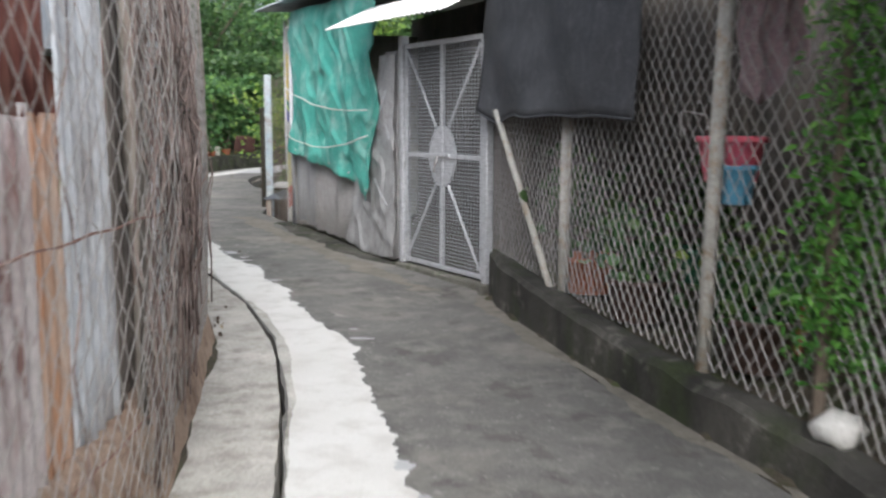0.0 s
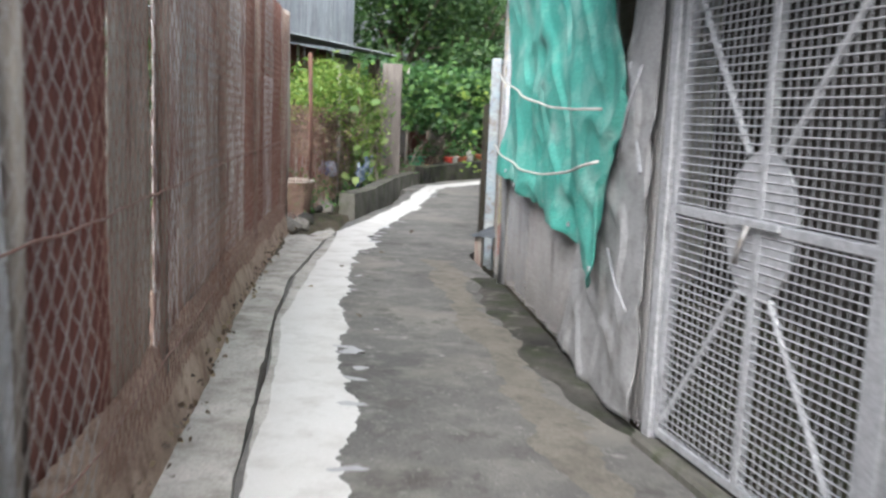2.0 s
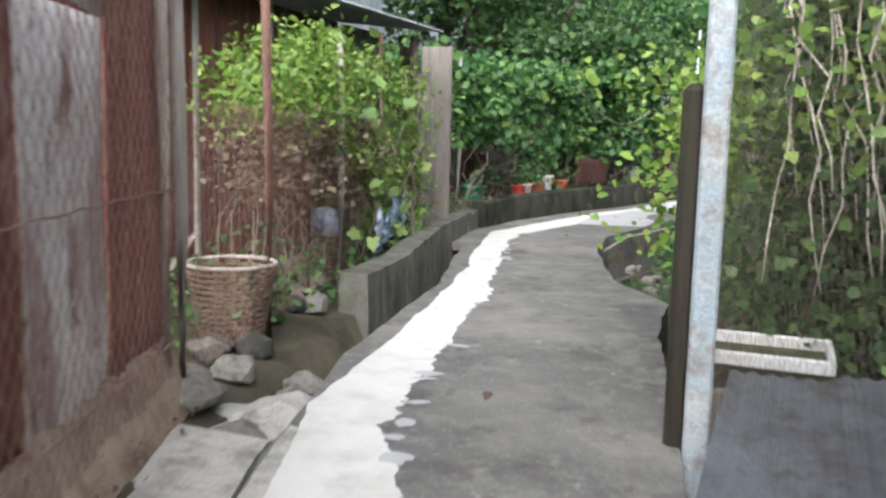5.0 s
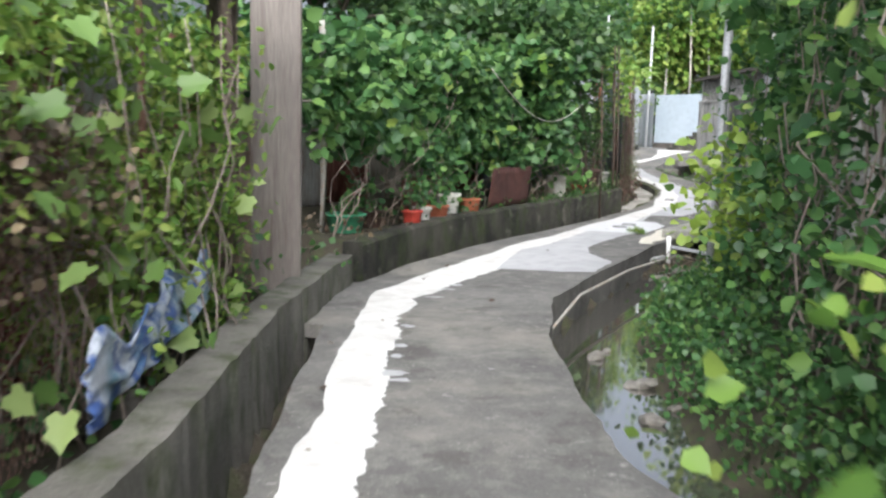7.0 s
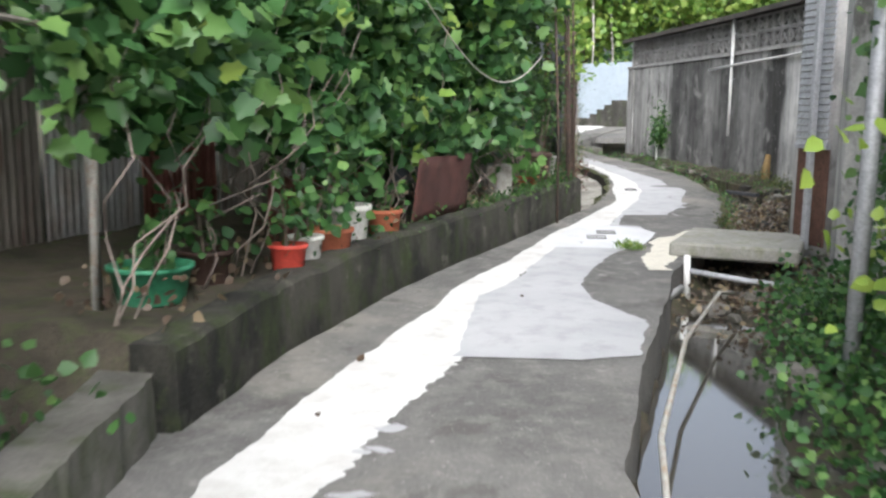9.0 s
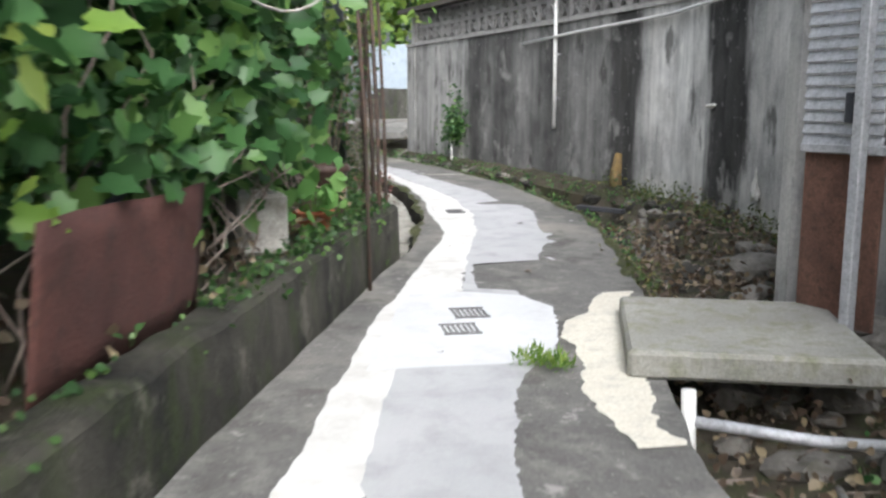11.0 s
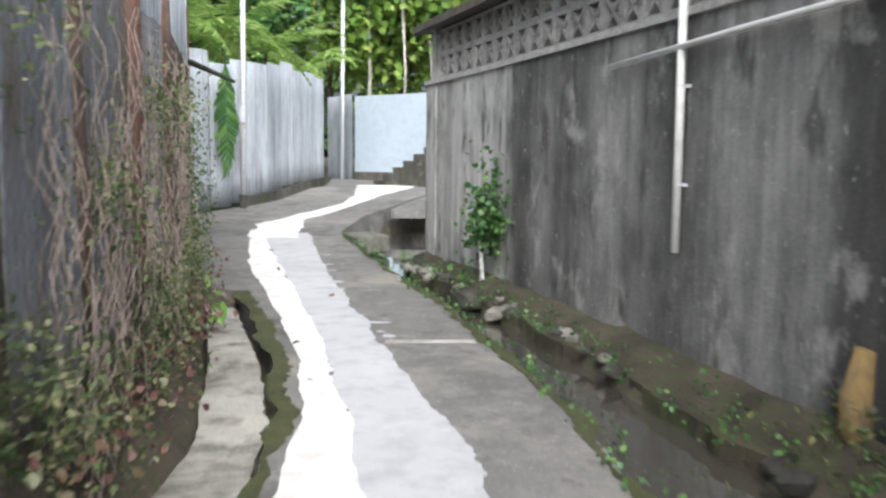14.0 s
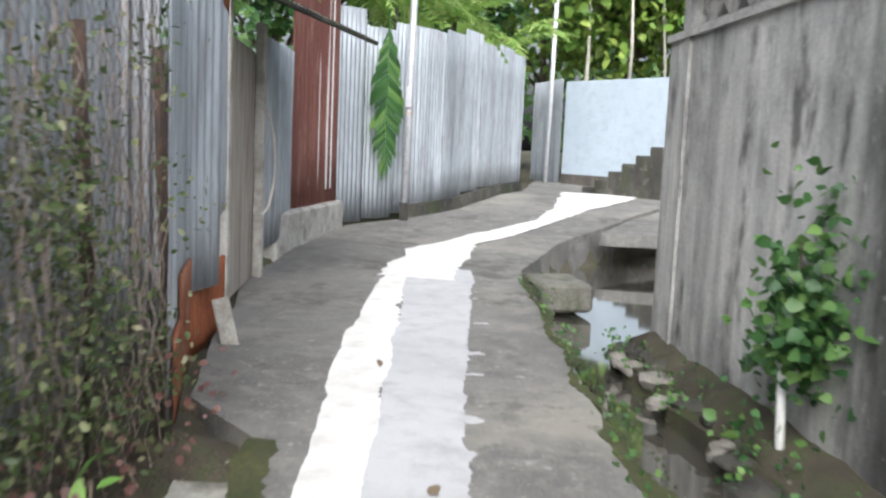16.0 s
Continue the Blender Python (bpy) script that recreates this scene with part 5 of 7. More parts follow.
for k, (x, y, l, rz, ry) in enumerate(((-5.9, 14.3, 0.9, 30, 55), (-6.3, 14.6, 0.8, 80, 62), (-6.2, 15.5, 0.7, 10, 20))):
    pl = part("plank", Mesh().box(0, 0, 0, l, 0.10, 0.03, c=0.004), M_WOOD)
    pl.matrix_world = pose(x, y, 0.05 + 0.5 * l * math.sin(radians(ry)), 0, -ry, rz)
    tagged(pl, "grey timber plank leaning among the clutter", "plank", "yard planks")
rng = random.Random(4)
for k in range(34):
    y = rng.uniform(13.4, 19)
    x = inp([(-5.0, 13.4), (-5.5, 15), (-6.2, 17), (-6.5, 19)], y) - rng.uniform(0.0, 0.5)
    rock("stone", x, y, lie(x, y) + 0.05, rng.uniform(0.08, 0.22), M_STONE if k % 3 else M_MOSSC, 400 + k)
for k in range(12):
    y = rng.uniform(13.4, 14.6)
    rock("stone", xl(y) - rng.uniform(0.06, 0.4), y, zg(y) - 0.14, rng.uniform(0.1, 0.22), M_PALE if k % 2 else M_STONE, 450 + k, label="broken pale concrete lump in the drain")
scrap = thing("blue_plastic_sheet", "crumpled blue and white plastic sheet on the fence", "plastic sheet")
m = Mesh()
m.grid(lambda u, v: (-5.95 - 0.55 * u + 0.06 * nz(u * 4, v * 3, 0, 2) + 0.05, 17.3 + 1.9 * u, 0.32 + 0.42 * v * (0.7 + 0.4 * nz(u * 3, 0, 0, 2)) + 0.15 * u), 30, 14)
M_PLBLUE = surf("blue_white_plastic", (0.06, 0.11, 0.30), (0.42, 0.46, 0.52), (0.14, 0.30, 0.42), 9, 5, 0.45, 0.3, (1, 1, 0.35), sharp=0.9)
part("sheet", m, M_PLBLUE, scrap, smooth=True, thick=0.003)
bag = rock("dark_bag", -6.25, 17.0, 0.62, 0.16, M_PLBLUE, 9, 1.0, "blue striped plastic bag hung on the fence", "bags")
bag["category"] = "bag"

bush = thing("climbing_vine", "yellow-green climbing vine heaped on the wire fence", "vine")


def bush_in(x, y, z):
    c = inp([(-5.9, 15.4), (-6.3, 17.2), (-6.75, 19.8)], y) - 0.12
    top = ramp(y, 15.2, 1.7, 16.2, 2.2, 17.2, 2.25, 19.6, 2.1) + 0.2 * nz(x, y, 0, 2)
    low = ramp(y, 15.2, 1.5, 16.5, 1.35, 17.4, 1.2, 18.2, 0.3, 19.8, 0.3) + 0.15 * nz(x, y, 5, 3)
    return abs(x - c) < 0.35 and low < z < top and nz(x, y, z, 1.6) > -0.22


leaves("leaves", scatter(5200, ((-7.3, 15.2, 0.2), (-5.4, 19.9, 2.5)), 7, bush_in), 0.07, L_LIGHT, bush, 15, 0.10, seed=8, wide=0.5)
leaves("dead_leaves", scatter(700, ((-6.7, 15.3, 0.9), (-5.7, 18.0, 1.55)), 57, lambda x, y, z: abs(x - inp([(-6.0, 15.4), (-6.45, 18.0)], y)) < 0.3), 0.05, M_LITTER, bush, 7, 0.09, seed=58)
leaves("broad_leaves", [p for p in scatter(260, ((-7.2, 17.0, 0.3), (-5.6, 19.9, 2.3)), 17, lambda x, y, z: abs(x - inp([(-6.05, 17.0), (-6.6, 19.8)], y)) < 0.2)], 0.13, leafy("pale_vine_leaf", (0.09, 0.17, 0.04), (0.16, 0.27, 0.07), (0.30, 0.38, 0.14)), bush, 2, 0.08, seed=18, lobed=True)
stems("stem", 46, 23, M_TWIG, bush, lambda r: (-6.1 - 0.5 * r.random(), 15.6 + 4 * r.random(), 0.1), lambda r: (-6.1 - 0.5 * r.random(), 15.6 + 4 * r.random(), r.uniform(1.2, 2.1)), 0.008, 0.12)
weeds = thing("yard_weeds", "straggling weeds and dead stalks in the yard", "weeds", kind="stuff")
leaves("leaves", scatter(700, ((-8.5, 14, 0.05), (-5.6, 22, 0.45)), 27, lambda x, y, z: x < inp(YF, y) + 0.1), 0.07, L_VINE, weeds, 8, 0.12, seed=28)
gp2 = thing("timber_gate_post", "broad grey timber board standing as a gate post", "post")
part("board", Mesh().box(-6.82, 20.9, 1.35, 0.40, 0.05, 2.3, 8, c=0.006), M_WOODD, gp2)
part("board", Mesh().box(-6.98, 20.35, 1.3, 0.22, 0.05, 2.3, 12, c=0.006), M_BARK, gp2)
part("post", Mesh().pipe([(-6.62, 19.75, -0.1), (-6.6, 19.75, 1.0), (-6.66, 19.78, 2.5)], 0.045, 8), M_BARK, gp2, smooth=True)
pp = thing("garden_post", "pale thin post carrying the vine hedge", "post")
part("shaft", Mesh().pipe([(-7.25, 22.9, 0.2), (-7.24, 22.9, 1.2), (-7.27, 22.92, 2.55)], 0.035, 8), M_PIPE, pp, smooth=True)
part("rail", Mesh().tube((-7.25, 22.9, 1.75), (-6.85, 20.9, 1.7), 0.014, 6), M_WOOD, pp)

# ---- vine hedge and pots over the retaining wall ----
hedge = thing("vine_hedge", "dense green vine hedge over a low wall", "hedge")


def hedge_in(x, y, z):
    a = xl(y) - 0.10
    top = ramp(y, 22, 2.3, 26, 2.45, 28, 2.8, 31, 3.0) + 0.3 * nz(x, y, 0, 1.0)
    low = ramp(y, 22, 1.4, 24, 1.2, 26, 1.05, 28, 1.0, 30, 0.85) + 0.22 * nz(y, 0, 5, 1.8)
    f = a + 0.30 * nz(x * 0.3, y, z, 1.3)
    return f - 0.75 < x < f and low < z < top


leaves("leaves", scatter(11000, ((-8.2, 22.5, 0.5), (-4.4, 28.9, 3.3)), 5, hedge_in), 0.125, L_VINE, hedge, 7, 0.11, seed=6, up=0.7, lobed=True)
leaves("young_leaves", scatter(900, ((-8.2, 22.5, 0.6), (-4.4, 28.9, 3.3)), 15, lambda x, y, z: hedge_in(x, y, z) and x > xl(y) - 0.3), 0.13, L_LIGHT, hedge, 2, 0.12, seed=16, up=0.8, lobed=True)
# overhead leaves added only to dim the garden and near hedge
leaves("canopy_leaves", scatter(1500, ((-8.0, 27.2, 2.6), (-5.0, 32.5, 3.4)), 135, lambda x, y, z: x < min(xl(y), -4.9) - 0.15), 0.15, L_DARK, hedge, 6, 0.16, seed=136, up=1.0)
leaves("top_leaves", scatter(2600, ((-11, 22.2, 2.0), (-5.5, 30.5, 2.6)), 35, lambda x, y, z: x < xl(y) - 0.5), 0.15, L_VINE, hedge, 5, 0.15, seed=36, up=1.2)
stems("stem", 60, 33, M_TWIG, hedge, lambda r: (lambda y: (xl(y) - 0.45, y, 0.4))(r.uniform(22.6, 30.2)), lambda r: (lambda y: (xl(y) - 0.4, y, r.uniform(1.0, 2.3)))(r.uniform(22.6, 30.2)), 0.008, 0.2)
tagged(part("hanging_cable", Mesh().pipe([(-6.0 + 0.85 * k / 14, 25.2 + 2.7 * k / 14, 2.25 - 0.6 * math.sin(k / 14 * 2.6)) for k in range(15)], 0.006, 6), M_PIPE, smooth=True), "pale cable looped through the vine leaves", "cable")
for k, (y, off, r, h, mat, lab) in enumerate(((24.75, 0.42, 0.13, 0.22, M_TERRA, "terracotta flower pot on the retaining wall"), (25.2, 0.48, 0.14, 0.34, M_WHITEP, "dirty white plastic bucket planter on the wall"), (25.72, 0.42, 0.11, 0.26, M_TERRA, "terracotta flower pot on the retaining wall"), (23.2, 0.75, 0.17, 0.2, M_GREENP, "green plastic planter tub on the wall"), (24.1, 0.40, 0.09, 0.2, M_REDP, "red plastic pot on the retaining wall"),
                                              (24.38, 0.42, 0.09, 0.22, M_WHITEP, "off-white plastic pot on the wall"), (23.7, 0.7, 0.12, 0.2, M_BROWNP, "dark pot half hidden under the vine"))):
    x = xl(y) - off + 0.17
    t = tub("flower_pot", x, y, lie(x, y) - 0.01, r, h, mat, lab, "pot", "hedge pots")
    plant_in(t, h + 0.35, 0.16, 14, L_VINE, 500 + k, 0.08, 4)
rs = thing("rusty_sheet", "red rusted sheet leaning below the vine, darkened for shade", "sheet")
# rust colour about halved, so the vine's shade is in the material
sheet((xl(26.15) - 0.20, 26.15), (xl(27.35) - 0.20, 27.35), 0.44, 1.0, surf("shaded_rust", (0.065, 0.03, 0.026), (0.10, 0.042, 0.034), (0.045, 0.026, 0.022), 2, 8, 0.9, 0.4), rs, pitch=0.3, amp=0.004, lean=0.12)
rs2 = thing("rusty_sheet", "dark rusted sheet standing behind flower pots", "sheet")
sheet((xl(25.2) - 0.9, 25.2), (xl(26.1) - 0.8, 26.1), 0.42, 0.9, M_RUST, rs2, pitch=0.3, amp=0.004)
tagged(part("concrete_block", Mesh().box(-5.65, 29.0, 0.62, 0.30, 0.38, 0.36, 15, c=0.02), M_PALE), "pale concrete block under the vine", "block")
gb = thing("garden_back_fence", "dark sheet fence behind the vine garden", "fence")
for k in range(9):
    y = 21.6 + 1.05 * k
    sheet((xl(min(y, 29.8)) - 2.3, y), (xl(min(y + 1.0, 29.8)) - 2.3, y + 1.0), 0.3, 2.4, (M_ZINCO, M_RUST, M_WOOD)[k % 3], gb, "panel")
cs = [(xl(y) - random.uniform(0.1, 0.9), y, zg(y) + 0.46) for y in np.arange(22.6, 30.2, 0.04)]
tagged(leaves("garden_litter", cs, 0.06, M_LITTER, None, 3, 0.07, "dry red-brown leaf litter on the wall top", seed=41), "", "litter", kind="stuff")
cs = [(xl(y) - 0.10 + random.uniform(-0.1, 0.06), y, zg(y) + 0.44) for y in list(np.arange(27.3, 30.3, 0.035)) + list(np.arange(25.0, 27.3, 0.25))]
tagged(leaves("wall_top_weeds", cs, 0.04, L_DARK, None, 8, 0.05, "small green weeds along the wall top", seed=42), "", "weeds", kind="stuff")

# ---- ditch and thicket ----
thicket = thing("overgrown_thicket", "tall leafy thicket covered with creepers", "thicket")


def right_face(y, z):
    return ramp(y, 15.3, -2.35, 17, -2.7, 19, -3.05, 21, -3.3, 23.5, -3.25, 25, -2.9, 26.6, -2.3) + 0.35 * nz(0, y, z, 0.9) + ramp(z, 0, 0.15, 1, -0.05, 3.5, 0.15)


def right_in(x, y, z):
    a = right_face(y, z)
    return a < x < a + 0.7 and z > -0.25


leaves("leaves", scatter(11000, ((-4.2, 15.3, -0.3), (-0.8, 26.8, 4.2)), 9, right_in), 0.085, L_VINE, thicket, 6, 0.12, seed=10, up=0.7)
leaves("creeper_leaves", scatter(4500, ((-4.2, 16, 1.2), (-0.8, 26.8, 4.2)), 39, lambda x, y, z: right_face(y, z) - 0.05 < x < right_face(y, z) + 0.2 and nz(x, y, z, 0.8) > 0), 0.16, L_VINE, thicket, 3, 0.12, seed=40, up=0.7, lobed=True)
leaves("young_leaves", scatter(1500, ((-4.4, 15.4, 0.5), (-0.8, 24.5, 2.4)), 19, lambda x, y, z: right_face(y, z) - 0.12 < x < right_face(y, z) + 0.1 and nz(x, y, z, 0.9) > 0.15), 0.11, L_LIGHT, thicket, 4, 0.12, seed=20, up=0.9)
stems("stem", 90, 43, M_TWIG, thicket, lambda r: (lambda y: (right_face(y, 0) + 0.3, y, -0.3))(r.uniform(15.5, 26.5)), lambda r: (lambda y: (right_face(y, 2) + 0.2, y, r.uniform(1.2, 3.4)))(r.uniform(15.5, 26.5)), 0.012, 0.25)
br = thing("bright_shoot", "bright lime-green leafy shoot over the ditch", "shoot")
for k, (x, y, z) in enumerate(((-3.45, 22.6, 1.0), (-3.2, 15.9, 1.3))):
    leaves("leaves", [(x + random.gauss(0.22, 0.24), y + random.gauss(0, 0.45), z + random.gauss(0.1, 0.32)) for _ in range(150 if k == 0 else 160)], 0.105 if k == 0 else 0.07, (leafy("lime_leaf", (0.22, 0.34, 0.05), (0.30, 0.42, 0.07), (0.38, 0.48, 0.12)) if k == 0 else L_LIGHT), br, 3 if k == 0 else 6, 0.09, seed=50 + k, up=1.0)
    part("stem", Mesh().pipe([(x + 0.5, y, -0.2), (x + 0.25, y, z * 0.6), (x, y, z)], [0.015, 0.012, 0.006], 6), M_BARK, br, smooth=True)
hut = thing("zinc_hut", "grey corrugated zinc hut half hidden by creepers", "hut")
for k in range(6):
    sheet((-1.3, 16.5 + 1.4 * k), (-1.3, 17.88 + 1.4 * k), -0.2, 3.6, M_ZINC, hut, "wall_sheet")
part("roof", Mesh().box(0.6, 20.7, 3.7, 4.2, 9.0, 0.1, ry=-4, c=0.02), M_ZINC, hut)
pole = thing("grey_pole", "grey metal pole standing in the ditch bank", "pole", at=(-3.38, 23.87, -0.4))
part("shaft", Mesh().pipe([(0, 0, 0), (0.02, 0, 1.5), (0.05, 0, 4.2)], 0.045, 10), M_STEEL, pole, smooth=True)
for dx in (0.0,):
    pts = [(-4.64 + dx, 20.6, -0.22), (-4.66 + dx, 21.4, -0.05), (-4.56 + dx, 22.6, 0.02), (-4.2 + dx, 24.3, 0.02), (-3.7 + dx, 25.9, 0.0), (-3.45 + dx, 26.4, -0.1)]
    tagged(part("ditch_pipe", Mesh().pipe(pts, 0.015, 7), M_PIPE, smooth=True), "bent white plastic pipe along the ditch", "pipe", "ditch pipes")
for k in range(26):
    y = rng.uniform(22.6, 27.0)
    x = xr(y) + rng.uniform(0.15, 1.3)
    rock("stone", x, y, max(lie(x, y), -0.5) + 0.02, rng.uniform(0.05, 0.17), M_MOSSC if k % 2 else M_STONE, 600 + k, label="grey rubble stone in the ditch", group="ditch stones")
for k in range(9):
    y = rng.uniform(19.5, 22.0)
    x = xr(y) + rng.uniform(0.3, 1.2)
    rock("stone", x, y, -0.26, rng.uniform(0.03, 0.09), M_STONE, 660 + k, label="small stone standing in the water", group="ditch stones")
cs = [(lambda x, y: (x, y, lie(x, y) + random.uniform(0.0, 0.25)))(xr(y) + 0.85 + abs(random.gauss(0, 0.45)), y) for y in np.arange(15.6, 26.5, 0.007)]
tagged(leaves("bank_weeds", cs, 0.055, L_VINE, None, 7, 0.12, "low green weeds on the ditch bank", seed=44), "", "weeds", kind="stuff")

# ---- slab, debris and hut door ----
slab = part("entrance_slab", Mesh().box(0, 0, 0, 1.16, 1.22, 0.14, c=0.02), M_MOSSC)
slab.data.materials[0] = surf("grey_slab", (0.24, 0.235, 0.21), (0.32, 0.31, 0.28), (0.20, 0.20, 0.14), 2, 9, 0.92, 0.4)
slab.matrix_world = pose(-3.15, 27.78, 0.11, 0, 0, -19)
tagged(slab, "thick grey concrete slab bridging to the doorway", "slab", kind="structure")
tagged(part("slab_pier", Mesh().box(-3.0, 28.2, -0.12, 0.9, 0.3, 0.36, -19, c=0.02), M_MOSSC), "dark concrete pier under the slab", "pier", kind="structure")
M_PILLAR = M_WALL
tagged(part("pillar", Mesh().box(-2.25, 27.05, 1.4, 0.5, 0.5, 3.4, -12, c=0.02), M_PILLAR), "dark damp-stained concrete pillar", "pillar", kind="structure")
hd = thing("hut_door", "grey louvred metal door over a brown sheet", "door")
m = Mesh()
for k in range(26):
    m.box(-2.5, 27.95, 1.12 + 0.065 * k, 0.02, 0.5, 0.06, 18, 0, 22, c=0.004)
part("louvre", m, M_STEEL, hd)
part("frame", Mesh().box(-2.58, 27.68, 1.45, 0.06, 0.06, 2.7, 18, c=0.006).box(-2.42, 28.2, 1.95, 0.05, 0.05, 1.75, 18, c=0.006).box(-2.5, 27.94, 1.08, 0.05, 0.52, 0.05, 18, c=0.006), M_STEEL, hd)
part("lower_sheet", Mesh().box(-2.47, 27.96, 0.58, 0.02, 0.5, 0.95, 18, c=0.003), M_IRON, hd)
part("latch", Mesh().box(-2.55, 27.82, 1.3, 0.03, 0.05, 0.16, 18, c=0.004), M_BLACK, hd)
m = Mesh()
m.box(-1.85, 28.5, 1.4, 1.3, 0.12, 3.4, 4)
m.box(-0.9, 26.9, 1.4, 2.6, 0.12, 3.4, 4)
tagged(part("wall_hut", m, M_WALL), "dark side wall of the doorway", "wall", kind="structure")
bx = thing("rusty_box", "open rust-brown metal box hung by the wall", "box", at=(-1.45, 29.7, 0.60))
for a, b, c, d, e2, g2 in ((0, 0, 0.2, 0.36, 0.5, 0.02), (0, 0, -0.2, 0.36, 0.5, 0.02), (0, 0.25, 0, 0.36, 0.02, 0.4), (0, -0.25, 0, 0.36, 0.02, 0.4), (0.17, 0, 0, 0.02, 0.5, 0.4)):
    part("side", Mesh().box(a, b, c, d, e2, g2, c=0.003), M_IRON, bx)
pv = thing("waste_pipe", "white plastic waste pipe with elbow beside the slab", "pipe", at=(0, 0, 0))
part("upright", Mesh().pipe([(-3.78, 26.95, -0.35), (-3.79, 26.97, 0.12)], 0.032, 9), M_SHEETW, pv, smooth=True)
part("branch", Mesh().pipe([(-3.78, 26.97, -0.02), (-3.3, 26.75, -0.06), (-2.95, 26.7, -0.09)], 0.026, 9), M_STEEL, pv, smooth=True)
part("lower_run", Mesh().pipe([(-3.85, 26.85, -0.16), (-4.12, 26.1, -0.13), (-4.25, 25.3, -0.13)], 0.034, 9), M_SHEETW, pv, smooth=True)
for k in range(40):
    y = rng.uniform(25.4, 28.5)
    x = xr(y) + rng.uniform(0.2, 1.6)
    rock("stone", x, y, lie(x, y) + 0.02, rng.uniform(0.05, 0.2), M_STONE, 700 + k, label="rubble stone among litter by the slab", group="rubble")
cs = [(xr(y) + random.uniform(0.1, 1.4), y) for y in np.arange(25.2, 32.5, 0.013)]
cs = [(x, y, lie(x, y) + 0.03) for x, y in cs if x < (inp(WALL, y) - 0.1 if y > 28.6 else -2.4)]
tagged(leaves("fallen_leaves", cs, 0.05, M_LITTER, None, 8, 0.10, "fallen brown and yellow leaves in the channel", seed=45), "", "litter", kind="stuff")
cs = [(inp(WALL, y) - random.uniform(0.05, 0.55), y, zg(y) + 0.02) for y in np.arange(29.2, 41, 0.19)]
cs += [(xr(y) + random.uniform(-0.03, 0.12), y, zg(y) + 0.0) for y in np.arange(29.5, 43, 0.24)]
tagged(leaves("channel_weeds", cs, 0.034, L_VINE, None, 14, 0.045, "small weeds rooted along the channel", seed=46), "", "weeds", kind="stuff")
for x, y, s in ((-4.27, 27.62, 0.04), (-4.2, 27.52, 0.03)):
    tagged(leaves("grass_tuft", [(x + random.gauss(0, s), y + random.gauss(0, s), zg(y) + 0.04) for _ in range(34)], 0.06, L_LIGHT, None, 3, 0.02, "green grass tuft growing in the path", seed=47, wide=0.14, up=0.0, droop=-2.5), "", "grass", kind="stuff")

tagged(leaves("path_leaves", [(xl(y) + 0.15 + 1.1 * random.random() ** 2, y, zg(y) + 0.012) for y in np.arange(9, 40, 0.9)], 0.06, M_LITTER, None, 1, 0.02, "a few dry leaves fallen on the path", seed=49, up=3.0), "", "litter", kind="stuff")
for k in range(46):
    y = rng.uniform(28.9, 33.0)
    x = xr(y) + rng.uniform(0.1, 0.92) * (inp(WALL, y) - xr(y) - 0.15)
    rock("stone", x, y, lie(x, y) + 0.02, rng.uniform(0.04, 0.15), M_STONE if k % 3 else M_MOSSC, 1200 + k, label="rubble stone among fallen leaves", group="rubble")
rock("boulder", -1.95, 29.75, lie(-1.95, 29.75) + 0.05, 0.30, M_STONE, 1260, 0.6, "grey boulder among litter below the wall", "rubble")
cs = [(lambda x: (x, y, lie(x, y) + random.uniform(0.02, 0.14)))(inp(WALL, y) - abs(random.gauss(0.05, 0.22))) for y in np.arange(28.9, 34.2, 0.03)]
cs += [(lambda x: (x, y, lie(x, y) + random.uniform(0.02, 0.08)))(xr(y) + abs(random.gauss(0.02, 0.07))) for y in np.arange(29.0, 33.5, 0.06)]
tagged(leaves("foot_weeds", cs, 0.05, leafy("olive_leaf", (0.045, 0.07, 0.02), (0.09, 0.12, 0.035), (0.22, 0.21, 0.08), 0.2), None, 9, 0.06, "olive weeds and yellowing leaves below the wall", seed=146, wide=0.4), "", "weeds", kind="stuff")
tw = Mesh()
for _ in range(150):
    y = rng.uniform(25.4, 33.0)
    x = xr(y) + rng.uniform(0.1, 1.2)
    a, n = rng.uniform(0, 6.28), rng.uniform(0.08, 0.3)
    z = lie(x, y) + 0.035
    tw.tube((x, y, z), (x + n * math.cos(a), y + n * math.sin(a), z + rng.uniform(-0.01, 0.05)), rng.uniform(0.003, 0.007), 5)
tagged(part("fallen_twigs", tw, M_TWIG), "dry broken twigs lying among the litter", "twigs", kind="stuff")
# ---- drains in the path ----
M_GRATE = surf("drain_iron", (0.12, 0.12, 0.12), (0.2, 0.2, 0.2), (0.08, 0.07, 0.06), 6, 30, 0.7, 0.4)
for x, y, w, d in ((-4.41, 28.62, 0.21, 0.22), (-4.53, 28.28, 0.21, 0.2), (-3.81, 32.33, 0.17, 0.2)):
    g = thing("drain_cover", "small dark iron drain grate set in cement", "drain cover", "drain covers", at=(x, y, zg(y) + 0.014))
    for k in range(7):
        part("bar", Mesh().box(-w / 2 + w * (k + 0.5) / 7, 0, 0.004, w / 14, d, 0.012, c=0.001), M_GRATE, g)
    part("frame", Mesh().box(0, -d / 2, 0.004, w, 0.02, 0.014).box(0, d / 2, 0.004, w, 0.02, 0.014).box(0, 0, -0.002, w, d, 0.006), M_GRATE, g)
tagged(part("dark_timber", Mesh().box(-2.08, 32.85, 0.17, 0.09, 0.62, 0.05, 35, c=0.008), M_BLACK), "black timber offcut lying across the channel", "timber")
C_L = [(-4.22, 26.5), (-4.16, 26.9), (-4.08, 27.5), (-3.92, 28.3), (-3.6, 28.72), (-3.42, 29.05)]
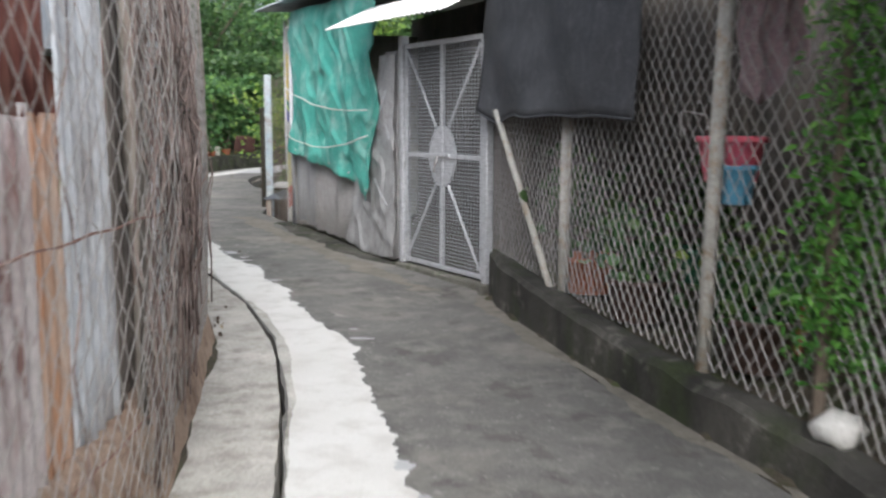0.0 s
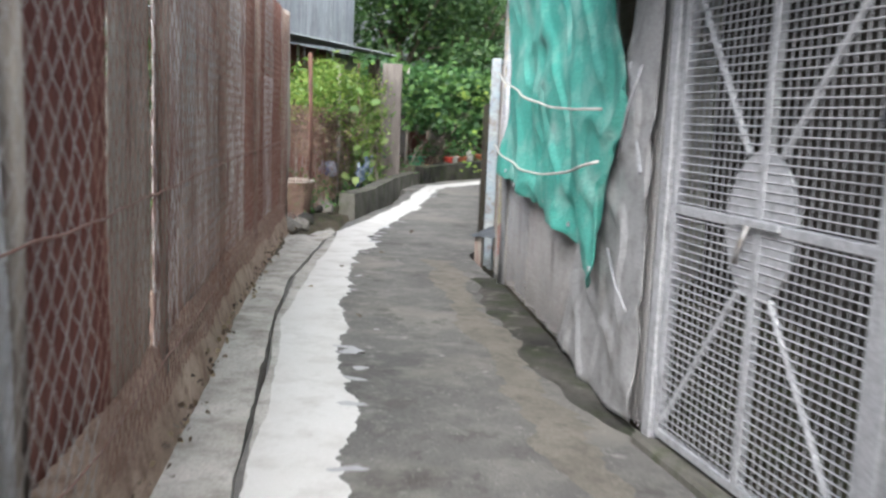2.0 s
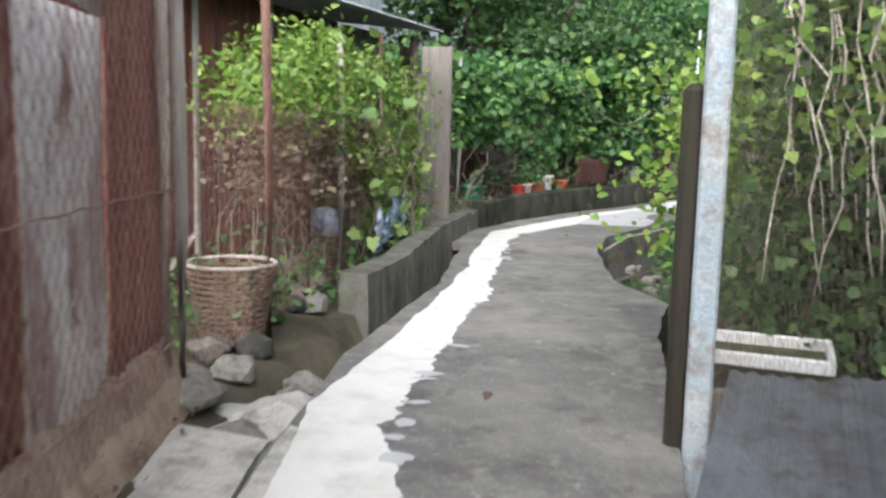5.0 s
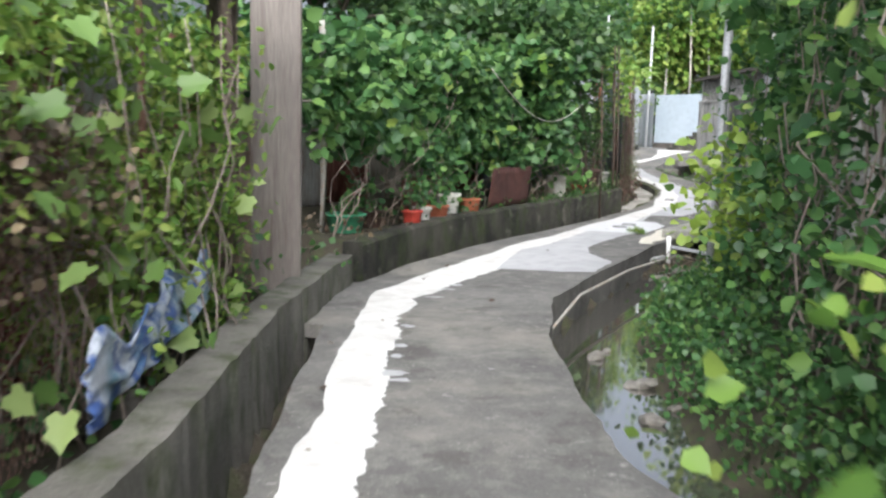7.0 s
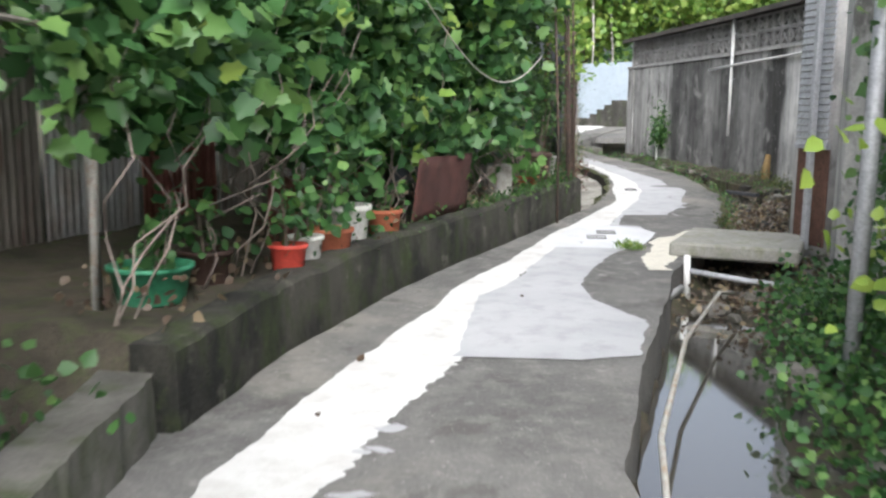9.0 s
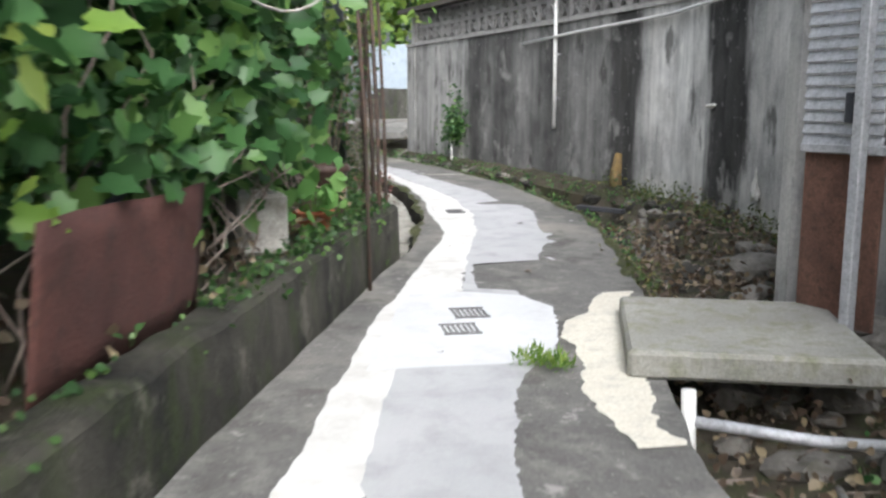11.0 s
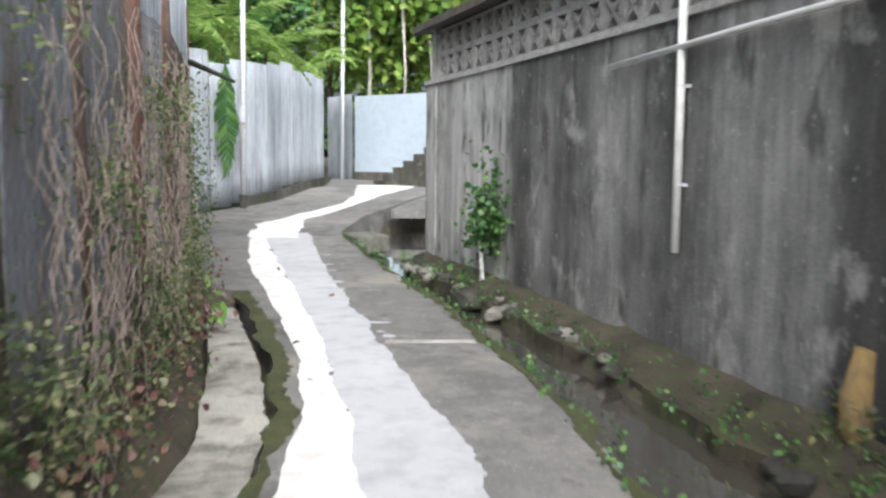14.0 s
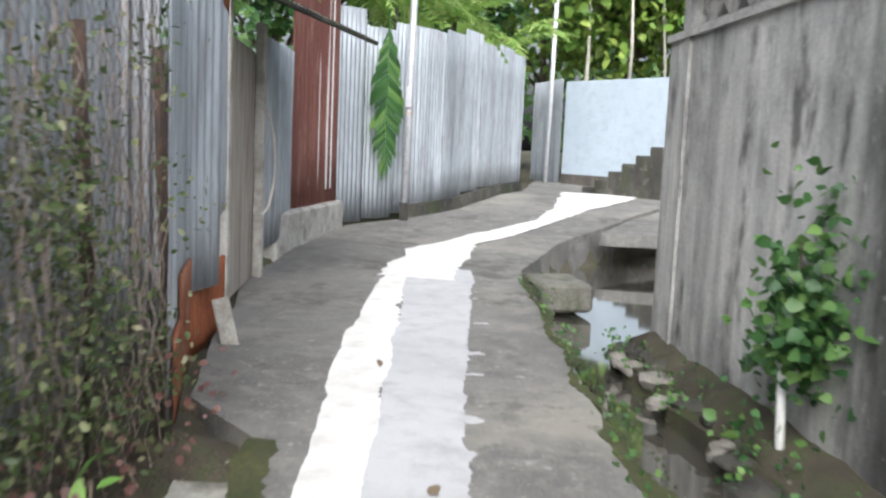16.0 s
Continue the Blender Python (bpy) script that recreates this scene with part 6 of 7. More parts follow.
C_R = [(-4.02, 26.5), (-3.95, 26.8), (-3.7, 27.65), (-3.33, 28.7), (-3.24, 29.08)]
S_L = [(p[0] + 0.10, p[1]) for p in W_L]
S_R = [(-4.4, 27.62), (-4.14, 27.78), (-3.93, 28.4), (-3.86, 28.72), (-3.96, 29.05), (-4.35, 29.22)]
tagged(part("pale_cement_square", ribbon(S_L, S_R, 27.66, 29.2, 0.0115, 0, 0.03, 0.02, 66, 5), surf("new_cement", (0.50, 0.51, 0.52), (0.55, 0.56, 0.565), (0.46, 0.465, 0.47), 1.5, 6, 0.85, 0.06, grainy=0.1)), "pale new cement square round the drain covers", "path patch", kind="structure")
tagged(part("cement_seam", ribbon([(-3.62, 35.9), (-3.6, 36.2)], [(-2.98, 35.9), (-3.0, 36.2)], 36.03, 36.13, 0.005, 0, 0.02, 0.02, 67, 14), M_PALE), "pale cement seam crossing the path", "path patch", kind="structure")
tagged(part("cream_cement_patch", ribbon(C_L, C_R, 26.55, 29.05, 0.007, 0, 0.06, 0.03, 61, 4), surf("cream_cement", (0.62, 0.59, 0.50), (0.55, 0.52, 0.44), (0.48, 0.46, 0.40), 2, 10, 0.9, 0.15)), "cream cement patch spreading to the slab", "path patch", kind="structure")
# ---- tall wall: coping, vent blocks, pipes ----
def wall_pt(y, o, z):
    return (inp(WALL, y) + o, y, z)


m = Mesh()
rows = []
for k in range(51):
    y = 28.6 + 12.5 * k / 50
    x = inp(WALL, y)
    rows.append([(x - 0.03, y, 2.42), (x - 0.03, y, 2.47), (x + 0.2, y, 2.47), (x + 0.2, y, 2.42)])
m.add([p for r in rows for p in r], [(j * 4 + i, j * 4 + (i + 1) % 4, j * 4 + 4 + (i + 1) % 4, j * 4 + 4 + i) for j in range(50) for i in range(4)] + [(0, 1, 2, 3), (203, 202, 201, 200)])
tagged(part("wall_ledge", m, M_WALLP), "pale ledge line along the tall wall", "ledge", kind="structure")
m = Mesh()
rows = []
for k in range(51):
    y = 28.4 + 12.9 * k / 50
    x = inp(WALL, y)
    rows.append([(x - 0.16, y, 3.04), (x - 0.16, y, 3.12), (x + 2.2, y, 3.4), (x + 2.2, y, 3.32)])
m.add([p for r in rows for p in r], [(j * 4 + i, j * 4 + (i + 1) % 4, j * 4 + 4 + (i + 1) % 4, j * 4 + 4 + i) for j in range(50) for i in range(4)] + [(0, 1, 2, 3), (203, 202, 201, 200)])
tagged(part("wall_roof", m, M_DARKW), "dark roof edge over the tall wall", "roof", kind="structure")
m = Mesh()
m.box(0.4, 34.8, 1.4, 0.12, 13.5, 3.8, 10)
m.box(-2.0, 41.0, 1.4, 2.2, 0.16, 3.3, 12)
tagged(part("wall_yard_back", m, M_WALL), "rendered end and back of the walled yard", "wall", kind="structure")
vent = bpy.data.objects["wall_yard"]
M_BLOCK = surf("vent_block", (0.25, 0.245, 0.235), (0.36, 0.35, 0.34), (0.16, 0.155, 0.15), 3, 15, 0.92, 0.3, vary=0.15)
b = Mesh()
h = 0.14
for x, z, w, t in ((0, h - 0.015, 0.28, 0.03), (0, -h + 0.015, 0.28, 0.03)):
    b.box(x, 0, z, w, 0.09, t)
for x in (-h + 0.015, h - 0.015):
    b.box(x, 0, 0, 0.03, 0.09, 0.22)
for r in (45, -45):
    b.box(0, 0, 0, 0.34, 0.07, 0.026, 0, 0, r)
bd = b.data("vent_block", M_BLOCK)
for row in range(2):
    for k in range(43):
        y = 28.75 + 0.284 * k
        o = new("vent_block", bd)
        x = inp(WALL, y)
        a = math.degrees(math.atan2(0.3, inp(WALL, y + 0.15) - inp(WALL, y - 0.15)))
        o.matrix_world = pose(x + 0.09, y, 2.47 + 0.145 + 0.283 * row, 0, 0, a)
        o.parent = vent
p = thing("wall_pipe", "white plastic drain pipe fixed up the wall", "pipe")
part("upright", Mesh().pipe([wall_pt(35.6, -0.05, 0.98), wall_pt(35.6, -0.05, 3.05)], 0.028, 9), M_SHEETW, p, smooth=True)
part("crosspipe", Mesh().pipe([wall_pt(y, -0.05, z) for y, z in ((36.5, 2.20), (35.0, 2.26), (33.0, 2.30), (31, 2.36), (29, 2.45))], 0.02, 8), M_SHEETW, p, smooth=True)
for z in (1.4, 2.0, 2.8):
    part("clip", Mesh().box(*wall_pt(35.6, -0.02, z), 0.06, 0.08, 0.02, 80), M_STEEL, p)
M_STAIN = surf("ochre_stain", (0.20, 0.13, 0.05), (0.26, 0.18, 0.08), (0.12, 0.10, 0.07), 6, 20, 0.95, 0.4, (1, 1, 0.3))
op = thing("ochre_outlet", "ochre-stained old pipe stub at the wall foot", "pipe", at=(0, 0, 0))
part("stub", Mesh().pipe([wall_pt(34.0, -0.05, 0.12), wall_pt(34.02, -0.03, 0.5), wall_pt(34.0, -0.01, 0.72)], [0.085, 0.075, 0.05], 10), M_STAIN, op, smooth=True)
sp1 = thing("outlet_pipe", "white elbow outlet pipe under wall weeds", "pipe", at=(0, 0, 0))
part("pipe", Mesh().pipe([wall_pt(38.9, -0.02, 0.95), wall_pt(38.9, -0.13, 0.98), wall_pt(38.9, -0.17, 0.9), wall_pt(38.9, -0.16, 0.72), wall_pt(38.9, -0.1, 0.66)], 0.04, 9), M_SHEETW, sp1, smooth=True)
part("foot", Mesh().pipe([wall_pt(38.75, -0.16, 0.25), wall_pt(38.8, -0.16, 0.7)], 0.022, 7), M_SHEETW, sp1, smooth=True)
ww = thing("wall_weed", "leafy green weed growing out of the wall", "weed")
leaves("leaves", [wall_pt(38.75 + random.gauss(0, 0.13), -0.10 + random.gauss(0, 0.06), 1.02 + random.gauss(0, 0.2)) for _ in range(90)], 0.07, L_VINE, ww, 9, 0.07, seed=55)
part("stem", Mesh().pipe([wall_pt(38.8, 0.0, 0.7), wall_pt(38.8, -0.1, 0.95), wall_pt(38.75, -0.15, 1.3)], [0.014, 0.01, 0.005], 6), M_BARK, ww)
wb = thing("hanging_bag", "crumpled white plastic bag hung on the wall", "bag", at=wall_pt(31.0, -0.045, 0.56))
m = Mesh().lathe([(0.004, 0.19), (0.016, 0.15), (0.02, 0.10), (0.05, 0.03), (0.068, -0.05), (0.055, -0.11), (0.002, -0.12)], n=18)
m.v = [(x * 0.55 + 0.02 * nz(x, y, z, 22), y * (1 + 0.5 * nz(x, y, z, 17)), z + 0.03 * nz(y, z, x, 20)) for x, y, z in m.v]
part("bag", m, M_WHITEP, wb, smooth=True)
for y, z, r in ((32.0, 1.3, 0.05), (31.95, 1.31, 0.04)):
    o = rock("wall_scrap", *wall_pt(y, -0.02, z), r, M_WHITEP, int(y * 9), 0.5, "pale scrap of tape stuck on the wall", "wall scraps")
    o["category"] = "scrap"
for k in range(60):
    y = rng.uniform(30.8, 41)
    x = inp(WALL, y) - rng.uniform(0.06, 0.42)
    rock("stone", x, y, zg(y) - 0.07 - 0.05 * rng.random(), rng.uniform(0.04, 0.11), M_MOSSC if k % 2 else M_STONE, 800 + k, label="mossy stone on the wall footing", group="channel stones")
rock("boulder", inp(WALL, 38.3) - 0.42, 38.3, 0.25, 0.16, M_MOSSC, 3, 0.7, "dark grey boulder on the channel ledge", "channel stones")

# ---- left garden between retaining wall and zinc fence ----
F2 = [(-4.98, 30.0), (-4.95, 30.6), (-4.72, 32.0), (-4.62, 33.4), (-4.85, 35.6), (-5.08, 36.8), (-5.32, 38.1), (-5.93, 39.5)]
M_POSTD = surf("dark_iron_post", (0.045, 0.035, 0.03), (0.075, 0.055, 0.045), (0.10, 0.06, 0.04), 4, 16, 0.85, 0.4)
rp = thing("rusty_fence_post", "cluster of rusted iron posts wound with wire", "post", "fence posts")
for dx, dy, r, h in ((0, 0, 0.017, 3.0), (0.06, 0.1, 0.014, 3.0), (-0.02, 0.25, 0.019, 2.6), (-0.15, -0.75, 0.014, 2.6)):
    part("post", Mesh().pipe([(-4.78 + dx, 30.15 + dy, -0.1), (-4.8 + dx, 30.15 + dy, 1.2), (-4.87 + dx, 30.2 + dy, h)], r, 8), M_POSTD, rp, smooth=True)
wf = thing("garden_netting", "rusty chicken wire fence hung with dry creeper", "netting")
part("netting", lattice(lambda u, v: (lambda a: Vector((a[0], a[1], zg(a[1]) + 0.02 + v)))(along(F2, u + 1.7)), 6.5, 1.95, 0.06, 0.0013, 0.3, True, 0.9), M_POSTD, wf)
for s in (2.4, 3.5, 4.6, 6.0, 7.4, 8.2):
    a = along(F2, s)
    part("post", Mesh().pipe([(a[0] - 0.03, a[1], 0.1), (a[0] - 0.02, a[1], 1.2), (a[0] - 0.05, a[1], 2.0 if s > 7 else 2.7)], 0.024, 8), M_POSTD if s != 4.6 else M_IRON, wf, smooth=True)
M_RUSTO = surf("brown_rust", (0.22, 0.075, 0.035), (0.16, 0.055, 0.03), (0.30, 0.17, 0.11), 2, 8, 0.85, 0.4, (1, 1, 0.3))
gw = thing("garden_boards", "patchwork of grey boards and dark sheets behind netting", "fence")
for s0, s1, mat, z1 in ((3.3, 4.0, M_ZINCD, 2.5), (4.0, 4.7, M_ZINCD, 2.6), (4.7, 5.2, M_ZINCD, 2.6), (5.2, 5.7, M_WOODD, 2.5), (5.7, 6.1, M_RUST, 2.6), (6.1, 6.9, M_ZINC, 2.7), (6.9, 7.4, M_ZINC, 2.9), (7.4, 8.2, M_ZINC, 2.8), (8.25, 9.1, M_ZINC, 3.0), (9.1, 9.5, M_RUSTO, 3.0), (9.1, 9.7, M_ZINC, 2.0)):
    a, c = along(F2, s0), along(F2, s1)
    o = 0.0 if s0 > 8.2 else 0.22
    sheet((a[0] - o - (0.03 if mat == M_RUSTO else 0), a[1]), (c[0] - o - (0.03 if mat == M_RUSTO else 0), c[1]), zg(a[1]) + (0.05 if o == 0 else 0.3), zg(a[1]) + z1, mat, gw, "board", amp=0.004 if mat == M_WOOD else 0.009)
for s0, s1, z1 in ((8.27, 8.7, 0.42), (8.72, 9.4, 0.62)):
    a, c = along(F2, s0), along(F2, s1)
    sheet((a[0] + 0.025, a[1]), (c[0] + 0.025, c[1]), zg(a[1]) + 0.03, zg(a[1]) + z1, M_RUSTO, gw, "rusted_foot")
gs = thing("garden_shed_wall", "dark corrugated shed wall behind potted plants", "shed")
for k in range(7):
    sheet((-6.9 + 0.02 * k, 29.2 + 1.1 * k), (-6.88 + 0.02 * k, 30.28 + 1.1 * k), 0.3, 2.9, M_ZINCD, gs, "wall_sheet")
part("roof", Mesh().box(-6.6, 33.0, 2.95, 2.6, 8.2, 0.06, ry=6, c=0.01), M_DARKW, gs)
gc = thing("garden_creeper", "green creeper climbing over the wire fence", "creeper")


def creep_in(x, y, z):
    k = ramp(y, 33, -0.15, 35, -0.25, 36.5, -0.05, 37.5, 0.05, 39.4, 0.1)
    return nz(x * 2, y, z, 1.5) < k + 0.25 * (1.2 - z) * 0.4


cs = []
for s in np.arange(2.6, 8.1, 0.004):
    a = along(F2, s)
    z = zg(a[1]) + random.triangular(0.05, 1.75, 1.0) if s > 6 else random.uniform(0.4, 2.1)
    if creep_in(a[0], a[1], z - zg(a[1])):
        cs.append((a[0] + random.gauss(0.0, 0.04), a[1], z))
leaves("leaves", cs, 0.034, leafy("dull_leaf", (0.05, 0.08, 0.03), (0.10, 0.14, 0.05), (0.26, 0.25, 0.14)), gc, 13, 0.08, seed=65, wide=0.55)
m = Mesh()
rr = random.Random(9)
for _ in range(260):
    s = rr.uniform(3.1, 8.1)
    z = zg(34) + rr.uniform(0.0, 1.2)
    pts = []
    for k in range(8):
        s = min(8.15, max(3.0, s + rr.uniform(-0.035, 0.035)))
        a = along(F2, s)
        pts.append((a[0] + rr.uniform(-0.03, 0.05), a[1], z + 0.11 * k))
    m.pipe(pts, 0.0026, 3)
part("dry_stem", m, M_TWIG, gc)["kind"] = "stuff"
cs = [(along(F2, s)[0] + random.uniform(-0.1, 0.18), along(F2, s)[1], zg(along(F2, s)[1]) + random.uniform(0.0, 0.4)) for s in np.arange(0.3, 8.3, 0.03)]
tagged(leaves("fence_foot_litter", cs, 0.04, leafy("red_litter", (0.09, 0.04, 0.035), (0.15, 0.075, 0.06), (0.09, 0.11, 0.045), 0.1), None, 4, 0.08, "red-brown dead leaves at the fence foot", seed=66), "", "litter", kind="stuff")
t = tub("large_crock", -5.22, 30.2, 0.46, 0.17, 0.42, M_BROWNP, "large dark brown crock with a shrub", "pot", "garden pots", 1.2)
plant_in(t, 1.9, 0.5, 170, L_DARK, 901, 0.055, 10)
t = tub("garden_bucket", -5.12, 31.3, 0.45, 0.15, 0.34, M_GREYP, "grey-white plastic bucket planter", "pot", "garden pots", 1.15)
plant_in(t, 1.5, 0.4, 90, L_DARK, 902, 0.055, 8)
t = tub("garden_bucket", -5.3, 32.2, 0.40, 0.15, 0.34, M_GREYP, "grey-white plastic bucket planter", "pot", "garden pots", 1.15)
plant_in(t, 1.7, 0.45, 100, L_DARK, 903, 0.055, 8)
t = tub("low_pot", -5.3, 29.35, 0.5, 0.1, 0.14, M_TERRA, "small terracotta pot with broad bright leaves", "pot", "garden pots")
plant_in(t, 0.3, 0.14, 10, leafy("bright_leaf", (0.10, 0.24, 0.06), (0.16, 0.32, 0.09), (0.22, 0.38, 0.12)), 904, 0.15, 4)
cs = scatter(500, ((-6.6, 29.8, 0.9), (-5.1, 33.2, 2.4)), 67, lambda x, y, z: nz(x, y, z, 1.3) > -0.05)
gt = thing("garden_shrub", "loose green shrub in the fenced garden", "shrub")
leaves("leaves", cs, 0.065, L_DARK, gt, 12, 0.13, seed=68)
stems("stem", 24, 69, M_BARK, gt, lambda r: (r.uniform(-6.3, -5.3), r.uniform(30, 33), 0.4), lambda r: (r.uniform(-6.3, -5.3), r.uniform(30, 33), r.uniform(1.4, 2.4)), 0.012, 0.12)
cs = scatter(800, ((-6.2, 29.7, 0.36), (-4.9, 34.0, 0.66)), 167)
tagged(leaves("garden_weeds", cs, 0.055, L_DARK, None, 8, 0.10, "low green weeds on the garden floor", seed=168, wide=0.5), "", "weeds", kind="stuff")
up = thing("overhanging_sprig", "light green leafy sprig overhanging the path", "sprig")
leaves("leaves", [(-4.75 + random.gauss(0, 0.22), 31.3 + random.gauss(0, 0.6), 2.5 + random.gauss(0, 0.28)) for _ in range(90)], 0.10, L_LIGHT, up, 4, 0.09, seed=71)
part("twig", Mesh().pipe([(-5.6, 31.6, 2.0), (-5.1, 31.4, 2.5), (-4.6, 31.1, 2.35)], [0.012, 0.009, 0.004], 6), M_BARK, up)
bl = thing("seedling", "bright green seedling at the fence foot", "seedling", at=(-4.92, 36.9, 0.3))
leaves("leaves", [(random.gauss(0, 0.04), random.gauss(0, 0.04), 0.05 + 0.3 * random.random()) for _ in range(8)], 0.13, leafy("fresh_leaf", (0.16, 0.32, 0.07), (0.22, 0.40, 0.10), (0.30, 0.46, 0.14)), bl, 2, 0.03, seed=72, wide=0.5)
part("stem", Mesh().pipe([(0, 0, 0), (0.01, 0, 0.35)], 0.007, 6), M_BARK, bl)

# ---- zinc fence, doorway and red panel ----
zinc = thing("zinc_fence", "tall fence of pale galvanised corrugated sheets", "fence")
ZL = [(-7.06, 45.84), (-6.7, 46.4), (-6.25, 46.95), (-5.9, 47.85), (-5.6, 49.2), (-5.2, 51.3)]
for s0, s1, z0, z1 in ((0, 0.45, 0.58, 3.4), (0.46, 0.95, 0.62, 3.2), (0.96, 1.5, 0.68, 3.3), (1.5, 2.1, 0.78, 3.3), (2.1, 2.75, 0.86, 3.35), (2.75, 3.5, 0.95, 3.45), (3.5, 4.3, 1.0, 3.35), (4.3, 5.1, 1.0, 3.4), (5.1, 5.9, 1.0, 3.35)):
    sheet(along(ZL, s0), along(ZL, s1), z0, z1, M_ZINC, zinc, rag=0.02)
tagged(part("zinc_footing", ribbon([(p[0] - 0.12, p[1]) for p in ZL], [(p[0] + 0.04, p[1]) for p in ZL], 46.9, 51.3, 0.18, 0.5, 0.03, 0.1, 99, 3), M_MOSSC), "rough concrete footing under the zinc sheets", "footing", kind="structure")
zs = thing("zinc_screen", "grey and orange-rusted zinc sheets beside a doorway", "fence")
sheet((-5.93, 39.45), (-5.88, 39.82), 0.72, 3.4, M_ZINC, zs)
sheet((-5.89, 39.82), (-6.05, 40.25), 1.15, 2.45, M_ZINC, zs)
M_ORANGE = surf("orange_rust", (0.22, 0.07, 0.03), (0.30, 0.11, 0.05), (0.16, 0.05, 0.03), 3, 12, 0.85, 0.3, (1, 1, 0.3))
sheet((-5.885, 39.84), (-6.06, 40.27), 2.45, 3.4, M_ORANGE, zs)
sheet((-5.92, 39.46), (-6.04, 40.22), 0.32, 0.85, M_ORANGE, zs)
part("post", Mesh().pipe([(-5.98, 39.4, 0.2), (-5.98, 39.4, 3.4)], 0.03, 8), M_WOOD, zs, smooth=True)
for k in range(3):
    sheet((-6.6 + 0.2 * k, 37.4 + 0.65 * k), (-6.42 + 0.2 * k, 38.0 + 0.65 * k), 0.3, 3.6, M_ZINC, zs)
dr = thing("plank_door", "weathered wooden doorway under a small roof", "door")
part("door_leaf", Mesh().box(-6.5, 41.5, 1.4, 0.05, 1.3, 2.0, 15, c=0.01), M_WOOD, dr)
part("jamb", Mesh().box(-6.22, 40.6, 1.5, 0.08, 0.1, 2.3, 12, c=0.008), M_PALE, dr)
part("jamb", Mesh().box(-6.6, 42.15, 1.5, 0.08, 0.1, 2.3, 12, c=0.008), M_PALE, dr)
sheet((-6.66, 42.2), (-6.98, 43.95), 0.6, 2.6, M_ZINC, dr, "side_sheet")
m = Mesh()
m.grid(lambda u, v: (-6.7 + 0.9 * u, 40.3 + 2.6 * v + 0.2 * u, 2.95 - 0.35 * u + 0.01 * math.sin(v * 210)), 3, 130)
part("roof", m, M_MOSSC, dr, thick=0.03)
part("hose", Mesh().pipe([(-6.35, 41.6 + 0.3 * math.sin(k / 12 * 6.28), 1.45 + 0.45 * math.cos(k / 12 * 6.28)) for k in range(8)], 0.012, 6), M_PIPE, dr)
tagged(part("doorstep_wall", Mesh().box(-7.0, 44.6, 0.6, 0.16, 2.6, 0.55, 2, c=0.03), M_PALE), "rough plinth wall under the red panel", "plinth", kind="structure")
red = thing("red_sheet_fence", "rust-red sheet metal fence streaked with white", "fence")
sheet((-7.0, 44.0), (-7.06, 45.8), 0.85, 4.6, M_RUST, red, pitch=0.16)
for y, w in ((45.0, 0.025), (45.35, 0.06), (45.55, 0.04)):
    part("white_streak", Mesh().box(-7.0 - 0.03 * (y - 44), y, 2.5, 0.008, w, 2.9, 2), M_SHEETW, red)
tagged(part("leaning_board", Mesh().box(-5.83, 39.8, zg(39.8) + 0.13, 0.11, 0.022, 0.32, 14, rx=-14, ry=-16, c=0.006), M_PALE), "pale broken board leaning at the sheet foot", "board")
for nm, x, y, h, r, lab in (("light_pole", -6.3, 46.55, 5.6, 0.045, "slim grey steel pole beside the zinc fence"), ("light_pole", -5.0, 55.0, 6.2, 0.05, "slim grey steel pole before the far wall")):
    po = thing(nm, lab, "pole", "slim poles", at=(x, y, 0))
    part("shaft", Mesh().pipe([(0, 0, 0.3), (0.03, 0, 2.5), (0.06, 0, h)], r, 10), M_STEEL, po, smooth=True)
    if y < 50:
        part("box", Mesh().box(0.03, -0.05, 2.3, 0.09, 0.06, 0.3, c=0.008), M_STEEL, po)
        part("band", Mesh().tube((0.02, 0, 2.05), (0.02, 0, 2.1), 0.055, 10), M_PIPE, po)
        part("base_sleeve", Mesh().tube((0, 0, 0.4), (0, 0, 0.85), 0.065, 10), M_MOSSC, po)

# ---- far end: blue wall, steps, bridge, pool ----
M_BLUEW = surf("pale_blue_panel", (0.36, 0.42, 0.48), (0.40, 0.46, 0.52), (0.33, 0.38, 0.43), 0.6, 5, 0.6, 0.05)
fw = tagged(part("wall_far", Mesh().box(-2.6, 53.3, 2.15, 5.4, 0.1, 2.15, -42, c=0.01), M_BLUEW), "pale blue-white smooth panel wall", "wall", kind="structure")
tagged(part("wall_far_base", Mesh().box(-2.6, 53.26, 0.8, 5.4, 0.1, 0.7, -42), M_DARKW), "dark footing under the pale wall", "wall", kind="structure")
fz = thing("far_zinc_panel", "grey zinc panel beside the pale wall", "fence")
sheet((-5.5, 56.8), (-4.7, 55.15), 0.7, 3.3, M_ZINC, fz)
st = thing("steps", "dark concrete steps climbing beside the pale wall", "steps")
for k in range(6):
    part("step", Mesh().box(-3.5 + 0.24 * k, 52.3 - 0.2 * k, 0.85 + 0.07 * k, 0.34, 1.3, 0.3 + 0.18 * k, -42, c=0.02), M_MOSSC, st)
tagged(part("channel_bridge", ribbon([(-4.05, 44.6), (-3.3, 47.5), (-2.5, 49.4)], [(-3.2, 44.6), (-2.3, 47.5), (-1.6, 49.4)], 46.4, 49.4, 0.0, 0.16, 0.04, 0.1, 98, 4), M_PATH), "concrete slab bridging the channel", "bridge", kind="structure")
tagged(part("channel_block", Mesh().box(-3.95, 43.0, 0.32, 0.5, 0.75, 0.26, 20, c=0.03), M_KERB), "broken concrete block beside the pool", "block")
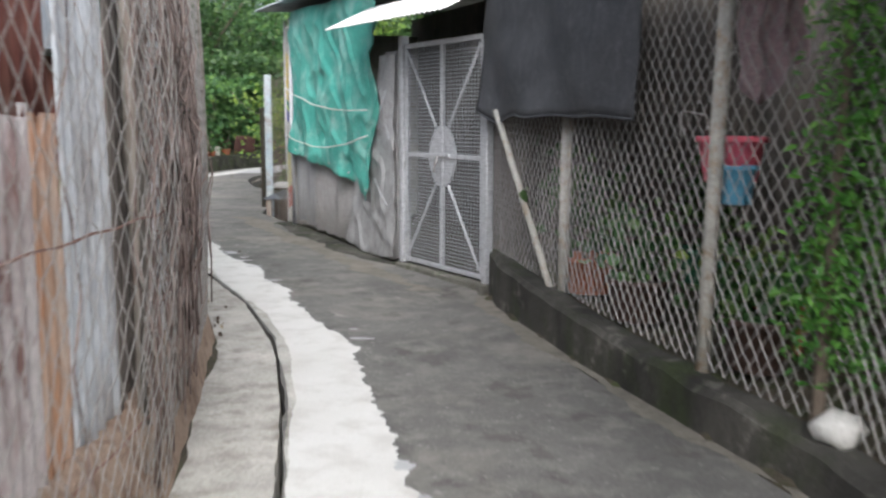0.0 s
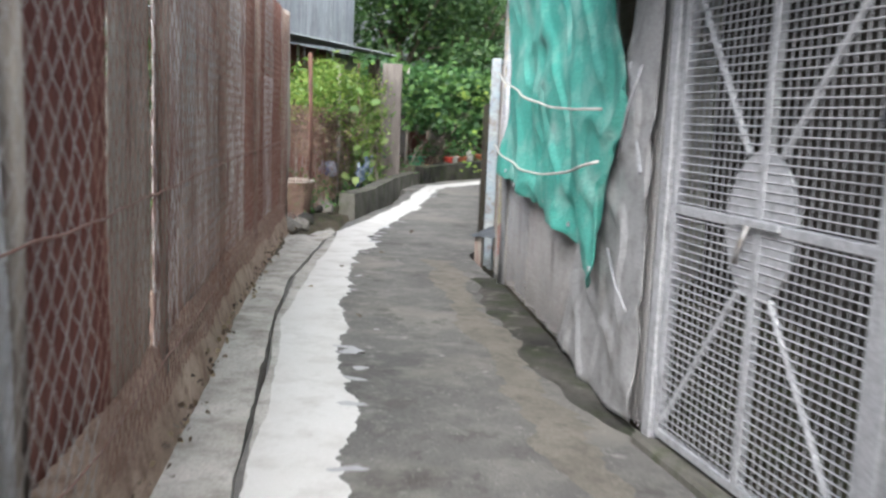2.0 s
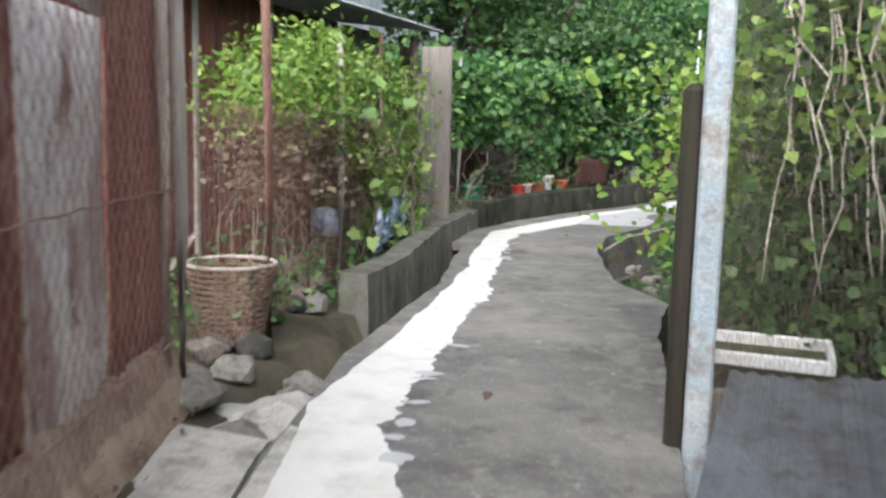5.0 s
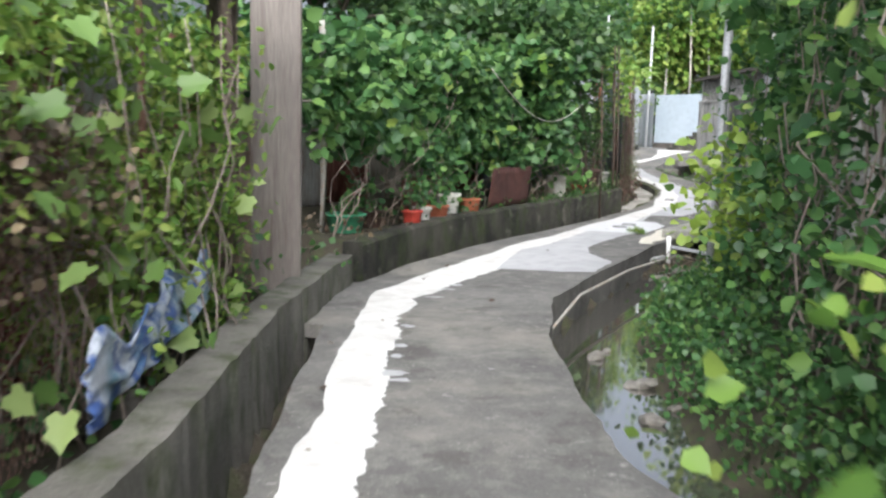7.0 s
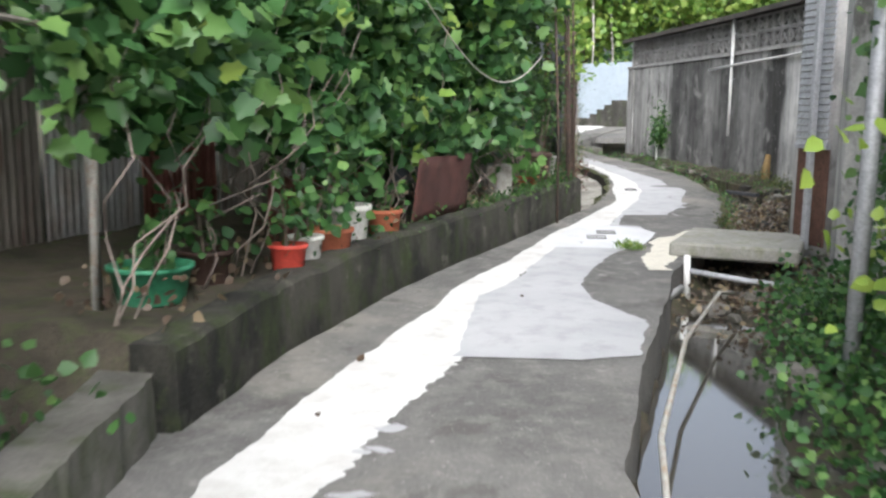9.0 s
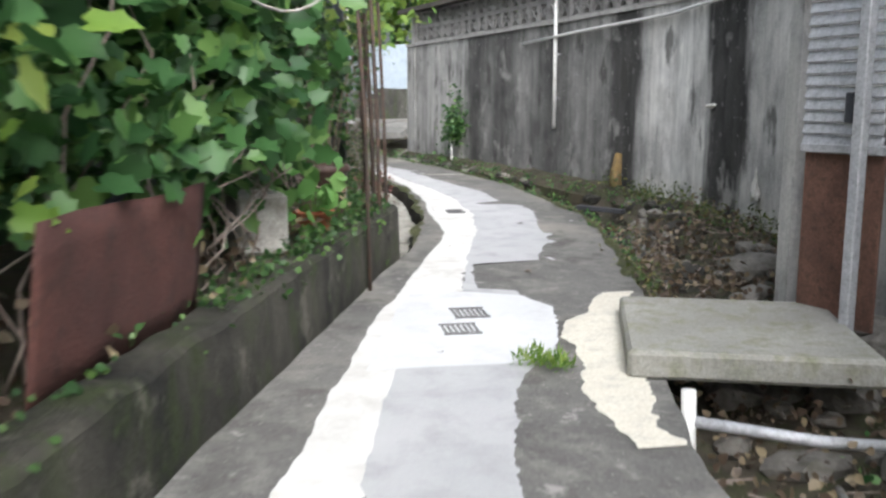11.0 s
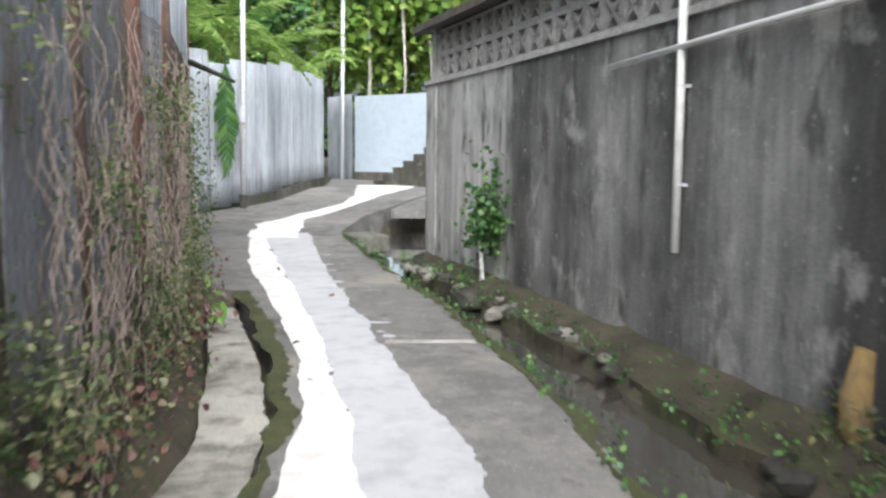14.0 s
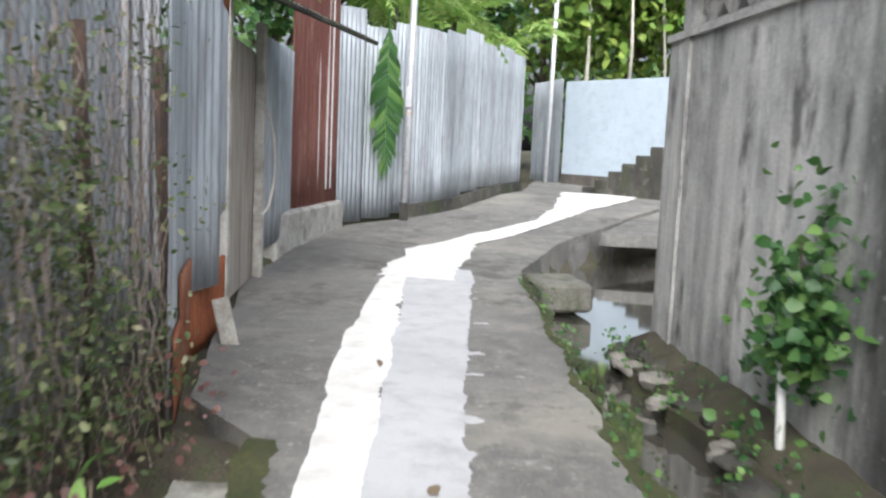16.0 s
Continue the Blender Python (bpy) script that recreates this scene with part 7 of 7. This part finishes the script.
for k in range(26):
    y = rng.uniform(41.6, 47)
    x = xr(y) + rng.uniform(0.1, 1.3)
    rock("stone", x, y, -0.03, rng.uniform(0.05, 0.2), M_STONE, 900 + k, label="grey stone at the edge of the pool", group="pool stones")

# ---- plants beyond the fences ----
def frond(m, base, az, length, rise, width, droop, seed, torn=True):
    """A long feathered leaf: a bowed midrib with many leaflets."""
    rng = random.Random(seed)
    d = Vector((math.cos(az), math.sin(az), 0))
    pts = []
    for k in range(13):
        u = k / 12
        pts.append(Vector(base) + d * length * (u - 0.15 * u * u) + Vector((0, 0, rise * u - droop * u * u)))
    m.pipe(pts, [0.02 * (1 - 0.8 * k / 12) for k in range(13)], 4)
    side = Vector((-d.y, d.x, 0))
    for k in range(1, 12):
        for j in range(2):
            u = k + j * 0.5
            p = pts[int(u)].lerp(pts[min(12, int(u) + 1)], u - int(u))
            t = (pts[min(12, int(u) + 1)] - pts[int(u)]).normalized()
            w = width * math.sin(min(1, 0.15 + u / 12) * 2.9) * rng.uniform(0.8, 1.1)
            for s in (-1, 1):
                q = p + side * s * w + t * w * 0.5 + Vector((0, 0, -w * rng.uniform(0.1, 0.6)))
                a = t * (length / 12 * 0.24)
                m.add([p - a, p + a, q + a * 0.5, q - a * 0.3], [(0, 1, 2, 3)])


L_PALM = leafy("palm_leaf", (0.13, 0.25, 0.05), (0.25, 0.38, 0.09), (0.38, 0.47, 0.16), 0.5)
for k, (x, y, h, n) in enumerate(((-7.5, 46.9, 4.0, 11), (-7.0, 48.4, 4.2, 12), (-6.4, 50.2, 4.1, 12), (-8.6, 45.0, 4.2, 10), (-5.9, 53.0, 4.0, 11), (-8.0, 43.2, 4.0, 9))):
    pt = thing("banana_plant", "broad-leaved banana plant leaning over the zinc fence", "banana plant", "banana plants", at=(x, y, 0.5))
    part("trunk", Mesh().pipe([(0, 0, 0), (0.05, 0, h * 0.5), (0.02, 0, h - 0.6)], [0.12, 0.1, 0.06], 9), M_BARK, pt, smooth=True)
    for j in range(n):
        m = Mesh()
        frond(m, (0, 0, h - 0.8), 6.28 * j / n + k, 1.9 + 0.4 * math.sin(j * 3), 1.3 + 0.5 * math.sin(j * 5), 0.30, 1.1 + 0.6 * math.sin(j * 7), 1000 + 20 * k + j)
        part("frond", m, L_PALM, pt)
hl = thing("hanging_leaf", "large torn banana leaf hanging down the zinc sheets", "leaf")
m = Mesh()
rl = random.Random(3)
for k in range(34):
    z = 3.2 - 1.85 * k / 33
    for s in (-1, 1):
        w = 0.24 * math.sin(0.35 + 2.6 * k / 33) * rl.uniform(0.65, 1.3)
        m.add([(-6.66, 45.95, z), (-6.66, 45.95, z - 0.045), (-6.66 + s * w * 0.62, 45.95 + s * w * -0.75 * -1, z - 0.20 - 0.08 * rl.random()), (-6.66 + s * w * 0.62, 45.95 + s * w * 0.75, z - 0.15)], [(0, 1, 2, 3)])
for i, v in enumerate(m.v):
    m.v[i] = (v[0] + 0.12, v[1] + 0.4, v[2])
m.pipe([(-6.54, 46.35, 3.5), (-6.54, 46.35, 2.4), (-6.54, 46.35, 1.35)], [0.015, 0.01, 0.004], 5)
part("blade", m, L_VINE, hl)

for k, (x, y, h, cr, sp0, mat, n) in enumerate(((-10.5, 31, 7.0, 0.30, 3.0, L_DARK, 620), (-9.6, 34.5, 7.5, 0.34, 2.6, L_DARK, 620), (-12.5, 27, 7.5, 0.30, 3.4, L_DARK, 620), (-10.5, 38.5, 7, 0.3, 2.8, L_VINE, 500), (-13.5, 22.5, 7.5, 0.3, 3.2, L_DARK, 560), (-8.5, 41.0, 6.5, 0.4, 1.8, L_VINE, 380), (-1.6, 23.5, 5.0, 0.42, 1.7, L_VINE, 420), (-0.8, 19.0, 5.0, 0.42, 1.8, L_VINE, 420), (-3.2, 31.0, 0.1, 0, 0.1, L_VINE, 0))):
    if n:
        tree(x, y, h, cr, sp0, mat, 100 + k, "leafy green tree standing behind the fences", 0.17, n)
for k, (x, y, h, sp0) in enumerate(((-3.5, 62, 9, 4), (-8.5, 61, 10, 4.2), (1.5, 60, 10, 4), (-13, 58, 10, 4.5), (6, 57, 9, 4), (-0.5, 66, 12, 5), (-6, 67, 12, 5))):
    tree(x, y, h, 0.12, sp0, L_VINE if k % 2 else L_LIGHT, 140 + k, "tall leafy tree beyond the far wall", 0.30, 620)
for k, (x, y, h) in enumerate(((-4.4, 58.5, 6.5), (-3.3, 58.0, 6.8), (-2.4, 59.0, 6.2))):
    tk = thing("slender_trunk", "slender pale bare tree trunk behind the wall", "tree", "slender trunks", at=(x, y, 0.8))
    part("trunk", Mesh().pipe([(0, 0, 0), (0.1, 0, h * 0.5), (0.05 - 0.1 * k, 0, h)], [0.07, 0.05, 0.025], 7), M_PIPE, tk, smooth=True)
    leaves("crown", [(random.gauss(0, 0.5), random.gauss(0, 0.5), h + random.gauss(0, 0.4)) for _ in range(60)], 0.2, L_VINE, tk, 6, 0.2, seed=160 + k)
cs = []
rw = random.Random(77)
for _ in range(5200):
    a = rw.uniform(0, 6.2832)
    q = rw.uniform(60, 95)
    x, y = -4 + math.cos(a) * q, 26 + math.sin(a) * q
    cs.append((x, y, 0.5 + rw.random() ** 0.8 * (10 + 4 * nz(x, y, 0, 0.06))))
tagged(leaves("far_woods", cs, 1.1, L_DARK, None, 6, 1.2, "dense green woods closing the distance", seed=88), "", "woods", kind="stuff")
